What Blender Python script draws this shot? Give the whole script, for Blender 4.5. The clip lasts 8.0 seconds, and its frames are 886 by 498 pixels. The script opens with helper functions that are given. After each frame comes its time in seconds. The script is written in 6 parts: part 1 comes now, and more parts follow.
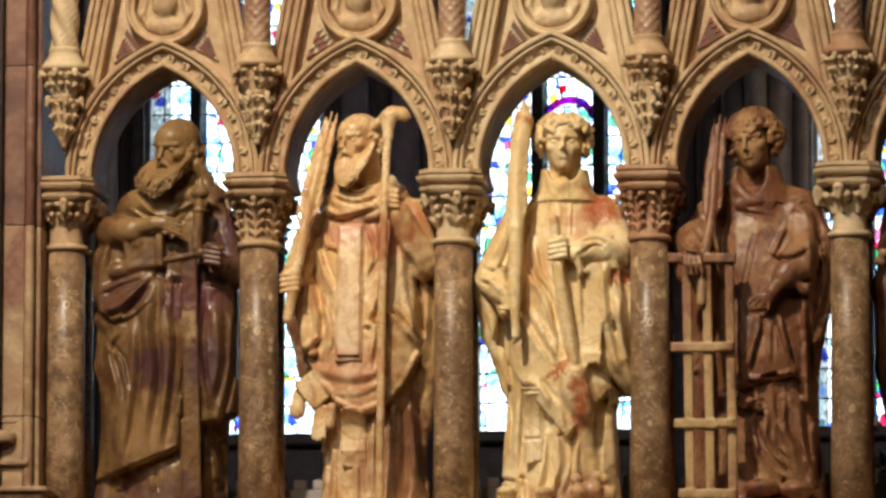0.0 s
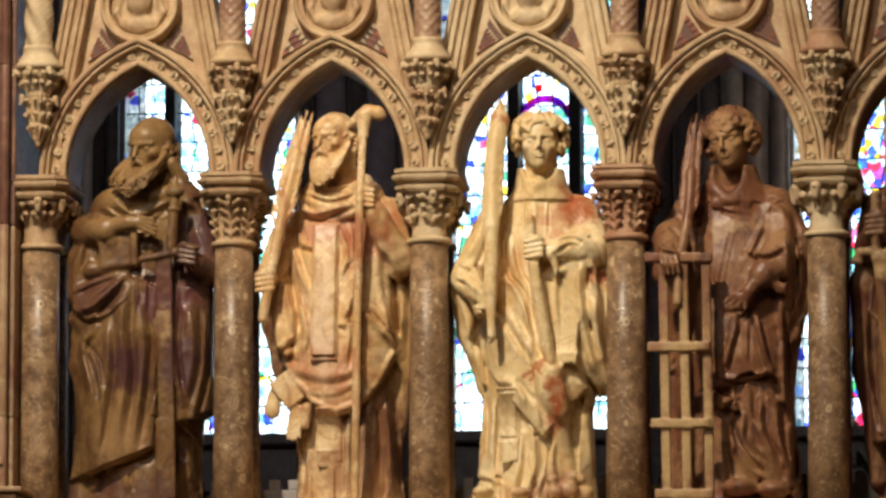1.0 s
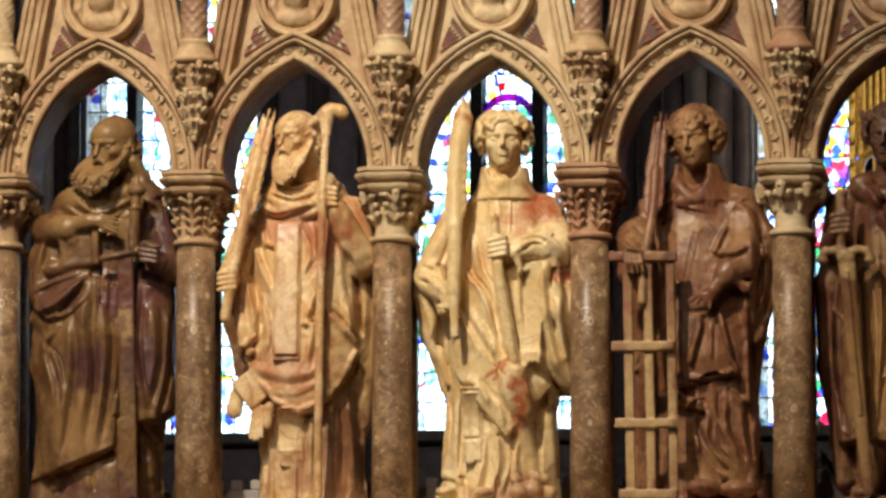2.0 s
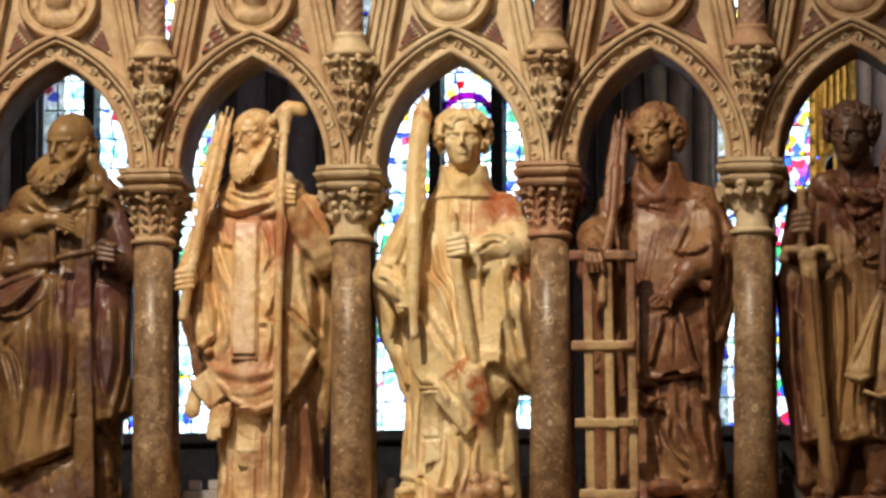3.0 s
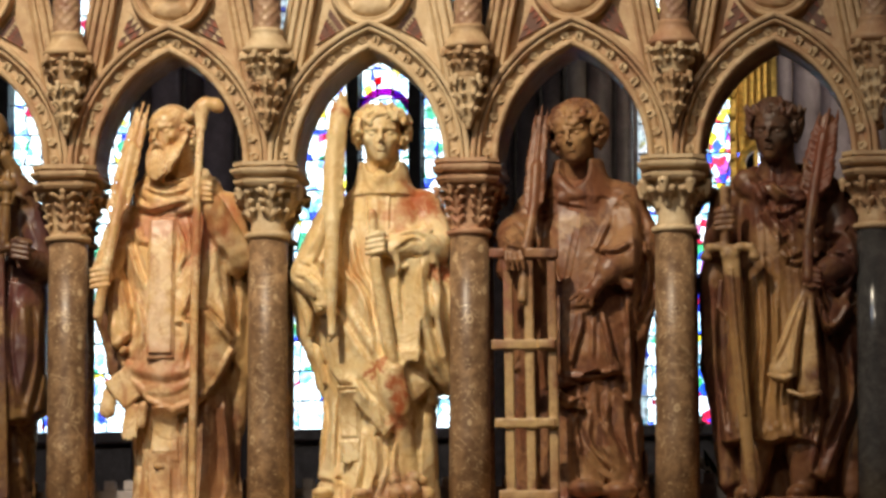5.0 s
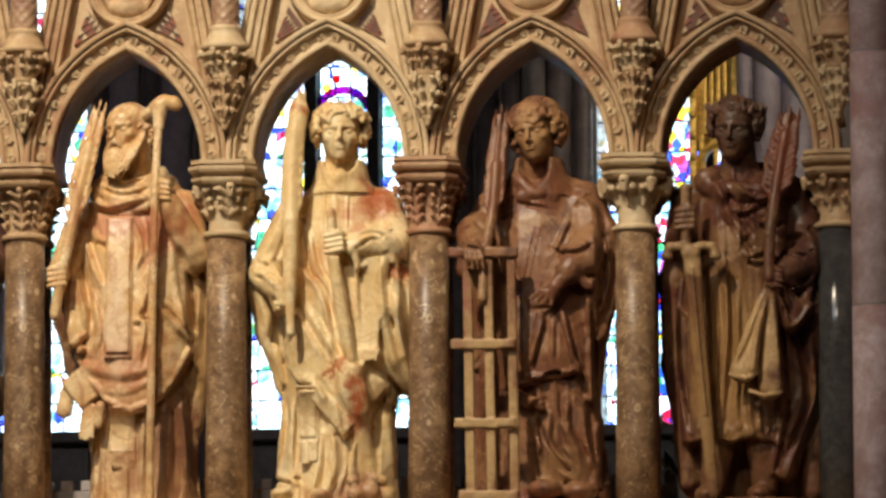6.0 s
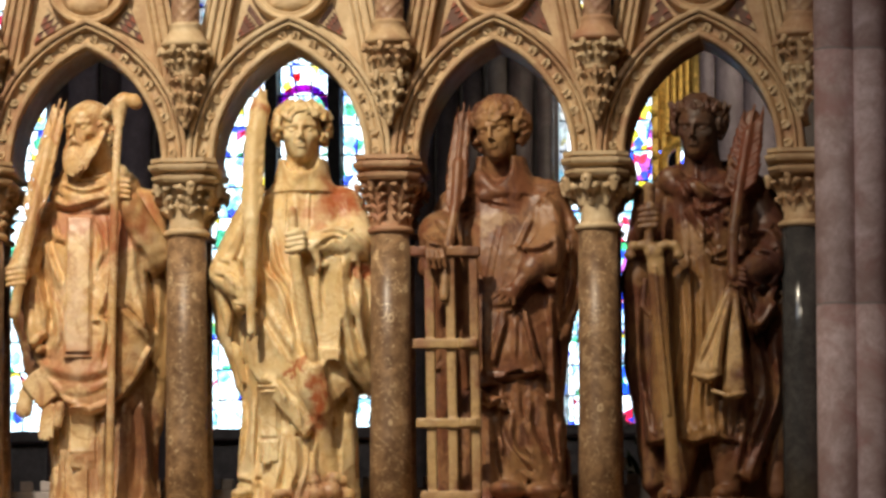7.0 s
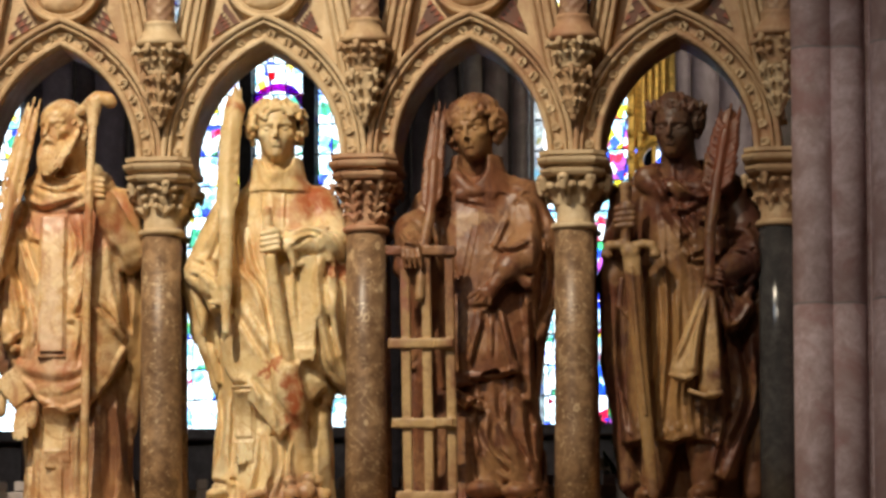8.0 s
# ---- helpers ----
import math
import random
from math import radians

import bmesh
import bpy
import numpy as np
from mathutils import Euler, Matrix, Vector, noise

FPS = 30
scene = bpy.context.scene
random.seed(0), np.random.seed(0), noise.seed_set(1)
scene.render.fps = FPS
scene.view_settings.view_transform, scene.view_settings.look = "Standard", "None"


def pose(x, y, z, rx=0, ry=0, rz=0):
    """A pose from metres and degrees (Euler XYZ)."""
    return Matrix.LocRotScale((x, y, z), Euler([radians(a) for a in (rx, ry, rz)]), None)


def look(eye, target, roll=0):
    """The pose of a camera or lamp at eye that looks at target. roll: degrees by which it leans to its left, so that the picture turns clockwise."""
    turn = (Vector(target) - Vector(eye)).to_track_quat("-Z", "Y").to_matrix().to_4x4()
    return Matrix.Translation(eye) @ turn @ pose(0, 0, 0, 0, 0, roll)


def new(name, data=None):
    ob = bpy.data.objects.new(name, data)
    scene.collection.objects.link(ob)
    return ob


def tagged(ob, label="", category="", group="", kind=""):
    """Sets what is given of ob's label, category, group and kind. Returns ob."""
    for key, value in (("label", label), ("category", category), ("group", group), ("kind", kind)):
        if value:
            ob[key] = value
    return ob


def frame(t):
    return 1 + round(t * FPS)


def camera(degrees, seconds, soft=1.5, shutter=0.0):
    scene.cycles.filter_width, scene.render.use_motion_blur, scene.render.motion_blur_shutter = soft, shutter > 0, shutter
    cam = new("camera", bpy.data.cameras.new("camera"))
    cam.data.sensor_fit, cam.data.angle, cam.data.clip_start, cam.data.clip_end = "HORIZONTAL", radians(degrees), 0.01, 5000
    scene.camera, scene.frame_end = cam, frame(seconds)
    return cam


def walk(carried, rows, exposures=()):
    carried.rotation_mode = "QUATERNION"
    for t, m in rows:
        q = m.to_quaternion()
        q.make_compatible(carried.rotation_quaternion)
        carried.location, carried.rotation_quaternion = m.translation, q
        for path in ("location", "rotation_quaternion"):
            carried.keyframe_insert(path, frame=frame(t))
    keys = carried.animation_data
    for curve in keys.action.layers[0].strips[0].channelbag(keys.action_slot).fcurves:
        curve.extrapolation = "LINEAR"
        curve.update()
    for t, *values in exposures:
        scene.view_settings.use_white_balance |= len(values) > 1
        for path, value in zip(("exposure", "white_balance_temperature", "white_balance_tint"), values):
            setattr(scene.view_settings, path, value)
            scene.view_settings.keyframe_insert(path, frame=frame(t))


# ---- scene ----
# camera: a long lens, panning along the arcade while it draws a little nearer
cam = camera(7.476, 8.0, soft=3.0)
START = (2.494, -18.554, 1.701, 7.7376, 7.8619, -0.052)
SHIFT = (-0.1344, 0.7534, 0.1055, -2.5606, -0.0701, 0.243)
PACE = [(0.0, 0.0), (0.5, 0.0338), (1.0, 0.0832), (1.5, 0.1434), (3.0, 0.3508), (3.5, 0.4208), (4.0, 0.4911),
        (4.5, 0.5628), (6.0, 0.7777), (6.5, 0.8493), (7.0, 0.9133), (7.5, 0.9657), (8.0, 1.0)]


def along(u):
    x, y, z, yaw, pitch, roll = (a + u * b for a, b in zip(START, SHIFT))
    return pose(x, y, z, 90 + pitch, roll, yaw)


walk(cam, [(t, along(u)) for t, u in PACE], exposures=[(0.0, 0.0), (8.0, 0.0)])

# light: daylight outside the windows, warm lamps high in the choir
world = bpy.data.worlds.new("world")
scene.world = world
world.use_nodes = True
sky = world.node_tree.nodes.new("ShaderNodeTexSky")
sky.sky_type, sky.sun_disc, sky.sun_elevation, sky.sun_rotation = "NISHITA", False, radians(35), radians(160)
world.node_tree.links.new(sky.outputs[0], world.node_tree.nodes["Background"].inputs[0])
world.node_tree.nodes["Background"].inputs[1].default_value = 0.1


def lamp(name, eye, target, power, size, colour):
    data = bpy.data.lights.new(name, "AREA")
    data.energy, data.size, data.color = power, size, colour
    ob = new(name, data)
    ob.matrix_world = look(eye, target)
    return ob


def spot(name, eye, target, power, degrees, soft, colour, blend=0.9):
    data = bpy.data.lights.new(name, "SPOT")
    data.energy, data.spot_size, data.spot_blend, data.shadow_soft_size, data.color = power, radians(degrees), blend, soft, colour
    new(name, data).matrix_world = look(eye, target)


spot("choir_spot", (-1.8, -6.2, 10.2), (-0.22, 0, 4.36), 3550, 29, 0.16, (1.0, 0.85, 0.64))
lamp("choir_lamp", (-0.5, -9.5, 9.0), (0.0, 0, 4.2), 140, 0.5, (1.0, 0.85, 0.66))
lamp("clerestory_light", (-5.0, -12.0, 11.0), (0.4, 0, 4.0), 165, 3.0, (0.86, 0.90, 1.0))
spot("chapel_spot", (2.6, 2.2, 7.6), (1.06, 5.55, 5.6), 520, 17, 0.06, (1.0, 0.84, 0.6), 0.5)

# ---- materials ----
class Nodes:
    """A short way to write node trees."""

    def __init__(self, name):
        self.mat = bpy.data.materials.new(name)
        self.mat.use_nodes = True
        self.tree = self.mat.node_tree
        self.out = self.tree.nodes["Material Output"]
        self.bsdf = self.tree.nodes["Principled BSDF"]

    def put(self, socket, value):
        if isinstance(value, bpy.types.NodeSocket):
            self.tree.links.new(value, socket)
        elif isinstance(value, tuple) and len(value) == 3 and socket.type == "RGBA":
            socket.default_value = (*value, 1)
        else:
            socket.default_value = value

    def add(self, kind, out=0, **inputs):
        n = self.tree.nodes.new(kind)
        for key, value in inputs.items():
            self.put(n.inputs[key.replace("_", " ")], value)
        return n.outputs[out]

    def math(self, op, a, b=0.0, clamp=False):
        n = self.tree.nodes.new("ShaderNodeMath")
        n.operation, n.use_clamp = op, clamp
        self.put(n.inputs[0], a)
        self.put(n.inputs[1], b)
        return n.outputs[0]

    def vec(self, op, a, b=(0, 0, 0)):
        n = self.tree.nodes.new("ShaderNodeVectorMath")
        n.operation = op
        self.put(n.inputs[0], a)
        self.put(n.inputs[1], b)
        return n.outputs["Value" if op in ("LENGTH", "DISTANCE") else "Vector"]

    def mix(self, fac, a, b, mode="MIX"):
        n = self.tree.nodes.new("ShaderNodeMix")
        n.data_type, n.blend_type = "RGBA", mode
        self.put(n.inputs[0], fac)
        self.put(n.inputs[6], a)
        self.put(n.inputs[7], b)
        return n.outputs[2]

    def ramp(self, value, lo, hi, a=0.0, b=1.0):
        n = self.tree.nodes.new("ShaderNodeMapRange")
        n.interpolation_type = "SMOOTHSTEP"
        for i, v in enumerate((value, lo, hi, a, b)):
            self.put(n.inputs[i], v)
        return n.outputs[0]

    def noise(self, where, scale, detail=4.0, rough=0.55, warp=0.0):
        return self.add("ShaderNodeTexNoise", Vector=where, Scale=scale, Detail=detail, Roughness=rough, Distortion=warp)

    def place(self, vary=True):
        where = self.add("ShaderNodeTexCoord", out=3)
        if not vary:
            return where
        r = self.add("ShaderNodeObjectInfo", out=5)
        return self.vec("ADD", where, self.vec("MULTIPLY", self.add("ShaderNodeCombineXYZ", X=r, Y=r, Z=r), (7.3, 3.1, 5.7)))

    def finish(self, colour, rough, height=None, strength=0.3, distance=0.004, metal=0.0, sheen=0.5):
        self.put(self.bsdf.inputs["Base Color"], colour)
        self.put(self.bsdf.inputs["Roughness"], rough)
        self.put(self.bsdf.inputs["Metallic"], metal)
        self.put(self.bsdf.inputs["Specular IOR Level"], sheen)
        if height is not None:
            self.put(self.bsdf.inputs["Normal"], self.add("ShaderNodeBump", Strength=strength, Distance=distance, Height=height))
        return self.mat


def carved_stone(name, light, dark, stain, amount=0.5, rough=0.55, stain_scale=5.0):
    n = Nodes(name)
    w = n.place()
    broad = n.ramp(n.noise(w, 9.0, 7, 0.62, 0.5), 0.36, 0.64)
    fine = n.noise(w, 60.0, 6, 0.65)
    patch = n.ramp(n.noise(n.vec("ADD", w, (4.1, 9.3, 2.2)), stain_scale, 6, 0.65, 0.8), 0.60 - 0.16 * amount, 0.68)
    c = n.mix(broad, light, dark)
    c = n.mix(n.math("MULTIPLY", patch, amount), c, stain)
    vein = n.math("ABSOLUTE", n.math("SUBTRACT", n.noise(w, 6.0, 5, 0.62, 1.3), 0.5))
    c = n.mix(n.ramp(vein, 0.0, 0.016, 0.45 * amount, 0.0), c, stain)
    c = n.mix(n.ramp(fine, 0.3, 0.75, 0.0, 0.6), c, dark)
    return n.finish(c, n.ramp(fine, 0.3, 0.7, rough - 0.1, rough + 0.15), n.math("ADD", fine, n.noise(w, 220.0, 2)), 0.35, 0.003)


def polished_marble(name, light, dark, vein, rough=0.22, pale=0.5):
    """Brown fossil marble: mottled ground, pale threads and ring-shaped fossils."""
    n = Nodes(name)
    w = n.place()
    mottle = n.noise(w, 26.0, 7, 0.68, 0.3)
    broad = n.noise(w, 7.0, 3)
    c = n.mix(n.ramp(mottle, 0.36, 0.66), dark, light)
    c = n.mix(n.ramp(broad, 0.4, 0.7, 0.0, 0.55), c, dark)
    veins = n.math("ABSOLUTE", n.math("SUBTRACT", n.noise(w, 5.0, 5, 0.6, 1.2), 0.5))
    c = n.mix(n.ramp(veins, 0.0, 0.007, 0.6 * pale, 0.0), c, vein)
    c = n.mix(n.ramp(n.noise(w, 95.0, 4, 0.6), 0.58, 0.72, 0.0, 0.9 * pale), c, vein)
    c = n.mix(n.ramp(n.noise(n.vec("ADD", w, (3.0, 1.0, 7.0)), 70.0, 4, 0.6), 0.56, 0.7, 0.0, 0.6), c, dark)
    cell = n.tree.nodes.new("ShaderNodeTexVoronoi")
    n.put(cell.inputs["Vector"], n.vec("MULTIPLY", w, (1.0, 1.0, 0.75)))
    n.put(cell.inputs["Scale"], 30.0)
    ring = n.math("ABSOLUTE", n.math("SUBTRACT", cell.outputs["Distance"], 0.22))
    pick = n.ramp(n.add("ShaderNodeSeparateColor", Color=cell.outputs["Color"]), 0.82, 0.86)
    c = n.mix(n.math("MULTIPLY", n.ramp(ring, 0.02, 0.11, 0.6, 0.0), n.math("MULTIPLY", pick, pale)), c, vein)
    return n.finish(c, n.ramp(mottle, 0.3, 0.7, rough, rough + 0.16), mottle, 0.06, 0.002)


def alabaster(name, light, warm, dark, stains=(), cloud=6.0, lean=0.5, rough=0.37):
    """Polished alabaster: a clouded ground with veins, and stains that each have a middle, a reach and a colour; two of
    them paint light or shade on a head.
    """
    n = Nodes(name)
    w = n.place(vary=False)
    big = n.noise(w, cloud, 5, 0.6, 0.8)
    mid = n.noise(n.vec("MULTIPLY", w, (1.0, 1.0, 0.45)), cloud * 3.1, 5, 0.62, 1.0)
    fine = n.noise(w, 90.0, 5, 0.6)
    c = n.mix(n.ramp(big, 0.40, 0.62), light, warm)
    c = n.mix(n.ramp(mid, 0.50, 0.66, 0.0, 1.1 * lean), c, dark)
    warped = n.vec("ADD", w, n.vec("MULTIPLY", n.vec("SUBTRACT", n.add("ShaderNodeTexNoise", out=1, Vector=w, Scale=12.0, Detail=8.0, Roughness=0.65), (0.5, 0.5, 0.5)), (0.20, 0.20, 0.24)))
    vein = n.math("ABSOLUTE", n.math("SUBTRACT", n.noise(w, 7.0, 6, 0.62, 1.4), 0.5))
    c = n.mix(n.ramp(vein, 0.0, 0.030, 0.55, 0.0), c, dark)
    c = n.mix(n.ramp(n.noise(n.vec("ADD", w, (2.0, 5.0, 1.0)), 34.0, 6, 0.68, 0.5), 0.50, 0.72, 0.0, 0.55), c, warm)
    streak = n.ramp(n.noise(n.vec("MULTIPLY", w, (1.0, 1.0, 0.6)), 24.0, 7, 0.68, 0.8), 0.34, 0.55, 0.60, 1.0)
    for (x, y, z), (rx, ry, rz), colour, strength in stains:
        d = n.vec("LENGTH", n.vec("DIVIDE", n.vec("SUBTRACT", warped, (x, y, z)), (rx, ry, rz)))
        c = n.mix(n.math("MULTIPLY", n.ramp(d, 0.45, 1.3, min(1.0, strength * 1.25), 0.0), streak), c, colour)
    c = n.mix(n.ramp(fine, 0.35, 0.75, 0.0, 0.22), c, dark)
    n.put(n.bsdf.inputs["Subsurface Weight"], 0.12)
    n.put(n.bsdf.inputs["Subsurface Radius"], (0.02, 0.012, 0.006))
    return n.finish(c, n.ramp(mid, 0.3, 0.7, rough - 0.08, rough + 0.16), n.math("ADD", fine, n.math("MULTIPLY", mid, 1.5)), 0.16, 0.003, sheen=0.38)


def plain(name, colour, rough=0.6, metal=0.0, scale=20.0, spread=0.35):
    n = Nodes(name)
    w = n.place()
    f = n.noise(w, scale, 6, 0.6)
    dark = tuple(v * (1 - spread) for v in colour)
    return n.finish(n.mix(n.ramp(f, 0.3, 0.7), colour, dark), n.ramp(f, 0.3, 0.7, rough - 0.08, rough + 0.1), f, 0.2, 0.004, metal)


BUFF = carved_stone("buff_carved_stone", (0.62, 0.46, 0.27), (0.42, 0.27, 0.145), (0.33, 0.15, 0.085), 0.75)
BUFF_RED = carved_stone("reddish_carved_stone", (0.56, 0.38, 0.22), (0.42, 0.23, 0.13), (0.30, 0.11, 0.07), 0.8)
BUFF_PALE = carved_stone("pale_carved_stone", (0.70, 0.56, 0.36), (0.52, 0.38, 0.22), (0.40, 0.22, 0.13), 0.35)
SHAFT = polished_marble("brown_fossil_marble", (0.36, 0.225, 0.12), (0.14, 0.078, 0.042), (0.80, 0.62, 0.38), 0.35, 0.75)
SHAFT_GREY = polished_marble("dark_grey_marble", (0.075, 0.072, 0.070), (0.040, 0.039, 0.040), (0.2, 0.19, 0.18), 0.10, 0.10)
DIAPER = carved_stone("diapered_stone", (0.52, 0.36, 0.22), (0.30, 0.17, 0.11), (0.24, 0.10, 0.07), 0.7, 0.4, 14.0)
PANEL_DARK = plain("dark_red_inlay", (0.16, 0.07, 0.045), 0.35)
TILE_CREAM = plain("cream_inlay", (0.60, 0.46, 0.28), 0.35)
TILE_RED = plain("red_inlay", (0.30, 0.09, 0.05), 0.35)
VEINED = carved_stone("veined_buff_stone", (0.50, 0.36, 0.20), (0.34, 0.20, 0.11), (0.17, 0.055, 0.04), 0.95, 0.5, 4.5)
VEINED_DARK = carved_stone("dark_red_veined_stone", (0.27, 0.14, 0.085), (0.15, 0.06, 0.04), (0.075, 0.03, 0.025), 0.8, 0.45, 6.0)
SPECKLED = polished_marble("speckled_grey_marble", (0.10, 0.09, 0.085), (0.035, 0.033, 0.032), (0.34, 0.32, 0.30), 0.3, 0.6)
SANDSTONE = carved_stone("pinkish_grey_sandstone", (0.74, 0.60, 0.63), (0.44, 0.31, 0.30), (0.40, 0.17, 0.16), 0.6, 0.7, 5.0)
# base colour kept low: the shade on the far wall is put into it
SHADED_STONE = carved_stone("shaded_pier_stone", (0.085, 0.068, 0.075), (0.040, 0.032, 0.036), (0.075, 0.04, 0.04), 0.5, 0.45)
GREY_STONE = carved_stone("pale_grey_stone", (0.42, 0.38, 0.38), (0.30, 0.27, 0.27), (0.22, 0.18, 0.17), 0.4, 0.6)
VIOLET_STONE = carved_stone("violet_grey_stone", (0.25, 0.215, 0.26), (0.16, 0.135, 0.165), (0.12, 0.09, 0.10), 0.4, 0.5)
PLASTER = plain("choir_wall_stone", (0.34, 0.26, 0.19), 0.8, scale=1.5)
FLOOR = plain("choir_floor_tile", (0.22, 0.15, 0.10), 0.45, scale=3.0)
GOLD = plain("gilded_carving", (0.85, 0.56, 0.14), 0.42, 0.6, 60.0, 0.5)
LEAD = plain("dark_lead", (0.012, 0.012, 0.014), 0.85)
LEAF = plain("dark_leaf", (0.02, 0.04, 0.015), 0.6)
PETAL = plain("white_petal", (0.75, 0.73, 0.70), 0.9)

# ---- shapes ----
def part(name, bm, material, parent=None, label="", smooth=False):
    """Links a bmesh as one mesh object under a thing or a part."""
    mesh = bpy.data.meshes.new(name)
    if smooth:
        for f in bm.faces:
            f.smooth = True
    bm.to_mesh(mesh)
    bm.free()
    mesh.materials.append(material)
    ob = new(name, mesh)
    ob.parent = parent
    return tagged(ob, label)


def share(name, mesh, parent, m):
    ob = new(name, mesh)
    ob.parent = parent
    ob.matrix_basis = m
    return ob


def thing(name, at, label, category, group="", kind=""):
    ob = new(name)
    ob.location = at
    ob.empty_display_size = 0.05
    return tagged(ob, label, category, group, kind)


def box(x0, x1, y0, y1, z0, z1, bevel=0.0, bm=None):
    bm = bm or bmesh.new()
    made = bmesh.ops.create_cube(bm, size=1.0)["verts"]
    for v in made:
        v.co = Vector((x0 if v.co.x < 0 else x1, y0 if v.co.y < 0 else y1, z0 if v.co.z < 0 else z1))
    if bevel:
        edges = list({e for v in made for e in v.link_edges})
        bmesh.ops.bevel(bm, geom=edges, offset=bevel, segments=2, affect="EDGES", profile=0.5)
    return bm


def lathe(profile, steps=32, bm=None, at=(0, 0), squeeze=None):
    """Turns (radius, height) pairs about the z axis. squeeze(angle) scales the radius."""
    bm = bm or bmesh.new()
    rings = []
    for r, z in profile:
        ring = []
        for i in range(steps):
            a = 2 * math.pi * i / steps
            k = r * (squeeze(a) if squeeze else 1.0)
            ring.append(bm.verts.new((at[0] + k * math.cos(a), at[1] + k * math.sin(a), z)))
        rings.append(ring)
    for lo, hi in zip(rings, rings[1:]):
        for i in range(steps):
            j = (i + 1) % steps
            bm.faces.new((lo[i], lo[j], hi[j], hi[i]))
    bm.faces.new(rings[0][::-1])
    bm.faces.new(rings[-1])
    return bm


def prism(outline, y0, y1, bm=None):
    """A plate from an outline of (x, z) pairs, between two depths."""
    bm = bm or bmesh.new()
    front = [bm.verts.new((x, y0, z)) for x, z in outline]
    back = [bm.verts.new((x, y1, z)) for x, z in outline]
    bm.faces.new(front)
    bm.faces.new(back[::-1])
    n = len(front)
    for i in range(n):
        j = (i + 1) % n
        bm.faces.new((front[j], front[i], back[i], back[j]))
    bmesh.ops.triangulate(bm, faces=[f for f in bm.faces if len(f.verts) > 4])
    return bm


def sweep(profile, path, bm=None):
    """Carries a closed section of (across, depth) pairs along a path of (x, z, nx, nz): place and outward way."""
    bm = bm or bmesh.new()
    rings = [[bm.verts.new((x + a * nx, d, z + a * nz)) for a, d in profile] for x, z, nx, nz in path]
    n = len(profile)
    for p, q in zip(rings, rings[1:]):
        for i in range(n):
            j = (i + 1) % n
            bm.faces.new((p[i], p[j], q[j], q[i]))
    bm.faces.new(rings[0][::-1])
    bm.faces.new(rings[-1])
    return bm

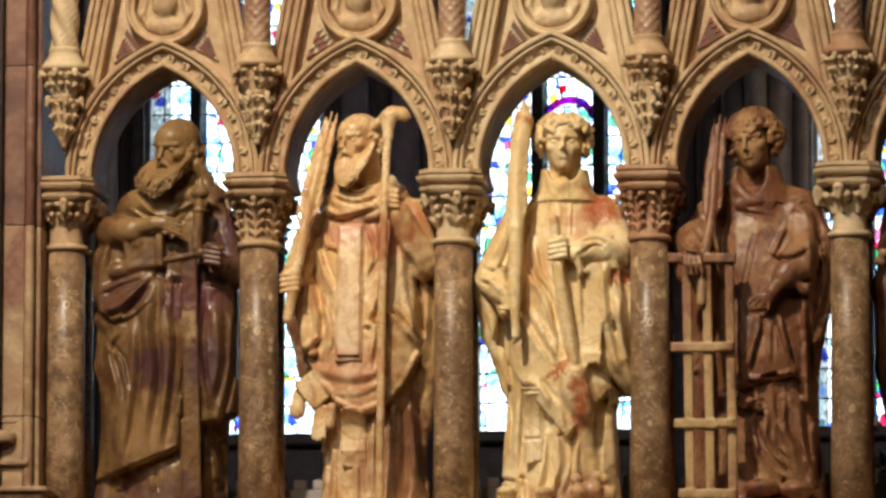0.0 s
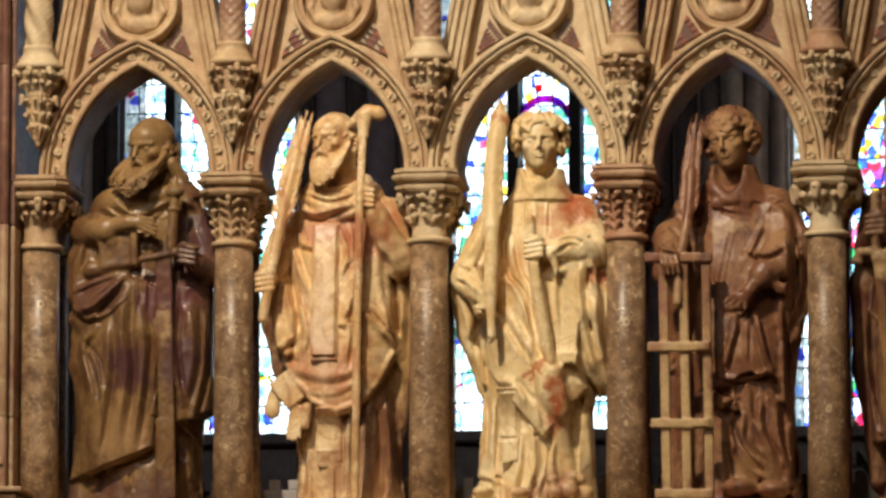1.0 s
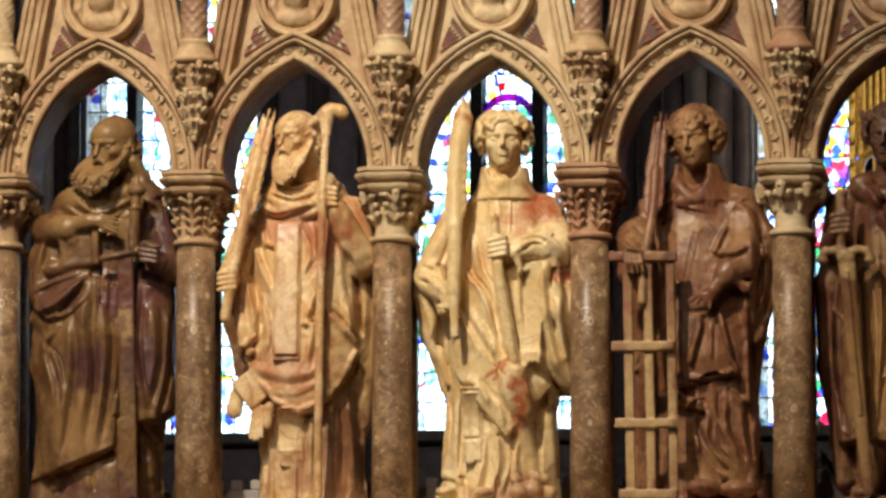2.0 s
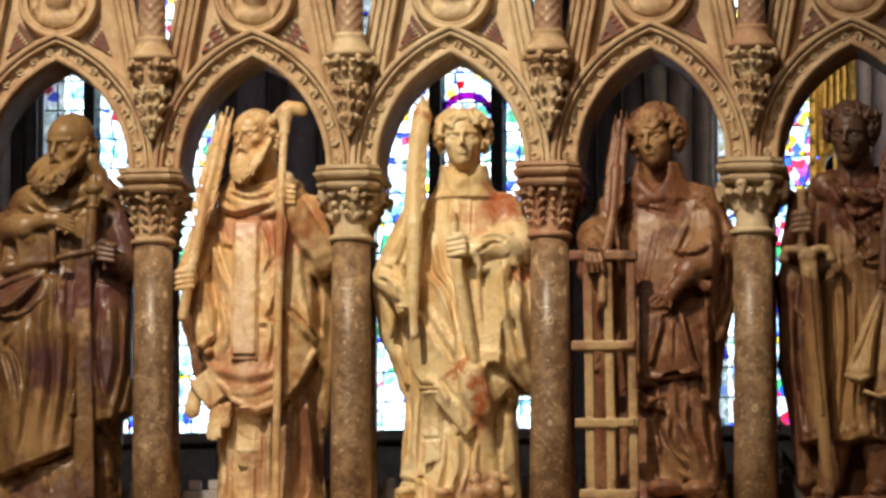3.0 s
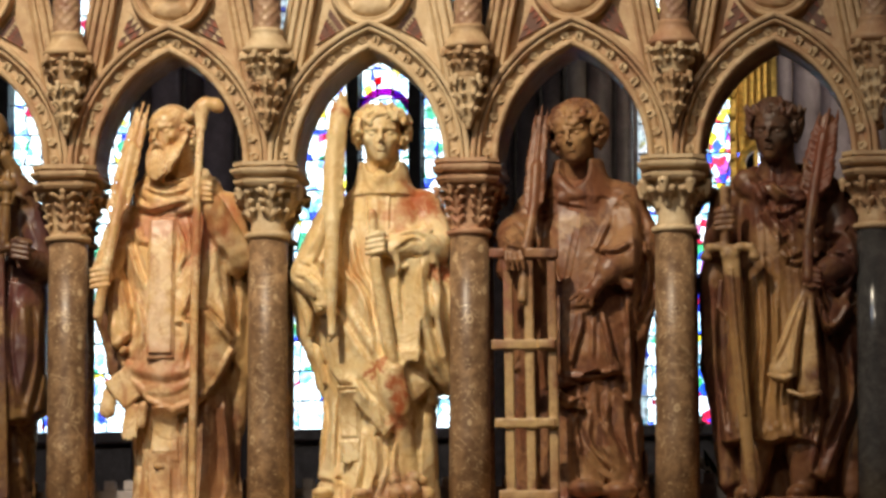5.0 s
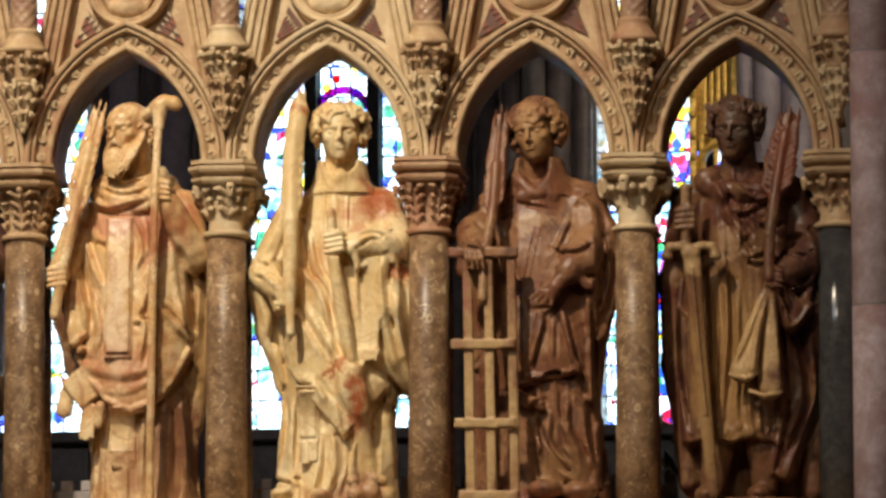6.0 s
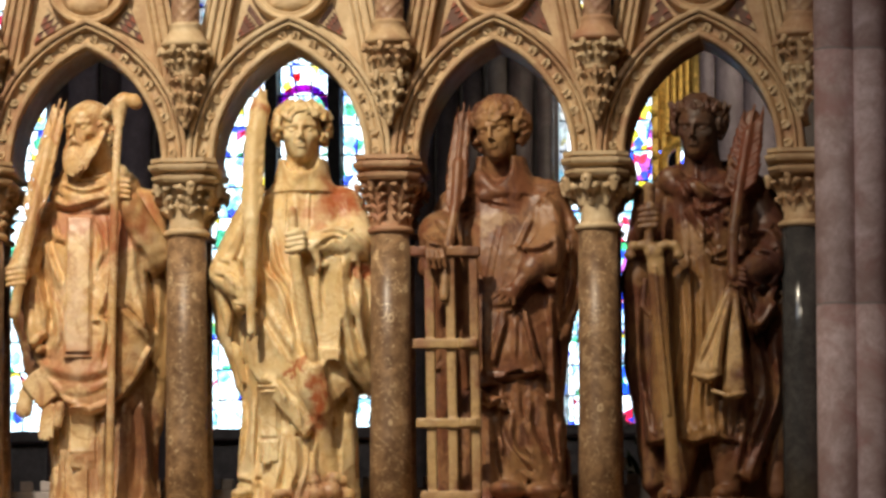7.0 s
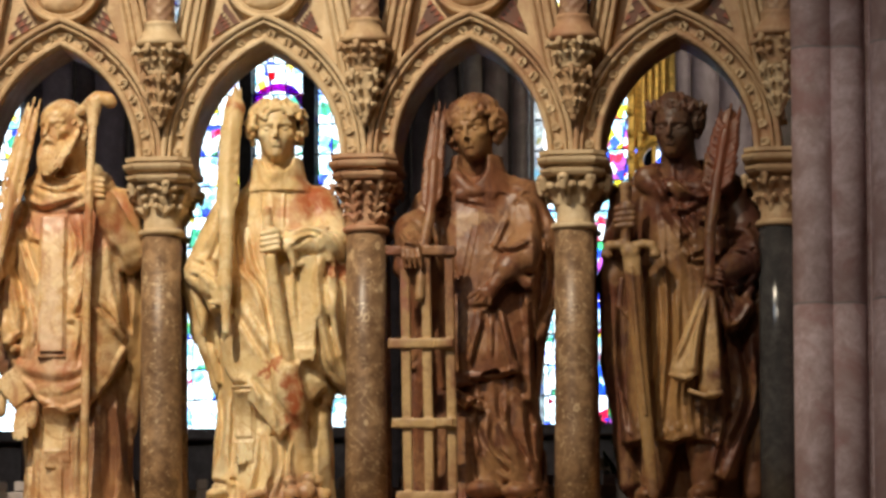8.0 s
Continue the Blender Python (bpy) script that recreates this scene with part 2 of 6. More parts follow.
# ---- carving: solids blended in a grid of distances, then skinned ----
class Clay:
    def __init__(self, lo, hi, step):
        self.lo, self.step = np.array(lo, float), step
        self.n = [int(round((b - a) / step)) + 1 for a, b in zip(lo, hi)]
        self.axes = [(a + step * np.arange(k)).astype(np.float32) for a, k in zip(lo, self.n)]
        self.f = np.full(self.n, 0.3, np.float32)

    def cut_out(self, lo, hi):
        sl = []
        for i in range(3):
            a = int(np.clip((lo[i] - self.lo[i]) / self.step, 0, self.n[i] - 1))
            b = int(np.clip((hi[i] - self.lo[i]) / self.step + 2, a + 1, self.n[i]))
            sl.append(slice(a, b))
        x, y, z = (self.axes[i][sl[i]] for i in range(3))
        return tuple(sl), x[:, None, None], y[None, :, None], z[None, None, :]

    def blend(self, sl, d, k, cut=False):
        a = self.f[sl]
        if cut:
            a, d = -a, d
        k = max(k, 1e-5)
        h = np.clip(0.5 + 0.5 * (d - a) / k, 0, 1)
        out = d * (1 - h) + a * h - k * h * (1 - h)
        self.f[sl] = -out if cut else out

    def cap(self, p, q, r, r2=None, k=0.012, flat=1.0, cut=False):
        """A rounded cone from p to q; flat > 1 thins it in depth."""
        p, q = np.array(p, float), np.array(q, float)
        r2 = r if r2 is None else r2
        m = max(r, r2) + 2 * k + 0.012
        sl, x, y, z = self.cut_out(np.minimum(p, q) - m, np.maximum(p, q) + m)
        d = q - p
        d2 = np.array((d[0], d[1] * flat, d[2]))
        px, py, pz = x - p[0], (y - p[1]) * flat, z - p[2]
        t = np.clip((px * d2[0] + py * d2[1] + pz * d2[2]) / max(d2 @ d2, 1e-9), 0, 1)
        dist = np.sqrt((px - t * d2[0]) ** 2 + (py - t * d2[1]) ** 2 + (pz - t * d2[2]) ** 2) - (r + (r2 - r) * t)
        self.blend(sl, dist, k, cut)

    def chain(self, pts, r, r2=None, k=0.012, flat=1.0, cut=False):
        r2 = r if r2 is None else r2
        n = len(pts) - 1
        for i in range(n):
            self.cap(pts[i], pts[i + 1], r + (r2 - r) * i / n, r + (r2 - r) * (i + 1) / n, k, flat, cut)

    def ell(self, c, r, k=0.012, turn=0.0, cut=False):
        """An ellipsoid; turn leans it in the picture plane, in degrees."""
        m = max(r) + 2 * k + 0.012
        c, r = np.array(c, float), np.array(r, float)
        sl, x, y, z = self.cut_out(c - m, c + m)
        ca, sa = math.cos(radians(turn)), math.sin(radians(turn))
        u, v, w = (x - c[0]) * ca + (z - c[2]) * sa, y - c[1], -(x - c[0]) * sa + (z - c[2]) * ca
        k0 = np.sqrt((u / r[0]) ** 2 + (v / r[1]) ** 2 + (w / r[2]) ** 2)
        k1 = np.sqrt((u / r[0] ** 2) ** 2 + (v / r[1] ** 2) ** 2 + (w / r[2] ** 2) ** 2) + 1e-6
        self.blend(sl, k0 * (k0 - 1) / k1, k, cut)

    def block(self, c, half, r=0.004, k=0.005, turn=0.0, cut=False):
        c, half = np.array(c, float), np.array(half, float)
        m = float(np.linalg.norm(half)) + 2 * k + 0.01
        sl, x, y, z = self.cut_out(c - m, c + m)
        ca, sa = math.cos(radians(turn)), math.sin(radians(turn))
        u, v, w = (x - c[0]) * ca + (z - c[2]) * sa, y - c[1] + 0 * x, -(x - c[0]) * sa + (z - c[2]) * ca
        qs = [np.abs(a) - b + r for a, b in zip((u, v, w), half)]
        out = np.sqrt(sum(np.maximum(q, 0) ** 2 for q in qs))
        self.blend(sl, out + np.minimum(np.maximum(np.maximum(qs[0], qs[1]), qs[2]), 0) - r, k, cut)

    def loft(self, rows, folds=(), k=0.012, hem=None, reach=None):
        """A standing body from rows of (z, middle, half width, depth middle, half depth).
        folds: (wave length, lean, height, phase) in turn; hem(x): the height at which the cloth ends."""
        zs, cx, rx, cy, ry = (np.array(c, float) for c in zip(*rows))
        lo, hi = (self.lo, self.lo + self.step * np.array(self.n)) if reach is None else reach
        sl, x, y, z = self.cut_out((lo[0], lo[1], zs[0] - 0.02), (hi[0], hi[1], zs[-1] + 0.02))
        zz = np.clip(z, zs[0], zs[-1])
        t = [np.interp(zz, zs, c) for c in (cx, rx, cy, ry)]
        u, v = (x - t[0]) / t[1], (y - t[2]) / t[3]
        rad = np.sqrt(u * u + v * v)
        d = (rad - 1) * np.minimum(t[1], t[3]) * (0.75 + 0.25 * np.clip(rad, 0, 2))
        for wave, lean, height, phase in folds:
            s = 2 * math.pi * ((x + 0.6 * np.sign(u) * np.abs(y)) / wave + lean * z) + phase + 0.9 * np.sin(9 * z + 3 * phase)
            d = d - height * (1.0 - 2.0 * np.abs(np.sin(s * 0.5)))
        d = np.maximum(d, np.maximum(zs[0] - z, z - zs[-1]))
        if hem is not None:
            d = np.maximum(d, hem(x) - z)
        self.blend(sl, d.astype(np.float32), k)

    def front(self, x, z):
        """The depth at which the carving begins at (x, z)."""
        i = int(np.clip(round((x - self.lo[0]) / self.step), 0, self.n[0] - 1))
        j = int(np.clip(round((z - self.lo[2]) / self.step), 0, self.n[2] - 1))
        inside = self.f[i, :, j] < 0
        return float(self.axes[1][int(inside.argmax())]) if inside.any() else 0.0

    def ridge(self, pts, r, r2=None, k=0.012, sink=0.3, cut=False, flat=1.0):
        """A fold (or with cut a groove) along (x, z) pairs, laid on the front."""
        fine = []
        for (xa, za), (xb, zb) in zip(pts, pts[1:]):
            fine += [(xa + (xb - xa) * i / 4, za + (zb - za) * i / 4) for i in range(4)]
        fine.append(pts[-1])
        deep = [self.front(x, z) for x, z in fine]
        run = np.linspace(0, 1, len(deep))
        deep = np.polyval(np.polyfit(run, deep, 3), run)
        if not cut and r > 0.0075:
            r, sink, k = r * 1.4, max(sink, 0.5), k * 1.3
            r2 = r2 * 1.4 if r2 else None
        self.chain([(x, d + sink * r, z) for (x, z), d in zip(fine, deep)], r, r2, k, flat, cut)

    def hand(self, c, way, r=0.022, side=1):
        """A closed hand at c with fingers laid across."""
        self.ell(c, (r * 1.15, r, r * 1.25), 0.008)
        for i in range(4):
            z = c[2] + r * (0.95 - 0.62 * i)
            self.cap((c[0] - side * r * 0.9, c[1] - r * 0.75, z + way), (c[0] + side * r * 0.95, c[1] - r * 0.85, z - way), r * 0.33, r * 0.27, 0.003)
        self.cap((c[0] + side * r * 0.7, c[1] - r * 0.3, c[2] + r * 1.1), (c[0] - side * r * 0.5, c[1] - r * 0.9, c[2] + r * 1.35), r * 0.34, r * 0.27, 0.004)

    def egg(self, c, r, axes, k=0.012, cut=False):
        """An ellipsoid with half sizes r along the three axes given."""
        m = max(r) + 2 * k + 0.012
        c = np.array(c, float)
        sl, x, y, z = self.cut_out(c - m, c + m)
        x, y, z = x - c[0], y - c[1], z - c[2]
        uvw = [x * a[0] + y * a[1] + z * a[2] for a in axes]
        k0 = np.sqrt(sum((q / w) ** 2 for q, w in zip(uvw, r)))
        k1 = np.sqrt(sum((q / w ** 2) ** 2 for q, w in zip(uvw, r))) + 1e-6
        self.blend(sl, k0 * (k0 - 1) / k1, k, cut)

    def head(self, c, tall=0.085, roll=0.0, yaw=0.0, nod=0.0, gaunt=0.0):
        """Skull, face and features, turned by yaw, bowed by nod and leaned by roll; gives back its axes."""
        t = tall
        a, b, n = radians(roll), radians(yaw), radians(nod)
        right, ahead, up = np.array((math.cos(b), math.sin(b), 0)), np.array((math.sin(b), -math.cos(b), 0)), np.array((0, 0, 1.0))
        ahead, up = ahead * math.cos(n) - up * math.sin(n), up * math.cos(n) + ahead * math.sin(n)
        right, up = right * math.cos(a) + up * math.sin(a), up * math.cos(a) - right * math.sin(a)
        axes = (right, ahead, up)

        def at(u, d, w):
            return np.array(c) + t * (u * right + d * ahead + w * up)

        def egg(u, d, w, r, k, cut=False):
            self.egg(at(u, d, w), tuple(t * v for v in r), axes, k, cut)

        egg(0, -0.10, 0.22, (0.66, 0.84, 0.74), 0.01)
        egg(0, 0.10, -0.18, (0.57 - 0.04 * gaunt, 0.68, 0.78), 0.014)
        egg(0, 0.40, 0.36, (0.46, 0.38, 0.34), 0.02)
        egg(0, 0.58, -0.42, (0.24, 0.26, 0.24), 0.012)
        egg(0, 0.50, -0.76, (0.22, 0.24, 0.18), 0.02)
        for s in (-1, 1):
            egg(0.36 * s, 0.46, -0.16, (0.20, 0.22, 0.17), 0.012)
            egg(0.27 * s, 0.88, 0.02, (0.18, 0.17, 0.11), 0.008, True)
            egg(0.27 * s, 0.63, 0.00, (0.135, 0.12, 0.085), 0.002)
            self.cap(at(0.13 * s, 0.745, 0.060), at(0.41 * s, 0.63, 0.045), 0.026 * t, 0.022 * t, 0.002)
            self.cap(at(0.14 * s, 0.730, -0.060), at(0.39 * s, 0.63, -0.055), 0.016 * t, None, 0.003)
            self.cap(at(0.09 * s, 0.80, 0.185), at(0.46 * s, 0.60, 0.16), 0.062 * t, 0.045 * t, 0.009)
            self.cap(at(0.15 * s, 0.86, -0.28), at(0.28 * s, 0.72, -0.52), (0.020 + 0.02 * gaunt) * t, None, 0.006, cut=True)
            egg(0.42 * s, 0.56, -0.46, (0.14, 0.12, 0.16), 0.012, True) if gaunt else None
            egg(0.66 * s, -0.06, -0.02, (0.07, 0.14, 0.20), 0.003)
        self.cap(at(0, 0.80, 0.15), at(0, 1.00, -0.20), 0.055 * t, 0.072 * t, 0.006)
        self.cap(at(-0.09, 0.89, -0.26), at(0.09, 0.89, -0.26), 0.050 * t, None, 0.003)
        self.cap(at(-0.13, 0.80, -0.44), at(0, 0.85, -0.42), 0.036 * t, 0.04 * t, 0.003)
        self.cap(at(0, 0.85, -0.42), at(0.13, 0.80, -0.44), 0.04 * t, 0.036 * t, 0.003)
        self.cap(at(-0.09, 0.81, -0.535), at(0.09, 0.81, -0.535), 0.046 * t, None, 0.004)
        self.cap(at(-0.15, 0.88, -0.485), at(0.15, 0.88, -0.485), 0.015 * t, None, 0.002, cut=True)
        self.cap(at(-0.09, 0.86, -0.62), at(0.09, 0.86, -0.62), 0.024 * t, None, 0.008, cut=True)
        return axes

    def curls(self, c, r, axes, number, seed, low=-0.2, high=1.0, size=0.012, face=0.35):
        """Curving locks of hair over a skull of half sizes r, free of the face."""
        rng = random.Random(seed)
        right, ahead, up = axes
        for i in range(number):
            a = rng.uniform(0, 2 * math.pi)
            w = rng.uniform(low, high)
            h = math.sqrt(max(0.0, 1 - w * w))
            if math.sin(a) * h > 0.45 and w < face:
                continue
            p = np.array(c) + r[0] * h * math.cos(a) * right + r[1] * h * math.sin(a) * ahead + r[2] * w * up
            away = (p - np.array(c)) / np.linalg.norm(p - np.array(c))
            side = np.cross(away, up)
            side /= np.linalg.norm(side) + 1e-6
            fall = np.cross(side, away)
            b, s = rng.uniform(0, 6.28), size * rng.uniform(0.75, 1.25)
            ring = [p + s * 0.75 * (math.cos(b + q) * side + math.sin(b + q) * fall) + away * s * 0.12 * q for q in (0, 1.1, 2.2, 3.3)]
            self.chain(ring, s * 0.42, s * 0.30, 0.002)

    def beard(self, c, t, axes, tip, spread, number, seed, wave=0.006, moustache=True):
        """Locks that leave the jaw and gather towards the tip."""
        rng = random.Random(seed)
        right, ahead, up = axes
        tip = np.array(tip, float)

        def at(u, d, w):
            return np.array(c) + t * (u * right + d * ahead + w * up)

        self.chain([at(0, 0.40, -0.72), (at(0, 0.52, -0.95) + tip) / 2, tip - 0.012 * ahead], 0.30 * t, 0.10 * t, 0.012)
        for s in (-1, 1):
            self.chain([at(0.58 * s, 0.10, -0.10), at(0.50 * s, 0.32, -0.55), at(0.20 * s, 0.50, -0.84)], 0.08 * t, 0.16 * t, 0.012)
        for i in range(number):
            p = radians(rng.uniform(-88, 88))
            out = 0.12 * rng.random()
            a = at((0.60 + out) * math.sin(p), 0.16 + (0.58 + out) * math.cos(p) ** 2, -0.16 - 0.46 * math.cos(p))
            e = tip + spread * math.sin(p) * right + ahead * 0.012 * math.cos(p) + up * (rng.uniform(-0.2, 0.4) * spread + 0.5 * spread * abs(math.sin(p)))
            mid = (a + e) / 2 + ahead * 0.16 * t * math.cos(p) + right * 0.22 * t * math.sin(p)
            pts = []
            ph = rng.uniform(0, 6.28)
            for q in (0, 0.2, 0.4, 0.6, 0.8, 1.0):
                pt = a * (1 - q) ** 2 + 2 * mid * q * (1 - q) + e * q * q
                pts.append(pt + right * wave * math.sin(ph + 6.5 * q) * q)
            self.chain(pts, 0.0052, 0.0020, 0.001)
        if moustache:
            for s in (-1, 1):
                for k in range(3):
                    self.chain([at(0.04 * s, 0.92, -0.33 - 0.03 * k), at(0.20 * s, 0.86, -0.44 - 0.04 * k), at(0.34 * s, 0.74, -0.70 - 0.05 * k)], 0.06 * t, 0.035 * t, 0.003)

    def relief(self, strokes=(), panels=(), back=0.05):
        """Cloth on the front: folds along (x, z) lines, each with a half width and a height, hollow on the far side from
        the lamps; and panels, each an outline of (x, z) with a thickness, which end in a clean edge."""
        x, z = self.axes[0][:, None].astype(float), self.axes[2][None, :].astype(float)
        high = np.zeros((self.n[0], self.n[2]))
        for outline, thick, soft in panels:
            inside = np.zeros(high.shape, bool)
            near = np.full(high.shape, 9.0)
            for (xa, za), (xb, zb) in zip(outline, outline[1:] + outline[:1]):
                inside ^= ((za > z) != (zb > z)) & (x < (xb - xa) * (z - za) / (zb - za + 1e-9) + xa)
                t = np.clip(((x - xa) * (xb - xa) + (z - za) * (zb - za)) / ((xb - xa) ** 2 + (zb - za) ** 2 + 1e-9), 0, 1)
                near = np.minimum(near, np.hypot(x - xa - t * (xb - xa), z - za - t * (zb - za)))
            q = np.clip(np.where(inside, near, -near) / soft + 0.5, 0, 1)
            high += thick * q * q * (3 - 2 * q)
        for pts, wide, tall in strokes:
            p = [np.array(v) for v in pts]
            p = [2 * p[0] - p[1]] + p + [2 * p[-1] - p[-2]]
            line = []
            for a, b, c, d in zip(p, p[1:], p[2:], p[3:]):
                for q in np.arange(5) / 5:
                    line.append(0.5 * (2 * b + (c - a) * q + (2 * a - 5 * b + 4 * c - d) * q * q + (3 * b - a - 3 * c + d) * q ** 3))
            line.append(p[-2])
            near, run, off = np.full(high.shape, 9.0), np.zeros(high.shape), np.zeros(high.shape)
            for i, (a, b) in enumerate(zip(line, line[1:])):
                d = b - a
                t = np.clip(((x - a[0]) * d[0] + (z - a[1]) * d[1]) / (d @ d + 1e-12), 0, 1)
                gap = np.hypot(x - a[0] - t * d[0], z - a[1] - t * d[1])
                n = np.array((-d[1], d[0])) / (np.linalg.norm(d) + 1e-9)
                n = n if n @ (0.85, -0.5) > 0 else -n
                less = gap < near
                near[less], run[less] = gap[less], ((i + t) / (len(line) - 1))[less]
                off[less] = np.sign((x - a[0]) * n[0] + (z - a[1]) * n[1] + 0 * gap)[less]
            s = near / wide * off
            fade = np.clip(5 * run, 0.25, 1) * np.clip(5 * (1 - run), 0.15, 1)
            crest = np.clip(1 - np.abs(np.where(s < 0, s / 1.7, s)), 0, 1) ** 1.4
            high += 1.35 * tall * fade * (crest - 0.75 * np.clip(1 - np.abs(s - 1.25) / 0.75, 0, 1))
        high = np.where((self.f < 0).any(axis=1), high, np.minimum(high, 0))
        depth = np.clip((back - self.axes[1]) / 0.05, 0, 1)
        self.f -= (high[:, None, :] * depth[None, :, None]).astype(np.float32)

    def soften(self, times, z0=-1.0, z1=9.0):
        """Evens out the carving so far, most of all up and down."""
        sl, _, _, _ = self.cut_out((self.lo[0], self.lo[1], z0), (-self.lo[0], 1.0, z1))
        a = self.f[sl]
        for _ in range(times):
            for ax in (2, 2, 2, 0):
                p = np.pad(a, [(1, 1) if i == ax else (0, 0) for i in range(3)], mode="edge")
                n = a.shape[ax]
                a = 0.25 * np.take(p, range(0, n), ax) + 0.5 * a + 0.25 * np.take(p, range(2, n + 2), ax)
        self.f[sl] = a

    def roughen(self, height, scale, seed=0.0):
        """A slow unevenness of the surface, as from the chisel."""
        x, y, z = (self.axes[i] for i in range(3))
        x, y, z = x[:, None, None] * scale, y[None, :, None] * scale, z[None, None, :] * scale
        wave = np.sin(x * 1.3 + 1.7 * np.sin(z * 0.9 + seed)) * np.sin(z * 1.1 + 1.3 * np.sin(y * 1.2 + x * 0.7)) * np.cos(y + 0.8 * np.sin(x + seed))
        self.f += (height * wave).astype(np.float32)

    def surface(self):
        """Corners and faces of the surface: one corner in every cell that it crosses."""
        f = self.f
        f[0], f[-1], f[:, 0], f[:, -1], f[:, :, 0], f[:, :, -1] = (0.05,) * 6
        inside = f < 0
        nx, ny, nz = f.shape
        total = np.zeros((nx - 1, ny - 1, nz - 1), np.uint8)
        for i in (0, 1):
            for j in (0, 1):
                for k in (0, 1):
                    total += inside[i:nx - 1 + i, j:ny - 1 + j, k:nz - 1 + k]
        cells = np.argwhere((total > 0) & (total < 8))
        number = np.full(total.shape, -1, np.int64)
        number[tuple(cells.T)] = np.arange(len(cells))
        mid, count = np.zeros((len(cells), 3)), np.zeros(len(cells))
        corners = [np.array(((i >> 2) & 1, (i >> 1) & 1, i & 1)) for i in range(8)]
        value = [f[tuple((cells + c).T)] for c in corners]
        for i in range(8):
            for j in range(i + 1, 8):
                if np.abs(corners[i] - corners[j]).sum() != 1:
                    continue
                a, b = value[i], value[j]
                cross = (a < 0) != (b < 0)
                t = np.where(cross, a / np.where(cross, a - b, 1), 0)[:, None]
                mid += np.where(cross[:, None], corners[i] + t * (corners[j] - corners[i]), 0)
                count += cross
        verts = (cells + mid / count[:, None]) * self.step + self.lo
        quads = []
        for ax in range(3):
            b, c = (ax + 1) % 3, (ax + 2) % 3
            sl0, sl1 = [slice(None)] * 3, [slice(None)] * 3
            sl0[ax], sl1[ax] = slice(0, -1), slice(1, None)
            s0, s1 = inside[tuple(sl0)], inside[tuple(sl1)]
            e = np.argwhere(s0 != s1)
            e = e[(e[:, b] > 0) & (e[:, c] > 0)]
            flip = s1[tuple(e.T)]
            offs = []
            for db, dc in ((0, 0), (-1, 0), (-1, -1), (0, -1)):
                o = e.copy()
                o[:, b] += db
                o[:, c] += dc
                offs.append(number[tuple(o.T)])
            q = np.stack(offs, 1)
            q[flip] = q[flip][:, ::-1]
            quads.append(q)
        return verts, np.concatenate(quads)

    def skin(self, name, material, more=()):
        """The carving, with more carved pieces grown into it, as one mesh."""
        verts, quads = self.surface()
        for piece in more:
            v, q = piece.surface()
            quads = np.concatenate((quads, q + len(verts)))
            verts = np.concatenate((verts, v))
        mesh = bpy.data.meshes.new(name)
        mesh.vertices.add(len(verts))
        mesh.vertices.foreach_set("co", verts.astype(np.float32).ravel())
        mesh.loops.add(quads.size)
        mesh.loops.foreach_set("vertex_index", quads.astype(np.int32).ravel())
        mesh.polygons.add(len(quads))
        mesh.polygons.foreach_set("loop_start", np.arange(0, quads.size, 4, dtype=np.int32))
        mesh.polygons.foreach_set("use_smooth", np.ones(len(quads), bool))
        mesh.update(calc_edges=True)
        mesh.materials.append(material)
        return mesh

# ---- the arcade ----
SHELF = 3.50                       # the ledge on which columns and figures stand
FOOT = 3.56                        # the figures' feet, on their plinths
SPRING = 4.505                     # where the arches begin
COLUMNS = (-1.1006, -0.5505, 0.0, 0.5500, 1.1080, 1.652)
HALF, RADIUS = 0.2045, 0.3445      # half span and radius of an arch's inner edge
BEYOND = RADIUS - HALF             # how far its middles lie past the axis
BACK = 0.25                        # depth of the arches


def arch_point(rho, t, side):
    """A point on an arch, rho outside its inner edge; t runs from the springing (0) to the top (1)."""
    r = RADIUS + rho
    a = t * math.acos(BEYOND / r)
    return side * (r * math.cos(a) - BEYOND), r * math.sin(a), side * math.cos(a), math.sin(a)


def arch_half(side, section, steps=22):
    bm = bmesh.new()
    rings = []
    for i in range(steps + 1):
        ring = []
        for rho, d in section:
            x, z, _, _ = arch_point(rho, i / steps, side)
            ring.append(bm.verts.new((x, d, z)))
        rings.append(ring)
    n = len(section)
    for p, q in zip(rings, rings[1:]):
        for i in range(n):
            j = (i + 1) % n
            bm.faces.new((p[i], p[j], q[j], q[i]))
    bm.faces.new(rings[0])
    bm.faces.new(rings[-1][::-1])
    bmesh.ops.recalc_face_normals(bm, faces=bm.faces[:])
    return bm


def roll(rho, depth, r, start, end, steps=6):
    """Points of a round moulding in a section."""
    return [(rho + r * math.cos(radians(start + (end - start) * i / steps)), depth + r * math.sin(radians(start + (end - start) * i / steps))) for i in range(steps + 1)]


SECTION = ([(0.0, BACK), (0.0, 0.045), (0.005, 0.040), (0.005, 0.026)] + roll(0.0075, 0.012, 0.0085, 150, 330)
           + [(0.0175, 0.012), (0.0180, 0.017), (0.024, 0.022), (0.037, 0.022), (0.0445, 0.017), (0.0455, 0.004)]
           + roll(0.0505, 0.000, 0.0045, 190, 350) + [(0.0555, 0.014), (0.0580, 0.014)]
           + roll(0.0655, -0.006, 0.0078, 180, 400) + [(0.0735, 0.03), (0.0735, BACK - 0.03), (0.05, BACK)])


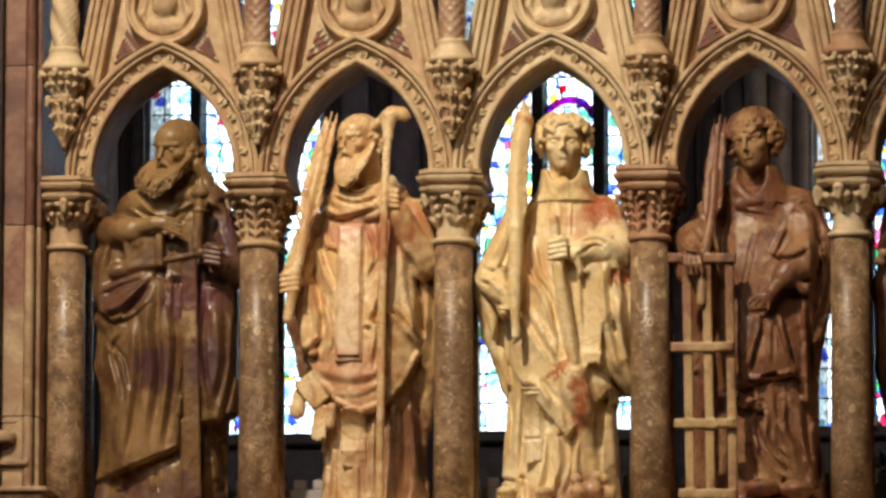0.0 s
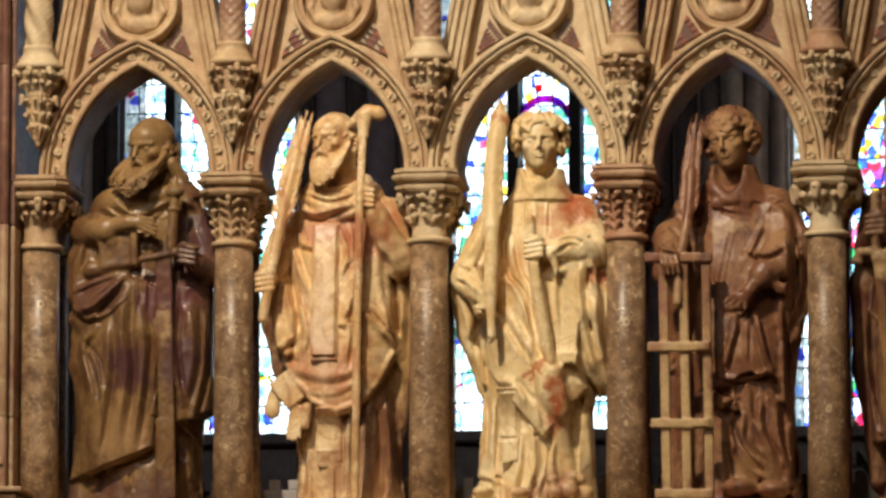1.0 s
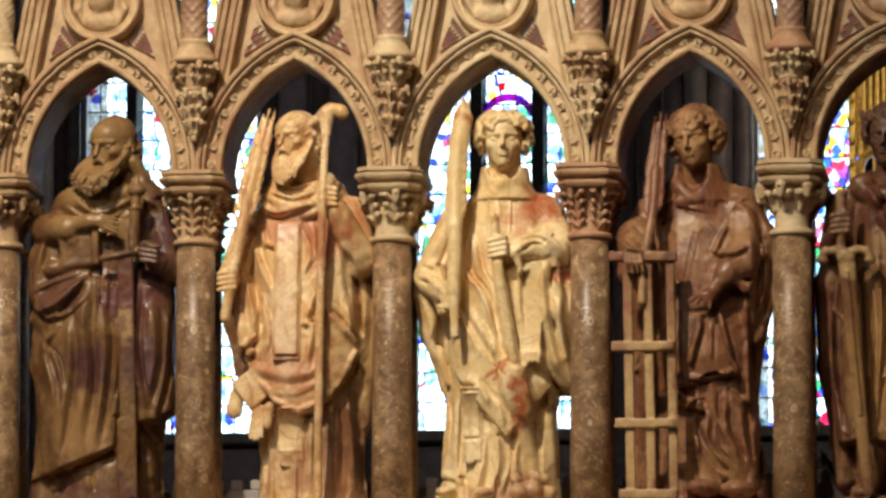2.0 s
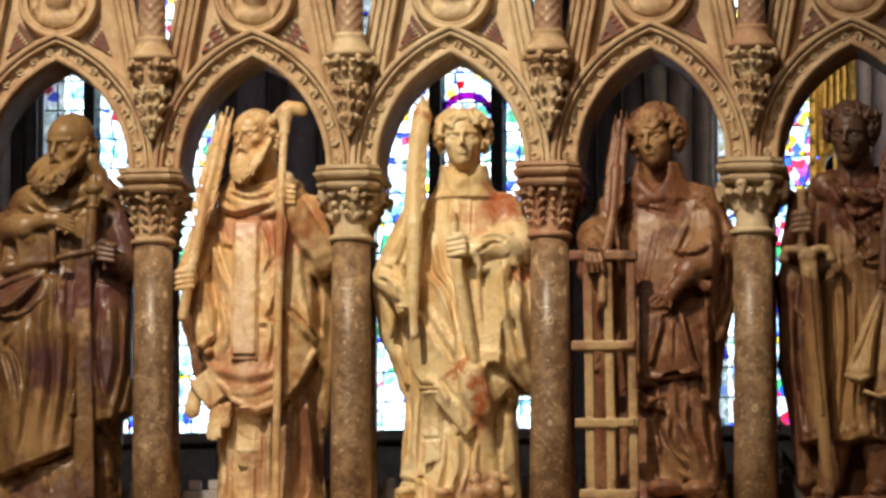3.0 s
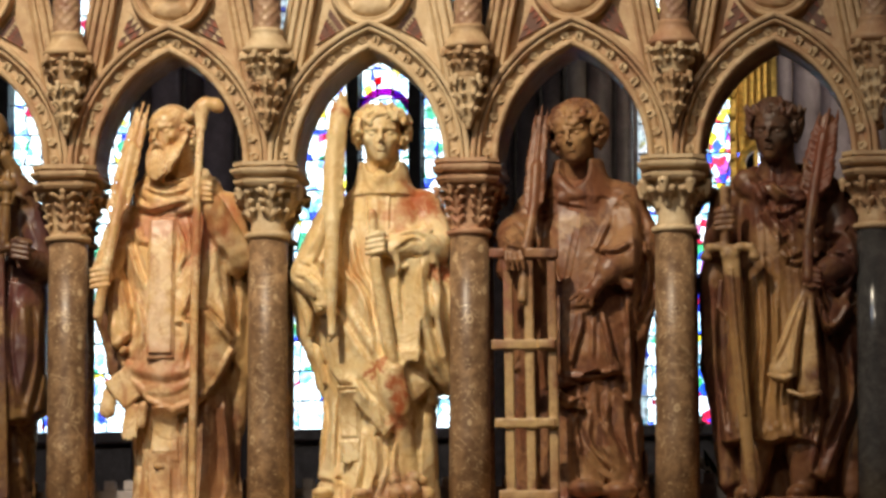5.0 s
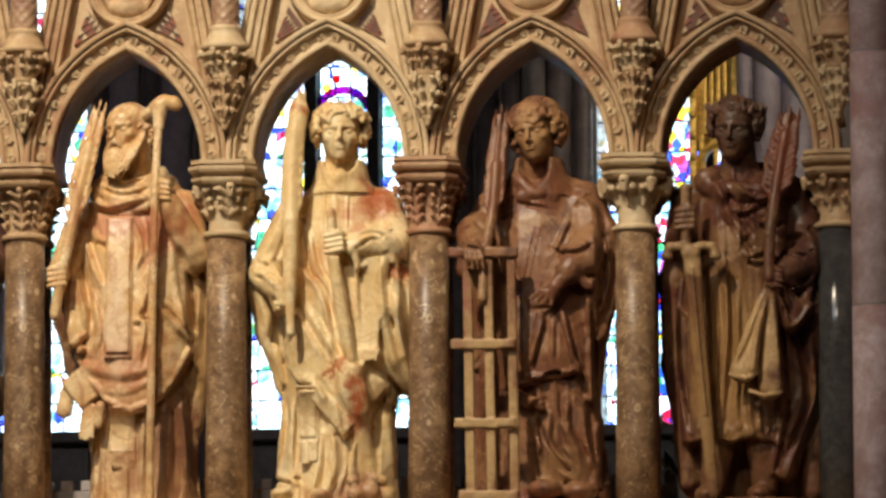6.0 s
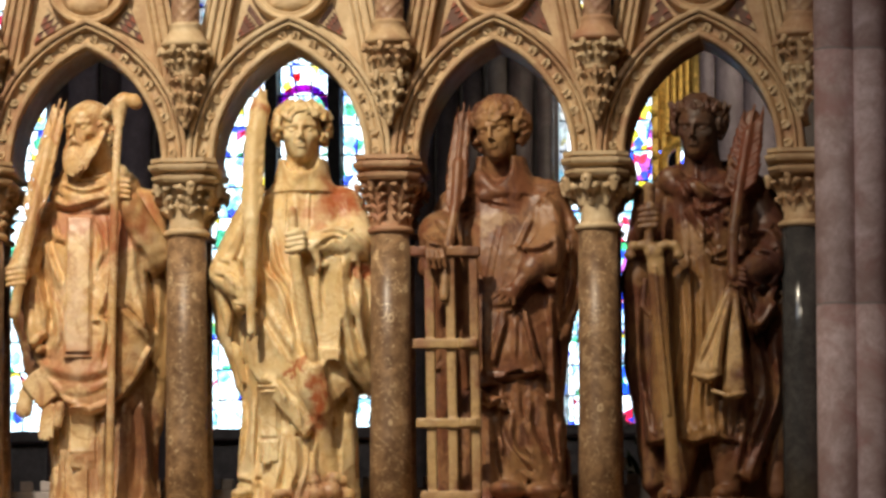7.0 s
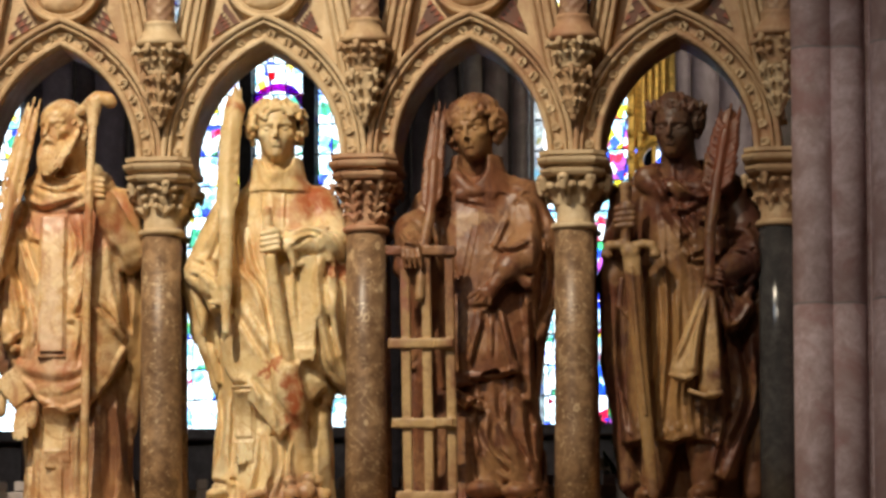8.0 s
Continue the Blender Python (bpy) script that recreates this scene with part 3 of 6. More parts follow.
def flower_mesh():
    """The small curled ornament in the hollow of the arches."""
    c = Clay((-0.016, -0.016, -0.016), (0.016, 0.016, 0.016), 0.0016)
    for i in range(6):
        a, b = radians(i * 46 - 30), radians(i * 46 + 16)
        c.cap((0.0088 * math.cos(a), 0.002, 0.0088 * math.sin(a)), (0.0088 * math.cos(b), -0.002, 0.0088 * math.sin(b)), 0.0030, None, 0.002)
    c.ell((0.001, 0.000, 0.001), (0.0036, 0.0045, 0.0036), 0.001)
    c.cap((0.009, 0.004, -0.009), (-0.010, 0.003, -0.0105), 0.0034, 0.002, 0.003)
    return c.skin("flower", BUFF_PALE)


FLOWER = flower_mesh()


def capital_mesh(seed, count, lobes, wide, droop, low, material, lump=0.0085, bell=(0.049, 0.046, 0.055, 0.078), height=0.124, step=0.0024):
    """A carved capital: a flaring bell with upright lobed leaves whose tips bend over under the slab."""
    rng = random.Random(seed)
    c = Clay((-0.122, -0.122, -0.010), (0.122, 0.122, height + 0.012), step)
    for k in range(3):
        c.cap((0, 0, height * k / 3), (0, 0, height * (k + 1) / 3), bell[k], bell[k + 1], 0.004)

    def at(f, a, out=0.0):
        r = float(np.interp(f, (0, 0.33, 0.67, 1.0), bell)) + out
        return (r * math.cos(a), r * math.sin(a), height * f)

    for i in range(count):
        a = 2 * math.pi * (i + rng.uniform(-0.08, 0.08)) / count
        reach = 2 * math.pi / count * wide
        c.chain([at(low, a, 0.001), at(low + 0.3 * (1 - low), a, 0.004), at(0.80, a, 0.008), at(0.93, a, 0.016 + droop * 0.4)], lump * 0.55, lump * 0.85, 0.004)
        c.cap(at(0.93, a, 0.016 + droop * 0.4), at(0.80 - droop * 6, a, 0.022 + droop), lump * 0.95, lump * 0.6, 0.004)
        for k in range(lobes):
            f = low + (0.90 - low) * (k + 0.6) / lobes
            for w in (-1, 1):
                b = a + w * reach * (0.42 + 0.58 * f) * rng.uniform(0.85, 1.1)
                tip = at(min(0.94, f + 0.08), b, 0.005 + 0.012 * f * f)
                c.chain([at(f - 0.04, a + w * 0.1 * reach, 0.003), at(f + 0.06, a + w * 0.6 * reach, 0.010 + 0.010 * f), tip], lump * 0.8, lump * 0.45, 0.004)
                c.ell(at(f + 0.20, a + w * reach * 0.45, 0.014), (lump * 0.38,) * 3, 0.002, cut=True)
        c.chain([at(low + 0.1, a, 0.009), at(0.75, a, 0.018), at(0.90, a, 0.030 + droop * 0.4)], lump * 0.20, None, 0.003, cut=True)
    c.roughen(0.0006, 240, seed)
    return c.skin("leaves", material)


LEAVES = [capital_mesh(*v) for v in ((1, 8, 2, 0.46, 0.012, 0.48, BUFF, 0.0120), (2, 6, 4, 0.52, 0.004, 0.06, BUFF, 0.0085), (3, 6, 3, 0.52, 0.008, 0.30, BUFF_PALE, 0.0125),
                                     (4, 6, 4, 0.50, 0.005, 0.08, BUFF_RED, 0.0088), (5, 8, 1, 0.44, 0.012, 0.46, BUFF_PALE, 0.0165), (6, 7, 2, 0.46, 0.008, 0.25, BUFF, 0.0105))]
UPPER_LEAVES = [capital_mesh(20 + k, 7 - k, 2, 0.46, 0.007, 0.15, m, 0.0098, (0.034, 0.037, 0.043, 0.050), 0.066) for k, m in ((0, BUFF_PALE), (1, BUFF))]
CORBEL_LEAVES = [capital_mesh(40 + k, 5, 3, 0.44, 0.004, 0.10, m, 0.0080, (0.009, 0.016, 0.024, 0.033), 0.140) for k, m in ((0, BUFF), (1, BUFF_PALE))]


def abacus(material, parent, label=""):
    """The stepped slab on the pair of columns, its corners cut off."""
    bm = bmesh.new()
    rings = []
    for grow, z in ((-0.020, 4.437), (-0.006, 4.440), (0.000, 4.448), (0.001, 4.456), (-0.016, 4.461), (-0.016, 4.466), (0.004, 4.471), (0.008, 4.478), (0.008, 4.486), (-0.006, 4.489), (-0.006, 4.492), (0.002, 4.494), (0.002, 4.5045)):
        hx, y0, y1, cut = 0.086 + grow, -0.062 - grow, 0.232 + grow, 0.030
        outline = ((-hx + cut, y0), (hx - cut, y0), (hx, y0 + cut), (hx, y1 - cut), (hx - cut, y1), (-hx + cut, y1), (-hx, y1 - cut), (-hx, y0 + cut))
        rings.append([bm.verts.new((x, y, z - SHELF)) for x, y in outline])
    for p, q in zip(rings, rings[1:]):
        for i in range(8):
            j = (i + 1) % 8
            bm.faces.new((p[i], p[j], q[j], q[i]))
    bm.faces.new(rings[0][::-1])
    bm.faces.new(rings[-1])
    return part("abacus", bm, material, parent, label)


def column(x, i):
    stone = (BUFF, BUFF, BUFF_PALE, BUFF_RED, BUFF_PALE, BUFF)[i]
    marble = SHAFT_GREY if i == 5 else SHAFT
    label = ("polished brown fossil-marble column pair with carved leaf capital", "polished dark grey marble column pair with carved leaf capital")[i == 5]
    col = thing("column", (x - 0.005, 0, SHELF), label, "column", "columns of the arcade")
    for y in (0.04, 0.165):
        top = 4.305 - SHELF
        r = 0.0555
        part("base", lathe([(0.075, 0.0), (0.075, 0.012), (0.070, 0.016), (0.073, 0.022), (0.070, 0.030), (0.062, 0.034), (0.0605, 0.040)], 32, at=(0, y)), stone, col, "", True)
        part("shaft", lathe([(r + 0.0015, 0.040), (r, 0.25), (r - 0.001, 0.5), (r - 0.0025, top)], 48, at=(0, y)), marble, col, "", True)
        part("neck_ring", lathe([(0.055, top - 0.004), (0.061, top - 0.001), (0.064, top + 0.005), (0.061, top + 0.011), (0.054, top + 0.015)], 40, at=(0, y)), stone, col, "", True)
        share("leaves", LEAVES[i], col, pose(0, y, top + 0.012, 0, 0, 17 * i + 200 * y))
    abacus(stone, col)
    return col


for i, x in enumerate(COLUMNS):
    column(x, i)


def colonnette(x, i):
    """A short column above the capitals, standing on a carved corbel."""
    stone = (BUFF_PALE, BUFF, BUFF_PALE, BUFF, BUFF_RED, BUFF_RED)[i]
    col = thing("colonnette", (x, -0.035, 4.575), "carved diaper-patterned stone colonnette on a leaf corbel", "colonnette", "colonnettes between the gables")
    share("corbel_leaves", CORBEL_LEAVES[i % 2], col, pose(0, 0, 0.02, 0, 0, 31 * i))
    share("leaves", UPPER_LEAVES[i % 2], col, pose(0, 0, 0.160, 0, 0, 47 * i))
    part("base", lathe([(0.050, 0.226), (0.064, 0.230), (0.067, 0.237), (0.064, 0.245), (0.058, 0.249), (0.056, 0.256), (0.050, 0.262), (0.045, 0.272), (0.043, 0.284), (0.046, 0.289), (0.042, 0.295)], 36), stone, col, "", True)
    steps = 40
    bm = bmesh.new()
    rings = []
    for k in range(150):
        z = 0.293 + k * 0.0045
        ring = []
        for j in range(steps):
            a = 2 * math.pi * j / steps
            if i == 0:
                bulge = 0.0042 * math.sin(4 * a + z * 70) + 0.0016 * math.sin(11 * a - z * 300)
            else:
                bulge = 0.0052 * abs(math.sin(4 * a + z * 105) * math.sin(4 * a - z * 105)) ** 0.6 - 0.003 + 0.0008 * math.sin(23 * a + 500 * z)
            r = 0.0375 + bulge
            ring.append(bm.verts.new((r * math.cos(a), r * math.sin(a), z)))
        rings.append(ring)
    for p, q in zip(rings, rings[1:]):
        for j in range(steps):
            n = (j + 1) % steps
            bm.faces.new((p[j], p[n], q[n], q[j]))
    bm.faces.new(rings[-1])
    part("shaft", bm, BUFF_PALE if i == 0 else DIAPER, col, "", True)


for i, x in enumerate(COLUMNS):
    colonnette(x, i)

BAR = [(-0.035, 0.10), (-0.035, 0.03)] + roll(-0.030, 0.018, 0.005, 160, 340, 4) + [(-0.020, 0.026)] + roll(-0.013, 0.012, 0.006, 180, 350, 4) + [(-0.004, 0.024), (0.002, 0.024)] \
    + roll(0.009, 0.006, 0.007, 180, 360, 4) + [(0.019, 0.022)] + roll(0.027, 0.008, 0.007, 180, 380, 4) + [(0.035, 0.10)]
BAR = [(a, d if d > 0.05 else 0.010 + 0.62 * (d - 0.010)) for a, d in BAR]
LEAN = 0.215


def gable(i, x):
    """One bay: the moulded arch and the steep gable over it with its roundel and inlays."""
    bay = thing("arch_bay", (x, 0, SPRING), "buff stone pointed arch under a steep moulded gable", "arch", "arches of the arcade", "")
    stone = (BUFF, BUFF, BUFF_PALE, BUFF, BUFF)[i]
    for side in (-1, 1):
        rib = part("arch_moulding", arch_half(side, SECTION), stone, bay)
        for p in [f for f in rib.data.polygons]:
            p.use_smooth = False
        for k in range(9):
            t = 0.055 + k * 0.112
            px, pz, nx, nz = arch_point(0.031, t, side)
            share("flower", FLOWER, bay, pose(px, 0.014, pz, 0, -math.degrees(math.atan2(nz, nx)) + 90, 0))
        x0, z0, top = 0.236, 0.075, 1.47
        path = []
        n = math.hypot(1, LEAN)
        for k in range(2):
            z = z0 + (top - z0) * k
            path.append((side * max(0.0, x0 + 0.037 - LEAN * z), z, side / n, LEAN / n))
        bar = sweep(BAR, path)
        bmesh.ops.recalc_face_normals(bar, faces=bar.faces[:])
        part("gable_moulding", bar, stone, bay)
    curve = [arch_point(0.060, 1 - k / 12, -1)[:2] for k in range(7)] + []
    left = [p for p in curve if p[1] > 0.2]
    outline = [(px, pz) for px, pz in left]
    zl = left[-1][1]
    outline += [(-(x0 + 0.01 - LEAN * zl), zl), (-0.01, 1.25), (0.01, 1.25), (x0 + 0.01 - LEAN * zl, zl)]
    outline += [(-px, pz) for px, pz in left[:0:-1]]
    part("gable_wall", prism(outline, 0.055, 0.13), stone, bay)
    centre = 0.490
    ring = lathe([(0.086, 0.055), (0.086, 0.022), (0.089, 0.016), (0.093, 0.022), (0.097, 0.022), (0.100, 0.010), (0.105, 0.006), (0.110, 0.010), (0.113, 0.024), (0.116, 0.055)], 56)
    bmesh.ops.delete(ring, geom=[f for f in ring.faces if len(f.verts) > 4], context="FACES")
    bmesh.ops.transform(ring, matrix=pose(0, 0, centre, 90), verts=ring.verts[:])
    for v in ring.verts:
        v.co.y = -v.co.y
    bmesh.ops.recalc_face_normals(ring, faces=ring.faces[:])
    part("roundel_ring", ring, stone, bay, "", True)
    c = Clay((-0.1, -0.05, -0.1), (0.1, 0.05, 0.1), 0.003)
    c.cap((0, 0.045, 0), (0, 0.05, 0), 0.091, None, 0.002, flat=3.0)
    c.ell((0, 0.01, 0.01), (0.036, 0.03, 0.045), 0.012)
    c.ell((0, 0.02, -0.055), (0.05, 0.025, 0.03), 0.016)
    c.chain([(-0.05, 0.02, 0.03), (-0.066, 0.02, -0.02), (-0.045, 0.02, -0.062)], 0.010, 0.007, 0.01)
    c.chain([(0.05, 0.02, 0.03), (0.066, 0.02, -0.02), (0.045, 0.02, -0.062)], 0.010, 0.007, 0.01)
    c.roughen(0.0012, 120, i * 2.0)
    share("roundel_relief", c.skin("roundel_relief", stone), bay, pose(0, 0.012, centre, 0, 0, 0))
    for side in (-1, 1):
        a, b, d = Vector((side * 0.112, 0.432)), Vector((side * 0.150, 0.335)), Vector((side * 0.072, 0.378))
        panel = part("inlay_panel", prism([tuple(a), tuple(b), tuple(d)][::side], 0.047, 0.054), PANEL_DARK, bay)
        n = 4 if i in (1, 3, 4) else 6
        for r in range(n):
            for s in range(r + 1):
                if (i == 3 and (r + s) % 2) or (i == 4 and s % 2) or (i in (0, 2) and (r + 2 * s) % 3 == 0):
                    continue
                o = a + (b - a) * (r / n) + (d - b) * (s / n)
                u, v = (b - a) / n * 0.86, (d - a) / n * 0.86
                q = o + ((b - a) + (d - a)) / n * 0.07
                part("inlay_tile", prism([tuple(q), tuple(q + u), tuple(q + v)][::side], 0.043, 0.0475), TILE_CREAM if (i == 1 and (s + r) % 2 == 0) or (i == 4 and r % 2) or (i in (0, 2) and (r + s) % 2) else TILE_RED, panel)


BAYS = [(a + b) / 2 for a, b in zip(COLUMNS, COLUMNS[1:])]
for i, x in enumerate(BAYS):
    gable(i, x)

# ---- the five figures, each carved from one block ----
class Figure(Clay):
    spread = 1.1

    def band(self, x, half, z0, z1, thick=0.006, lean=0.0):
        """A flat strip of cloth that follows the front."""
        zs = np.linspace(z0, z1, 14)
        ys = [min(self.front(x - half * 0.5, z), self.front(x + half * 0.5, z)) for z in zs]
        bend = np.polyfit(zs, ys, 3)
        sl, u, v, w = self.cut_out((x - half - 0.02, min(ys) - 0.03, z0 - 0.02), (x + half + 0.02, max(ys) + 0.03, z1 + 0.02))
        d = np.maximum(np.maximum(np.abs(u - x) - half, np.abs(v - np.polyval(bend, w)) - thick), np.maximum(z0 - w, w - z1))
        self.blend(sl, d.astype(np.float32), 0.003)

    def fringe(self, x, half, z, drop=0.03, r=0.005):
        n = max(3, int(2 * half / (r * 1.7)))
        y = self.front(x, z + 0.015)
        for i in range(n):
            u = x - half + 2 * half * (i + 0.5) / n
            self.cap((u, y + 0.002, z + 0.004), (u + 0.002 * math.sin(3 * i), y, z - drop + 0.004 * math.sin(5.0 * i)), r, r * 0.9, 0.002)

    def sleeve(self, p, q, r, r2, wrinkles=5, k=0.014):
        """A sleeve with ring-shaped creases."""
        p, q = np.array(p), np.array(q)
        n = wrinkles * 2
        for i in range(n):
            a, b = p + (q - p) * i / n, p + (q - p) * (i + 1) / n
            s = (r + (r2 - r) * i / n) * (1.0 if i % 2 else 0.94)
            self.cap(a, b, s, s * (0.96 if i % 2 else 1.04), 0.006 if i else k)

    def cowl(self, c, rx, ry, r, low=0.03, spread=0.0, k=0.01):
        """A ring of cloth about the neck, lower in front."""
        pts = []
        for i in range(17):
            a = 2 * math.pi * i / 16
            pts.append((c[0] + rx * math.cos(a), c[1] + ry * math.sin(a), c[2] + low * math.sin(a) + spread * abs(math.cos(a))))
        self.chain(pts, r, None, k)

    def palm(self, pts, r, tips, seed):
        """A palm branch: the stem, and a close vane of narrow blades whose tips stand free."""
        rng = random.Random(seed)
        self.chain(pts[:3], r * 0.42, r * 0.50, 0.004)
        line = [np.array(p) for p in pts[2:]]
        spans = np.cumsum([0] + [np.linalg.norm(b - a) for a, b in zip(line, line[1:])])
        whole = spans[-1]

        def along(u):
            return np.array([np.interp(u * whole, spans, [p[k] for p in line]) for k in range(3)])

        self.chain([along(u) + np.array((0, 0.010, 0)) for u in (0.05, 0.35, 0.65, 0.88)], r * 0.55, r * 0.62, 0.006, 2.6)
        side = np.array((1.0, 0.0, 0.0))
        for i in range(2 * tips):
            u = 0.92 * i / (2 * tips - 1)
            w = 1 if i % 2 else -1
            root = along(u * 0.80)
            tip = along(min(1.0, u * 0.80 + 0.26)) + side * w * r * self.spread * (0.95 - 0.55 * u * u) * rng.uniform(0.9, 1.1) + np.array((0, 0.006, 0))
            mid = (root + tip) / 2 + side * w * r * 0.30 * self.spread - np.array((0, 0.006, 0))
            self.chain([root, mid, tip], r * 0.24, r * 0.09, 0.0018, 1.4)
        self.chain([p - np.array((0, 0.006, 0)) for p in line], r * 0.30, r * 0.12, 0.003)

    def done(self, x, label, material):
        self.loft([(-0.06, 0, 0.195, 0, 0.135), (0.012, 0, 0.195, 0, 0.135), (0.022, 0, 0.185, 0, 0.125)], (), 0.008)
        self.roughen(0.0008, 75, x)
        ob = new("statue", self.skin("statue", material, (self.crown,)))
        ob.location = (x + 0.003, 0.112, FOOT - 0.003)
        return tagged(ob, label, "statue", "figures in the arcade")


CREAM, OCHRE, RUST, BROWN, PURPLE = (0.78, 0.63, 0.40), (0.50, 0.31, 0.13), (0.38, 0.095, 0.035), (0.17, 0.075, 0.04), (0.085, 0.035, 0.035)


def apostle(x):
    """A bald, bearded man in a wide cloak, with books and an upright sword."""
    f = Figure((-0.275, -0.235, -0.072), (0.275, 0.19, 1.165), 0.0034)
    f.crown = Clay((-0.125, -0.17, 0.87), (0.155, 0.075, 1.17), 0.0019)
    f.loft([(0.0, 0.01, 0.15, 0.03, 0.08), (0.12, 0.01, 0.155, 0.03, 0.08), (0.30, 0.005, 0.165, 0.03, 0.08), (0.45, 0.008, 0.18, 0.03, 0.08), (0.60, 0.01, 0.188, 0.03, 0.08), (0.74, 0.02, 0.18, 0.02, 0.08), (0.84, 0.025, 0.14, 0.01, 0.07), (0.92, 0.03, 0.08, 0.0, 0.06)], [(0.06, 0.1, 0.005, 0.0)])
    f.loft([(0.0, 0.0, 0.15, 0.01, 0.10), (0.2, 0.01, 0.15, 0.01, 0.10), (0.45, 0.01, 0.165, 0.0, 0.105), (0.62, 0.01, 0.175, 0.0, 0.105), (0.74, 0.015, 0.175, 0.0, 0.10),
            (0.83, 0.02, 0.160, 0.0, 0.09), (0.89, 0.025, 0.130, 0.0, 0.08), (0.93, 0.032, 0.085, 0.0, 0.07), (0.97, 0.035, 0.055, 0.0, 0.055)], [(0.055, 0.05, 0.004, 0.4)])
    # the cloak, open over the tunic, its edge falling aslant
    f.loft([(0.10, -0.045, 0.12, -0.02, 0.115), (0.3, -0.045, 0.13, -0.02, 0.125), (0.5, -0.03, 0.15, -0.02, 0.125), (0.64, -0.02, 0.155, -0.015, 0.110), (0.74, -0.01, 0.12, 0.0, 0.075)],
           [(0.060, 0.02, 0.003, 1.1)], 0.008, hem=lambda u: 0.155 + 0.42 * np.maximum(u + 0.04, -0.08))
    f.loft([(0.22, 0.115, 0.085, -0.015, 0.105), (0.45, 0.115, 0.085, -0.015, 0.115), (0.70, 0.12, 0.08, 0.0, 0.095), (0.82, 0.11, 0.05, 0.01, 0.06)], [(0.055, 0.05, 0.003, 0.0)], 0.010,
           hem=lambda u: 0.262 + 0.3 * np.abs(u - 0.12))
    f.chain([(-0.15, 0.0, 0.40), (-0.145, 0.0, 0.20), (-0.175, -0.01, 0.03)], 0.030, 0.040, 0.03)
    f.loft([(0.0, -0.02, 0.175, 0.0, 0.11), (0.06, -0.01, 0.155, 0.0, 0.105), (0.14, 0.0, 0.145, 0.0, 0.10)], (), 0.02)
    # billow and hanging folds on the sleeve side
    f.chain([(-0.115, -0.02, 0.83), (-0.165, -0.03, 0.72), (-0.17, -0.05, 0.62)], 0.05, 0.04, 0.02)
    f.chain([(-0.09, -0.09, 0.60), (-0.145, -0.08, 0.565), (-0.185, -0.05, 0.555)], 0.035, 0.022, 0.02)
    f.chain([(-0.185, -0.05, 0.555), (-0.15, -0.08, 0.53), (-0.08, -0.11, 0.555)], 0.016, 0.012, 0.012)
    f.chain([(-0.165, -0.04, 0.50), (-0.175, -0.03, 0.42), (-0.14, -0.03, 0.30)], 0.030, 0.020, 0.02)
    f.soften(2, 0.02, 0.70)
    f.ell((-0.02, -0.02, 0.875), (0.125, 0.085, 0.065), 0.02)
    f.ell((0.10, -0.01, 0.885), (0.075, 0.075, 0.060), 0.02)
    f.relief(panels=(
        ([(-0.230, 0.526), (-0.024, 0.665), (0.079, 0.622), (0.060, 0.273), (0.048, 0.186), (-0.092, 0.128), (-0.216, 0.094)], 0.013, 0.007),
        ([(0.105, 0.642), (0.286, 0.618), (0.290, 0.202), (0.155, 0.205), (0.124, 0.251), (0.046, 0.272), (0.081, 0.458)], 0.010, 0.007),
        ([(-0.190, 0.689), (-0.149, 0.791), (-0.025, 0.768), (-0.004, 0.726), (-0.024, 0.665), (-0.127, 0.532), (-0.187, 0.576)], 0.014, 0.010),))
    f.relief((
        ([(-0.075, 0.553), (-0.074, 0.399), (-0.095, 0.256), (-0.118, 0.144)], 0.0160, 0.0110),
        ([(-0.024, 0.645), (-0.033, 0.522), (-0.022, 0.378), (-0.053, 0.168)], 0.0180, 0.0120),
        ([(0.012, 0.603), (0.029, 0.459), (0.015, 0.305), (-0.005, 0.177)], 0.0140, 0.0100),
        ([(0.064, 0.663), (0.075, 0.519), (0.053, 0.376), (0.050, 0.191)], 0.0120, 0.0090),
        ([(-0.111, 0.523), (-0.152, 0.463), (-0.125, 0.359), (-0.114, 0.287)], 0.0140, 0.0090),
        ([(-0.157, 0.473), (-0.110, 0.421), (-0.089, 0.328)], 0.0100, 0.0070),
        ([(-0.163, 0.566), (-0.106, 0.585), (-0.035, 0.655)], 0.0140, 0.0110),
        ([(-0.147, 0.545), (-0.085, 0.554), (-0.024, 0.604)], 0.0090, 0.0070),))
    f.relief((
        ([(-0.179, 0.628), (-0.128, 0.647), (-0.035, 0.676)], 0.0100, 0.0060),
        ([(0.001, 0.675), (0.008, 0.572)], 0.0060, 0.0060),
        ([(0.029, 0.674), (0.030, 0.561)], 0.0060, 0.0060),
        ([(0.062, 0.674), (0.055, 0.551)], 0.0060, 0.0060),
        ([(0.110, 0.621), (0.107, 0.457), (0.134, 0.282)], 0.0120, 0.0090),
        ([(0.152, 0.600), (0.164, 0.435), (0.139, 0.302)], 0.0140, 0.0100),
        ([(0.193, 0.599), (0.185, 0.404), (0.155, 0.230)], 0.0100, 0.0080),
        ([(-0.078, 0.892), (-0.005, 0.839), (0.108, 0.894)], 0.0110, 0.0080),))
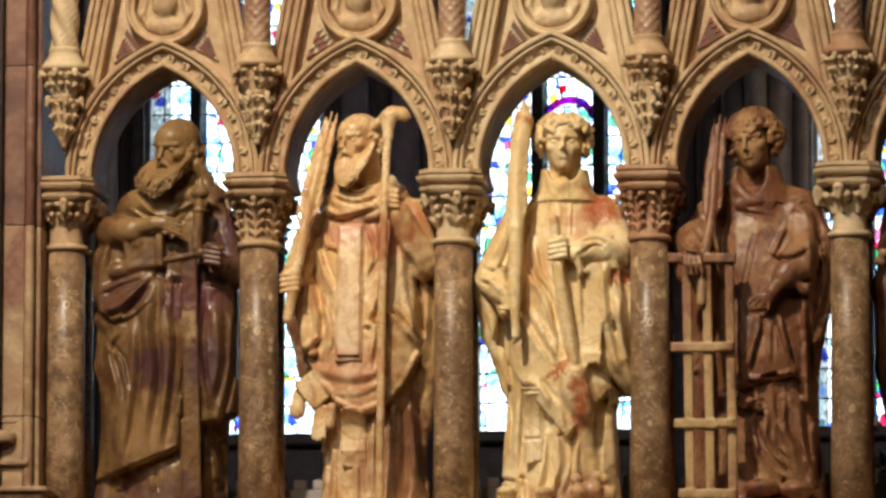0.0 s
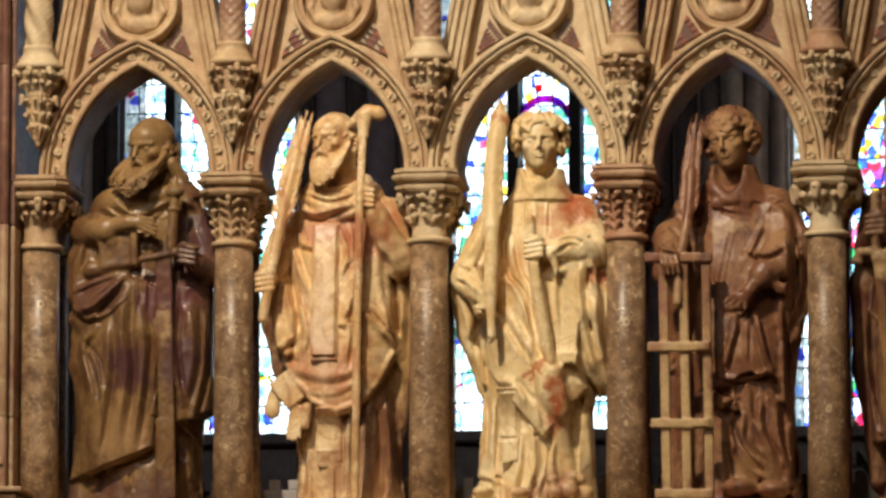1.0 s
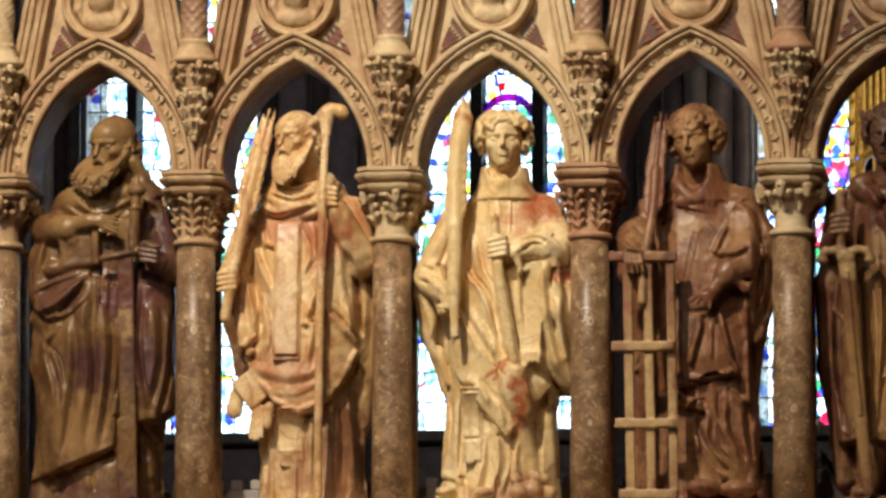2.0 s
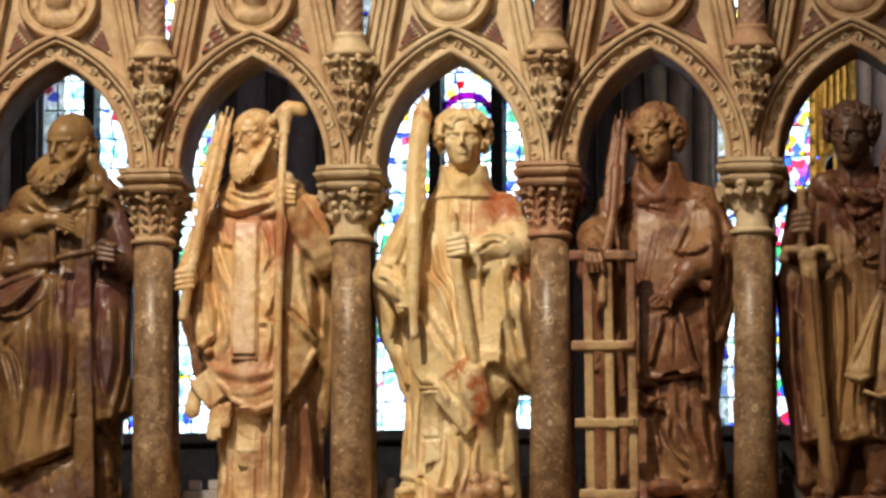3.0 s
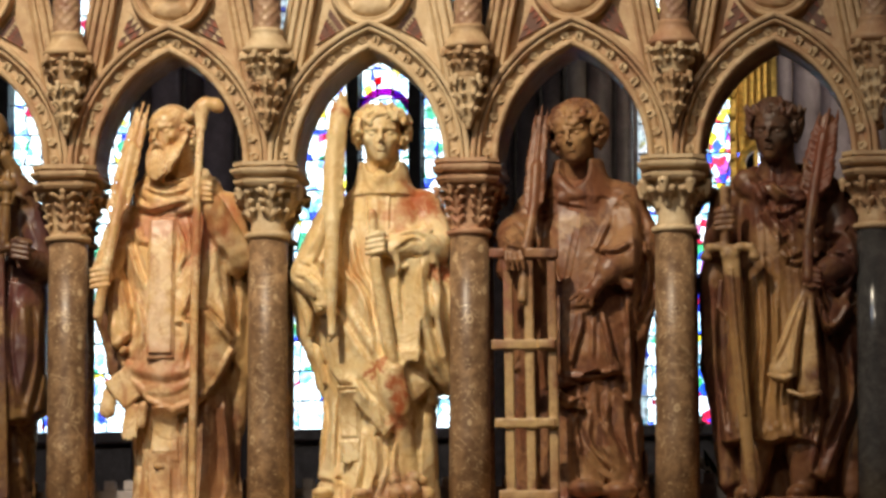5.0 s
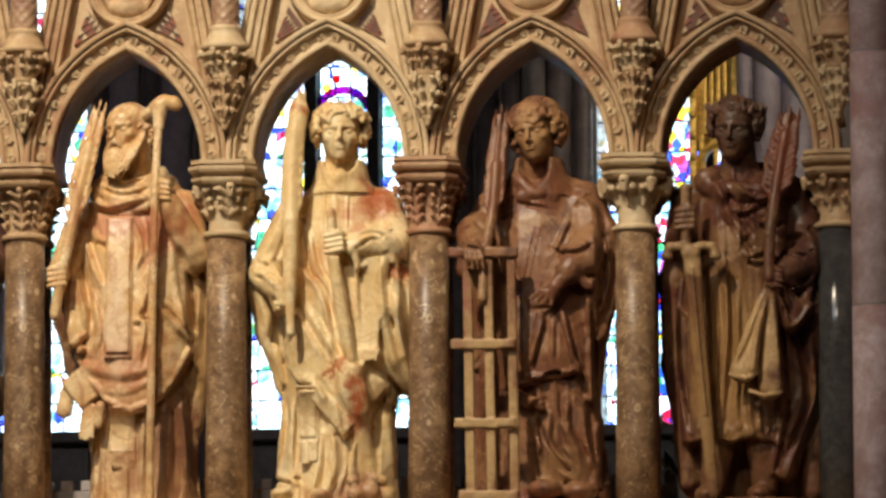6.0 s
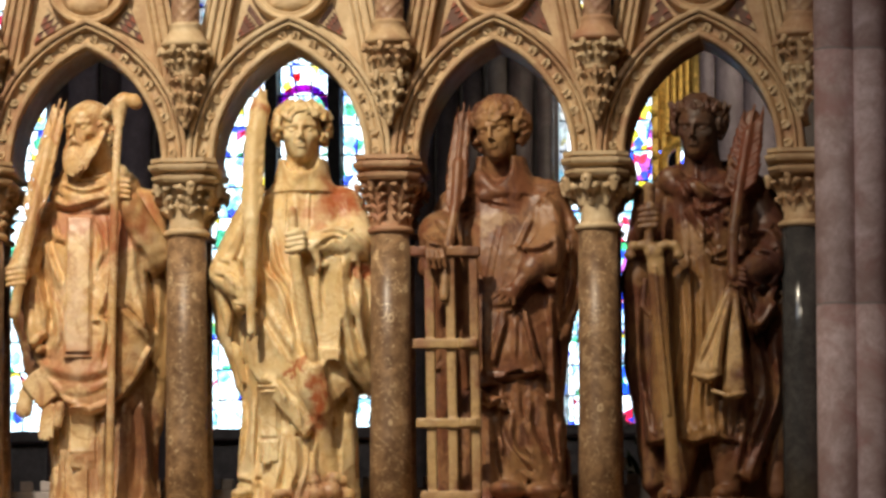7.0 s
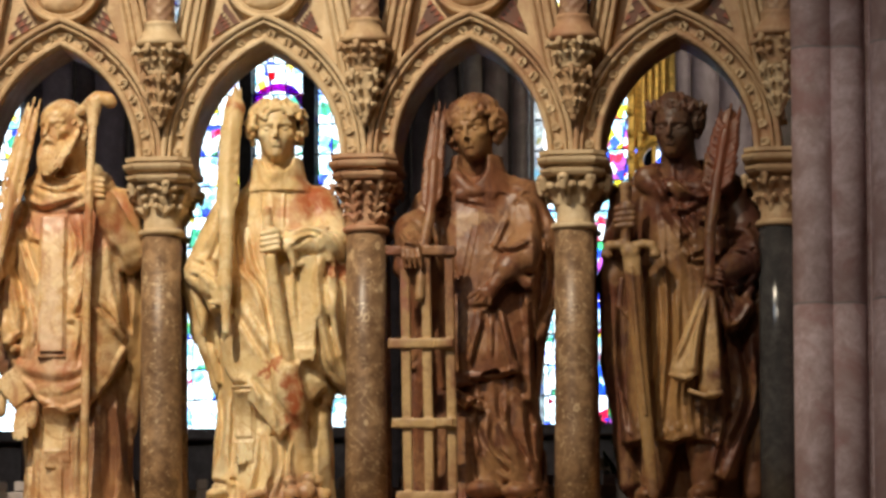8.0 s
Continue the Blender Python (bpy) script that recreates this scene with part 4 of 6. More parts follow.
    f.relief((
        ([(-0.098, 0.862), (-0.026, 0.824), (0.078, 0.838)], 0.0080, 0.0050),
        ([(0.077, 0.868), (0.026, 0.818), (0.006, 0.767)], 0.0090, 0.0060),
        ([(0.118, 0.888), (0.176, 0.836), (0.198, 0.691)], 0.0160, 0.0100),
        ([(0.150, 0.816), (0.182, 0.743), (0.183, 0.640)], 0.0100, 0.0070),
        ([(-0.139, 0.822), (-0.165, 0.750), (-0.169, 0.668)], 0.0140, 0.0070),
        ([(-0.082, 0.138), (-0.020, 0.152), (0.048, 0.189)], 0.0060, 0.0050),
        ([(-0.030, 0.111), (-0.019, 0.059)], 0.0100, 0.0070),
        ([(0.083, 0.191), (0.084, 0.067)], 0.0120, 0.0070),))
    f.relief((
        ([(0.135, 0.200), (0.146, 0.087)], 0.0140, 0.0080),
        ([(-0.107, 0.113), (-0.133, 0.062)], 0.0160, 0.0090),))
    # upper body: folds across the chest, arm laid over it, books
    f.sleeve((-0.155, -0.05, 0.80), (-0.085, -0.115, 0.795), 0.050, 0.038, 4)
    f.cap((-0.09, -0.12, 0.80), (-0.02, -0.14, 0.812), 0.026, 0.022, 0.006)
    f.ell((0.0, -0.145, 0.812), (0.036, 0.015, 0.020), 0.006, -8)
    for i in range(4):
        f.cap((0.01, -0.152, 0.828 - 0.010 * i), (0.058, -0.146, 0.815 - 0.013 * i), 0.0062, 0.005, 0.003)
    f.block((-0.055, -0.108, 0.735), (0.052, 0.022, 0.045), 0.006, 0.006, 6)
    f.block((-0.006, -0.118, 0.742), (0.010, 0.022, 0.050), 0.004, 0.004, 2)
    f.ell((-0.07, -0.130, 0.765), (0.018, 0.006, 0.018), 0.004)
    f.cap((-0.13, -0.10, 0.685), (-0.005, -0.115, 0.700), 0.026, 0.012, 0.012)
    f.cap((0.16, -0.02, 0.82), (0.19, -0.05, 0.68), 0.048, 0.04, 0.02)
    f.sleeve((0.19, -0.05, 0.68), (0.165, -0.13, 0.70), 0.038, 0.028, 3)
    f.hand((0.150, -0.150, 0.715), 0.004, 0.023, 1)
    f.ell((0.165, -0.14, 0.60), (0.035, 0.03, 0.03), 0.02, cut=True)
    # sword
    f.cap((0.102, -0.155, 0.735), (0.110, -0.15, 0.87), 0.0165, 0.013, 0.004)
    f.ell((0.112, -0.15, 0.895), (0.027, 0.022, 0.019), 0.005)
    f.cap((0.112, -0.15, 0.91), (0.113, -0.15, 0.935), 0.012, 0.005, 0.004)
    f.ell((0.108, -0.15, 0.845), (0.021, 0.019, 0.008), 0.003)
    f.cap((0.02, -0.16, 0.705), (0.175, -0.16, 0.735), 0.011, 0.010, 0.004)
    f.block((0.090, -0.152, 0.38), (0.023, 0.010, 0.345), 0.006, 0.005, 1.4)
    f.block((0.083, -0.150, 0.13), (0.019, 0.012, 0.13), 0.006, 0.005, 1.0)
    # head: domed brow, long wavy beard
    f.cap((0.025, -0.01, 0.93), (0.028, -0.03, 1.0), 0.045, None, 0.02)
    f.crown.cap((0.025, -0.01, 0.93), (0.028, -0.03, 1.0), 0.045, None, 0.02)
    axes = f.crown.head((0.030, -0.050, 1.040), 0.086, -3, -30, 14, 0.6)
    f.crown.curls((0.032, -0.040, 1.020), (0.062, 0.072, 0.070), axes, 120, 3, -0.7, 0.25, 0.012, 2.0)
    f.crown.beard((0.030, -0.050, 1.040), 0.086, axes, (-0.020, -0.130, 0.893), 0.060, 190, 8, 0.008)
    f.cowl((0.035, -0.01, 0.915), 0.085, 0.075, 0.020, 0.02, 0.01)
    f.chain([(0.085, -0.06, 0.99), (0.11, -0.04, 0.95), (0.12, -0.05, 0.90)], 0.02, 0.02, 0.012)
    # the first entry is painted light: head and chest coloured lighter, as lit
    stains = [((0.0, -0.08, 0.97), (0.13, 0.14, 0.21), (0.33, 0.205, 0.085), 0.7), ((-0.04, -0.14, 0.80), (0.12, 0.08, 0.05), (0.32, 0.19, 0.08), 0.6), ((-0.02, -0.1, 0.40), (0.07, 0.2, 0.075), PURPLE, 0.8), ((0.13, -0.1, 0.42), (0.055, 0.2, 0.10), PURPLE, 0.8), ((0.10, -0.1, 0.60), (0.09, 0.2, 0.09), (0.12, 0.04, 0.04), 0.75),
              ((0.18, 0.0, 0.75), (0.06, 0.2, 0.20), PURPLE, 0.8), ((-0.03, -0.1, 0.22), (0.08, 0.2, 0.12), (0.34, 0.20, 0.09), 0.7), ((0.09, -0.2, 0.53), (0.02, 0.06, 0.07), (0.45, 0.29, 0.14), 0.8),
              ((-0.1, -0.1, 0.62), (0.08, 0.2, 0.06), (0.11, 0.045, 0.035), 0.6), ((0.0, -0.1, 0.05), (0.2, 0.2, 0.06), PURPLE, 0.5)]
    f.done(x, "polished brown alabaster bearded man with sword and books", alabaster("olive_brown_alabaster", (0.23, 0.135, 0.052), (0.14, 0.066, 0.026), (0.06, 0.022, 0.016), stains, 5.0, 0.65, 0.33))


def bishop(x):
    """A bald bishop in a wide oval vestment, with a palm branch and a staff with a cross head."""
    f = Figure((-0.275, -0.235, -0.072), (0.275, 0.19, 1.165), 0.0034)
    f.crown = Clay((-0.125, -0.17, 0.87), (0.155, 0.075, 1.17), 0.0019)
    f.loft([(0.0, 0.05, 0.135, 0.04, 0.08), (0.25, 0.03, 0.155, 0.04, 0.08), (0.42, 0.015, 0.175, 0.04, 0.08), (0.60, 0.006, 0.196, 0.03, 0.08), (0.75, 0.012, 0.175, 0.02, 0.08), (0.86, 0.02, 0.13, 0.01, 0.07), (0.92, 0.01, 0.08, 0.0, 0.06)], [(0.06, 0.1, 0.005, 1.0)])
    f.loft([(0.0, 0.035, 0.15, 0.01, 0.11), (0.15, 0.035, 0.14, 0.01, 0.10), (0.35, 0.03, 0.15, 0.01, 0.10), (0.55, 0.02, 0.16, 0.01, 0.10)], [(0.05, 0.1, 0.006, 0.7), (0.027, -0.2, 0.002, 0.1)])
    f.loft([(0.25, 0.012, 0.135, -0.02, 0.105), (0.38, 0.012, 0.165, -0.02, 0.125), (0.55, 0.010, 0.170, -0.015, 0.125), (0.70, 0.010, 0.158, -0.01, 0.115), (0.80, 0.012, 0.142, 0.0, 0.10),
            (0.88, 0.008, 0.105, 0.0, 0.08), (0.94, 0.0, 0.055, -0.005, 0.06)], [(0.09, 0.35, 0.003, 0.5)], 0.006, hem=lambda u: 0.268 + 6.8 * (u - 0.015) ** 2)
    hem = [(-0.15, 0.452), (-0.10, 0.37), (-0.05, 0.305), (0.015, 0.276), (0.075, 0.302), (0.12, 0.355), (0.165, 0.445)]
    f.ridge(hem, 0.007, None, 0.006, 0.1)
    # folds hung from the arms
    f.chain([(-0.155, -0.08, 0.62), (-0.15, -0.1, 0.50), (-0.125, -0.11, 0.445)], 0.020, 0.014, 0.012)
    # outer cloak at both sides
    f.chain([(0.15, 0.0, 0.84), (0.19, 0.0, 0.72), (0.20, 0.01, 0.55), (0.18, 0.02, 0.40), (0.165, 0.02, 0.25)], 0.034, 0.026, 0.02)
    f.chain([(-0.14, 0.0, 0.82), (-0.185, 0.0, 0.66), (-0.19, 0.02, 0.54), (-0.165, 0.03, 0.42), (-0.15, 0.03, 0.36)], 0.034, 0.018, 0.02)
    # neck cloth and shoulders
    f.cowl((0.01, -0.015, 0.885), 0.095, 0.08, 0.024, 0.035, 0.012)
    f.cowl((0.008, -0.02, 0.915), 0.07, 0.062, 0.022, 0.03, 0.01)
    f.ridge([(-0.09, 0.865), (-0.05, 0.835), (0.0, 0.822), (0.05, 0.835), (0.095, 0.87)], 0.010, None, 0.008)
    f.relief(panels=(
        ([(-0.156, 0.670), (-0.137, 0.688), (-0.099, 0.576), (-0.104, 0.488), (-0.157, 0.449)], 0.009, 0.007),))
    f.relief((
        ([(-0.128, 0.771), (-0.095, 0.678), (-0.060, 0.603)], 0.0140, 0.0120),
        ([(-0.142, 0.669), (-0.118, 0.567), (-0.106, 0.488)], 0.0130, 0.0110),
        ([(-0.155, 0.447), (-0.127, 0.465), (-0.104, 0.488)], 0.0080, 0.0080),
        ([(-0.100, 0.798), (-0.086, 0.752), (-0.040, 0.732)], 0.0100, 0.0080),
        ([(0.011, 0.810), (0.044, 0.721), (0.026, 0.647)], 0.0090, 0.0080),
        ([(0.048, 0.804), (0.058, 0.730), (0.044, 0.666)], 0.0080, 0.0070),
        ([(0.100, 0.785), (0.137, 0.664), (0.152, 0.543), (0.161, 0.478)], 0.0150, 0.0120),
        ([(0.091, 0.553), (0.119, 0.525), (0.161, 0.473)], 0.0100, 0.0100),))
    f.relief((
        ([(0.063, 0.684), (0.059, 0.591), (0.031, 0.518)], 0.0120, 0.0090),
        ([(0.022, 0.518), (0.054, 0.503), (0.041, 0.397)], 0.0100, 0.0100),
        ([(-0.090, 0.594), (-0.071, 0.501), (-0.080, 0.427)], 0.0130, 0.0080),
        ([(-0.145, 0.428), (-0.089, 0.390), (0.013, 0.370), (0.115, 0.423)], 0.0160, 0.0040),
        ([(-0.117, 0.372), (-0.052, 0.329), (0.023, 0.328), (0.097, 0.377)], 0.0100, 0.0020),
        ([(-0.093, 0.242), (-0.098, 0.168), (-0.095, 0.075)], 0.0100, 0.0080),
        ([(0.051, 0.267), (0.046, 0.184), (0.042, 0.091)], 0.0110, 0.0090),
        ([(0.102, 0.321), (0.111, 0.201), (0.107, 0.062)], 0.0130, 0.0100),))
    f.relief((
        ([(0.139, 0.339), (0.153, 0.209), (0.163, 0.061)], 0.0140, 0.0100),
        ([(-0.105, 0.868), (-0.049, 0.832), (0.067, 0.860)], 0.0110, 0.0090),
        ([(-0.078, 0.900), (-0.008, 0.872), (0.062, 0.892)], 0.0090, 0.0080),
        ([(-0.054, 0.936), (-0.008, 0.903), (0.053, 0.920)], 0.0070, 0.0060),
        ([(0.170, 0.746), (0.189, 0.607), (0.180, 0.440)], 0.0140, 0.0070),))
    # the upright strip down the front, and the strip below the vestment
    f.band(-0.018, 0.038, 0.415, 0.805, 0.009)
    f.band(-0.018, 0.032, 0.43, 0.80, 0.011)
    f.band(-0.010, 0.034, 0.125, 0.285, 0.007)
    for k in range(7):
        f.ridge([(-0.036 + 0.0087 * k, 0.165), (-0.036 + 0.0087 * k, 0.128)], 0.003, None, 0.003, -0.2, cut=True)
    f.ridge([(-0.044, 0.170), (0.024, 0.170)], 0.005, None, 0.003)
    # cloth and tassels hanging by the sleeve
    f.block((-0.118, -0.095, 0.345), (0.042, 0.014, 0.046), 0.005, 0.006, 38)
    f.chain([(-0.165, -0.08, 0.33), (-0.172, -0.08, 0.285)], 0.020, 0.024, 0.006, 1.5)
    f.block((-0.105, -0.09, 0.255), (0.020, 0.012, 0.045), 0.004, 0.006, -8)
    f.fringe(-0.108, 0.020, 0.235, 0.03)
    f.chain([(-0.07, -0.11, 0.29), (-0.075, -0.11, 0.24)], 0.014, 0.012, 0.006)
    # arms
    f.sleeve((-0.145, -0.02, 0.78), (-0.175, -0.09, 0.66), 0.046, 0.038, 4)
    f.cap((-0.175, -0.09, 0.665), (-0.178, -0.135, 0.645), 0.034, 0.026, 0.008)
    f.hand((-0.180, -0.155, 0.635), 0.003, 0.024, -1)
    f.cap((0.145, -0.01, 0.84), (0.180, -0.05, 0.70), 0.048, 0.045, 0.02)
    f.sleeve((0.178, -0.06, 0.70), (0.120, -0.12, 0.835), 0.046, 0.032, 4)
    f.hand((0.100, -0.135, 0.868), 0.002, 0.023, 1)
    f.ell((0.155, -0.105, 0.63), (0.022, 0.04, 0.085), 0.015, 8, cut=True)
    # palm and staff
    f.palm([(-0.186, -0.165, 0.535), (-0.165, -0.165, 0.66), (-0.145, -0.15, 0.78), (-0.115, -0.11, 0.95), (-0.078, -0.06, 1.13)], 0.029, 11, 2)
    f.chain([(-0.186, -0.165, 0.53), (-0.16, -0.165, 0.68), (-0.13, -0.13, 0.86), (-0.105, -0.095, 1.0)], 0.013, 0.017, 0.005)
    f.chain([(0.074, -0.172, 0.02), (0.078, -0.168, 0.45), (0.084, -0.160, 0.86), (0.088, -0.12, 1.07)], 0.0115, 0.0115, 0.003)
    f.cap((0.088, -0.12, 1.05), (0.089, -0.11, 1.105), 0.014, 0.024, 0.004)
    f.ell((0.088, -0.12, 1.048), (0.017, 0.017, 0.006), 0.002)
    f.cap((0.045, -0.09, 1.085), (0.100, -0.11, 1.118), 0.012, 0.018, 0.008)
    f.cap((0.100, -0.11, 1.118), (0.130, -0.12, 1.112), 0.018, 0.019, 0.006)
    f.ell((0.134, -0.12, 1.105), (0.018, 0.016, 0.017), 0.005)
    # head with parted beard
    f.cap((0.005, -0.02, 0.93), (0.0, -0.05, 1.0), 0.046, None, 0.02)
    f.crown.cap((0.008, -0.03, 0.93), (0.006, -0.062, 1.0), 0.054, 0.050, 0.02)
    axes = f.crown.head((0.000, -0.060, 1.045), 0.083, 3, -30, 5, 0.8)
    f.crown.curls((0.004, -0.050, 1.035), (0.060, 0.070, 0.066), axes, 80, 5, -0.75, 0.3, 0.012, 2.0)
    f.crown.beard((0.000, -0.060, 1.045), 0.083, axes, (-0.026, -0.128, 0.912), 0.032, 120, 4, 0.007)
    stains = [((-0.01, -0.1, 0.40), (0.15, 0.2, 0.06), RUST, 0.50), ((0.08, -0.1, 0.75), (0.055, 0.2, 0.08), RUST, 0.6), ((0.16, -0.05, 0.80), (0.05, 0.15, 0.07), RUST, 0.65), ((-0.02, -0.1, 0.79), (0.11, 0.2, 0.05), (0.50, 0.22, 0.14), 0.6),
              ((0.13, 0.0, 0.20), (0.12, 0.2, 0.19), BROWN, 0.85), ((0.03, -0.02, 0.10), (0.12, 0.11, 0.12), (0.34, 0.17, 0.08), 0.7), ((0.2, 0.0, 0.55), (0.045, 0.2, 0.3), OCHRE, 0.8), ((-0.18, 0.03, 0.5), (0.05, 0.12, 0.2), BROWN, 0.85),
              ((0.0, -0.1, 0.30), (0.12, 0.2, 0.035), (0.52, 0.28, 0.14), 0.7), ((-0.018, -0.14, 0.52), (0.045, 0.06, 0.16), (0.80, 0.60, 0.42), 0.6)]
    f.done(x, "cream and rust alabaster figure of a bishop with staff and palm", alabaster("cream_rust_alabaster", (0.82, 0.64, 0.38), (0.64, 0.41, 0.18), (0.42, 0.19, 0.08), stains, 6.5, 0.75))


def deacon(x):
    """A curly-haired young deacon with a palm branch, his sleeve cloth and stole hanging."""
    f = Figure((-0.275, -0.235, -0.072), (0.275, 0.19, 1.165), 0.0034)
    f.crown = Clay((-0.125, -0.17, 0.87), (0.155, 0.075, 1.17), 0.0019)
    f.loft([(0.28, 0.045, 0.15, 0.05, 0.05), (0.45, 0.015, 0.195, 0.035, 0.08), (0.60, 0.003, 0.206, 0.02, 0.08), (0.70, 0.0, 0.196, 0.02, 0.07), (0.80, 0.02, 0.15, 0.01, 0.07), (0.88, 0.024, 0.10, 0.0, 0.06)], [(0.06, 0.1, 0.005, 0.0)], hem=lambda u: 0.325 + 0.25 * np.maximum(0, 0.12 - u) - 0.5 * np.minimum(0, u + 0.1))
    f.loft([(0.0, 0.004, 0.178, 0.01, 0.110), (0.08, 0.006, 0.166, 0.01, 0.105), (0.25, 0.012, 0.152, 0.005, 0.10), (0.45, 0.012, 0.148, 0.0, 0.10)], [(0.045, 0.15, 0.006, 0.2), (0.026, -0.3, 0.002, 1.0)])
    f.loft([(0.19, 0.035, 0.10, -0.03, 0.095), (0.32, 0.02, 0.140, -0.025, 0.115), (0.46, 0.012, 0.148, -0.02, 0.115), (0.62, 0.012, 0.145, -0.015, 0.11), (0.74, 0.018, 0.145, -0.005, 0.105), (0.82, 0.022, 0.132, 0.0, 0.092),
            (0.88, 0.024, 0.092, 0.0, 0.075), (0.93, 0.024, 0.055, -0.005, 0.06)], [(0.10, 0.3, 0.003, 0.2)], 0.005, hem=lambda u: 0.196 + 1.22 * np.abs(u - 0.04))
    f.ridge([(-0.115, 0.385), (-0.09, 0.345), (-0.03, 0.275), (0.02, 0.215), (0.042, 0.205), (0.085, 0.245), (0.14, 0.325)], 0.006, None, 0.006, 0.2)
    # hanging cloth at the sides
    f.chain([(-0.11, 0.0, 0.82), (-0.175, -0.01, 0.70), (-0.205, 0.0, 0.62), (-0.19, 0.02, 0.50), (-0.145, 0.03, 0.36), (-0.13, 0.03, 0.31)], 0.040, 0.010, 0.02)
    f.chain([(-0.19, -0.05, 0.60), (-0.165, -0.05, 0.49), (-0.135, -0.03, 0.36)], 0.018, 0.010, 0.012)
    f.ell((-0.145, -0.075, 0.50), (0.025, 0.04, 0.08), 0.012, -22, cut=True)
    f.chain([(0.135, 0.0, 0.84), (0.19, -0.01, 0.73), (0.198, -0.02, 0.60), (0.192, -0.02, 0.48), (0.20, -0.01, 0.37)], 0.044, 0.020, 0.025)
    f.chain([(0.150, -0.08, 0.68), (0.160, -0.09, 0.55), (0.175, -0.06, 0.42), (0.20, -0.03, 0.36)], 0.036, 0.018, 0.020)
    f.chain([(0.135, -0.10, 0.50), (0.16, -0.08, 0.40), (0.18, -0.06, 0.36)], 0.010, 0.008, 0.010, cut=True)
    f.cap((0.175, -0.10, 0.66), (0.18, -0.09, 0.50), 0.007, 0.005, 0.008, cut=True)
    f.chain([(0.185, -0.02, 0.66), (0.200, -0.03, 0.52), (0.196, -0.03, 0.40), (0.205, -0.01, 0.345)], 0.034, 0.022, 0.02)
    f.chain([(0.14, -0.06, 0.55), (0.16, -0.05, 0.42), (0.18, -0.03, 0.36)], 0.030, 0.016, 0.02)
    # arms
    f.sleeve((-0.115, -0.01, 0.80), (-0.180, -0.05, 0.655), 0.050, 0.045, 4)
    f.sleeve((-0.180, -0.055, 0.645), (-0.130, -0.125, 0.595), 0.042, 0.032, 5)
    f.hand((-0.112, -0.145, 0.580), 0.003, 0.025, 1)
    f.chain([(-0.155, -0.10, 0.59), (-0.135, -0.11, 0.545), (-0.10, -0.11, 0.545)], 0.014, 0.012, 0.012)
    f.cap((0.14, 0.0, 0.82), (0.175, -0.06, 0.73), 0.052, 0.046, 0.02)
    f.sleeve((0.175, -0.07, 0.725), (0.065, -0.130, 0.712), 0.044, 0.030, 4)
    f.chain([(0.06, -0.12, 0.745), (0.066, -0.15, 0.70), (0.085, -0.135, 0.655), (0.10, -0.12, 0.66)], 0.010, 0.009, 0.008)
    f.hand((0.022, -0.155, 0.715), 0.004, 0.024, -1)
    f.chain([(0.012, -0.160, 0.80), (0.016, -0.160, 0.72), (0.028, -0.150, 0.61), (0.050, -0.142, 0.49), (0.068, -0.136, 0.38), (0.080, -0.120, 0.27)], 0.013, 0.019, 0.006)
    f.band(0.107, 0.028, 0.415, 0.68, 0.010)
    f.block((0.107, f.front(0.107, 0.44) - 0.003, 0.425), (0.033, 0.012, 0.008), 0.003, 0.003)
    f.fringe(0.107, 0.028, 0.412, 0.012)
    f.relief(panels=(
        ([(0.002, 0.678), (0.035, 0.677), (0.076, 0.397), (0.045, 0.379)], 0.008, 0.006),
        ([(0.045, 0.383), (0.098, 0.392), (0.123, 0.240), (0.076, 0.238)], 0.012, 0.008),))
    f.relief((
        ([(-0.126, 0.903), (-0.140, 0.780), (-0.183, 0.686)], 0.0180, 0.0080),
        ([(-0.102, 0.845), (-0.131, 0.751), (-0.168, 0.667)], 0.0100, 0.0060),
        ([(-0.012, 0.881), (-0.014, 0.825), (-0.012, 0.749)], 0.0035, 0.0040),
        ([(0.049, 0.870), (0.049, 0.757)], 0.0035, 0.0040),
        ([(-0.079, 0.788), (-0.069, 0.655), (-0.022, 0.588), (0.023, 0.431)], 0.0110, 0.0110),
        ([(-0.055, 0.759), (-0.036, 0.664), (0.002, 0.597)], 0.0100, 0.0070),
        ([(-0.012, 0.588), (0.007, 0.493), (0.013, 0.408)], 0.0080, 0.0080),
        ([(-0.062, 0.551), (0.002, 0.451), (0.051, 0.369)], 0.0130, 0.0100),))
    f.relief((
        ([(-0.097, 0.552), (-0.055, 0.475), (-0.007, 0.399)], 0.0120, 0.0080),
        ([(-0.088, 0.358), (-0.031, 0.335), (0.002, 0.266)], 0.0120, 0.0090),
        ([(-0.022, 0.323), (0.021, 0.275), (0.035, 0.204)], 0.0100, 0.0080),
        ([(0.134, 0.363), (0.163, 0.329), (0.172, 0.291)], 0.0120, 0.0090),
        ([(0.097, 0.340), (0.125, 0.282)], 0.0090, 0.0070),
        ([(0.063, 0.747), (0.134, 0.755), (0.191, 0.716), (0.212, 0.649)], 0.0120, 0.0080),
        ([(0.077, 0.709), (0.115, 0.737), (0.148, 0.731)], 0.0080, 0.0070),
        ([(0.148, 0.698), (0.144, 0.585), (0.167, 0.433), (0.210, 0.328)], 0.0140, 0.0110),))
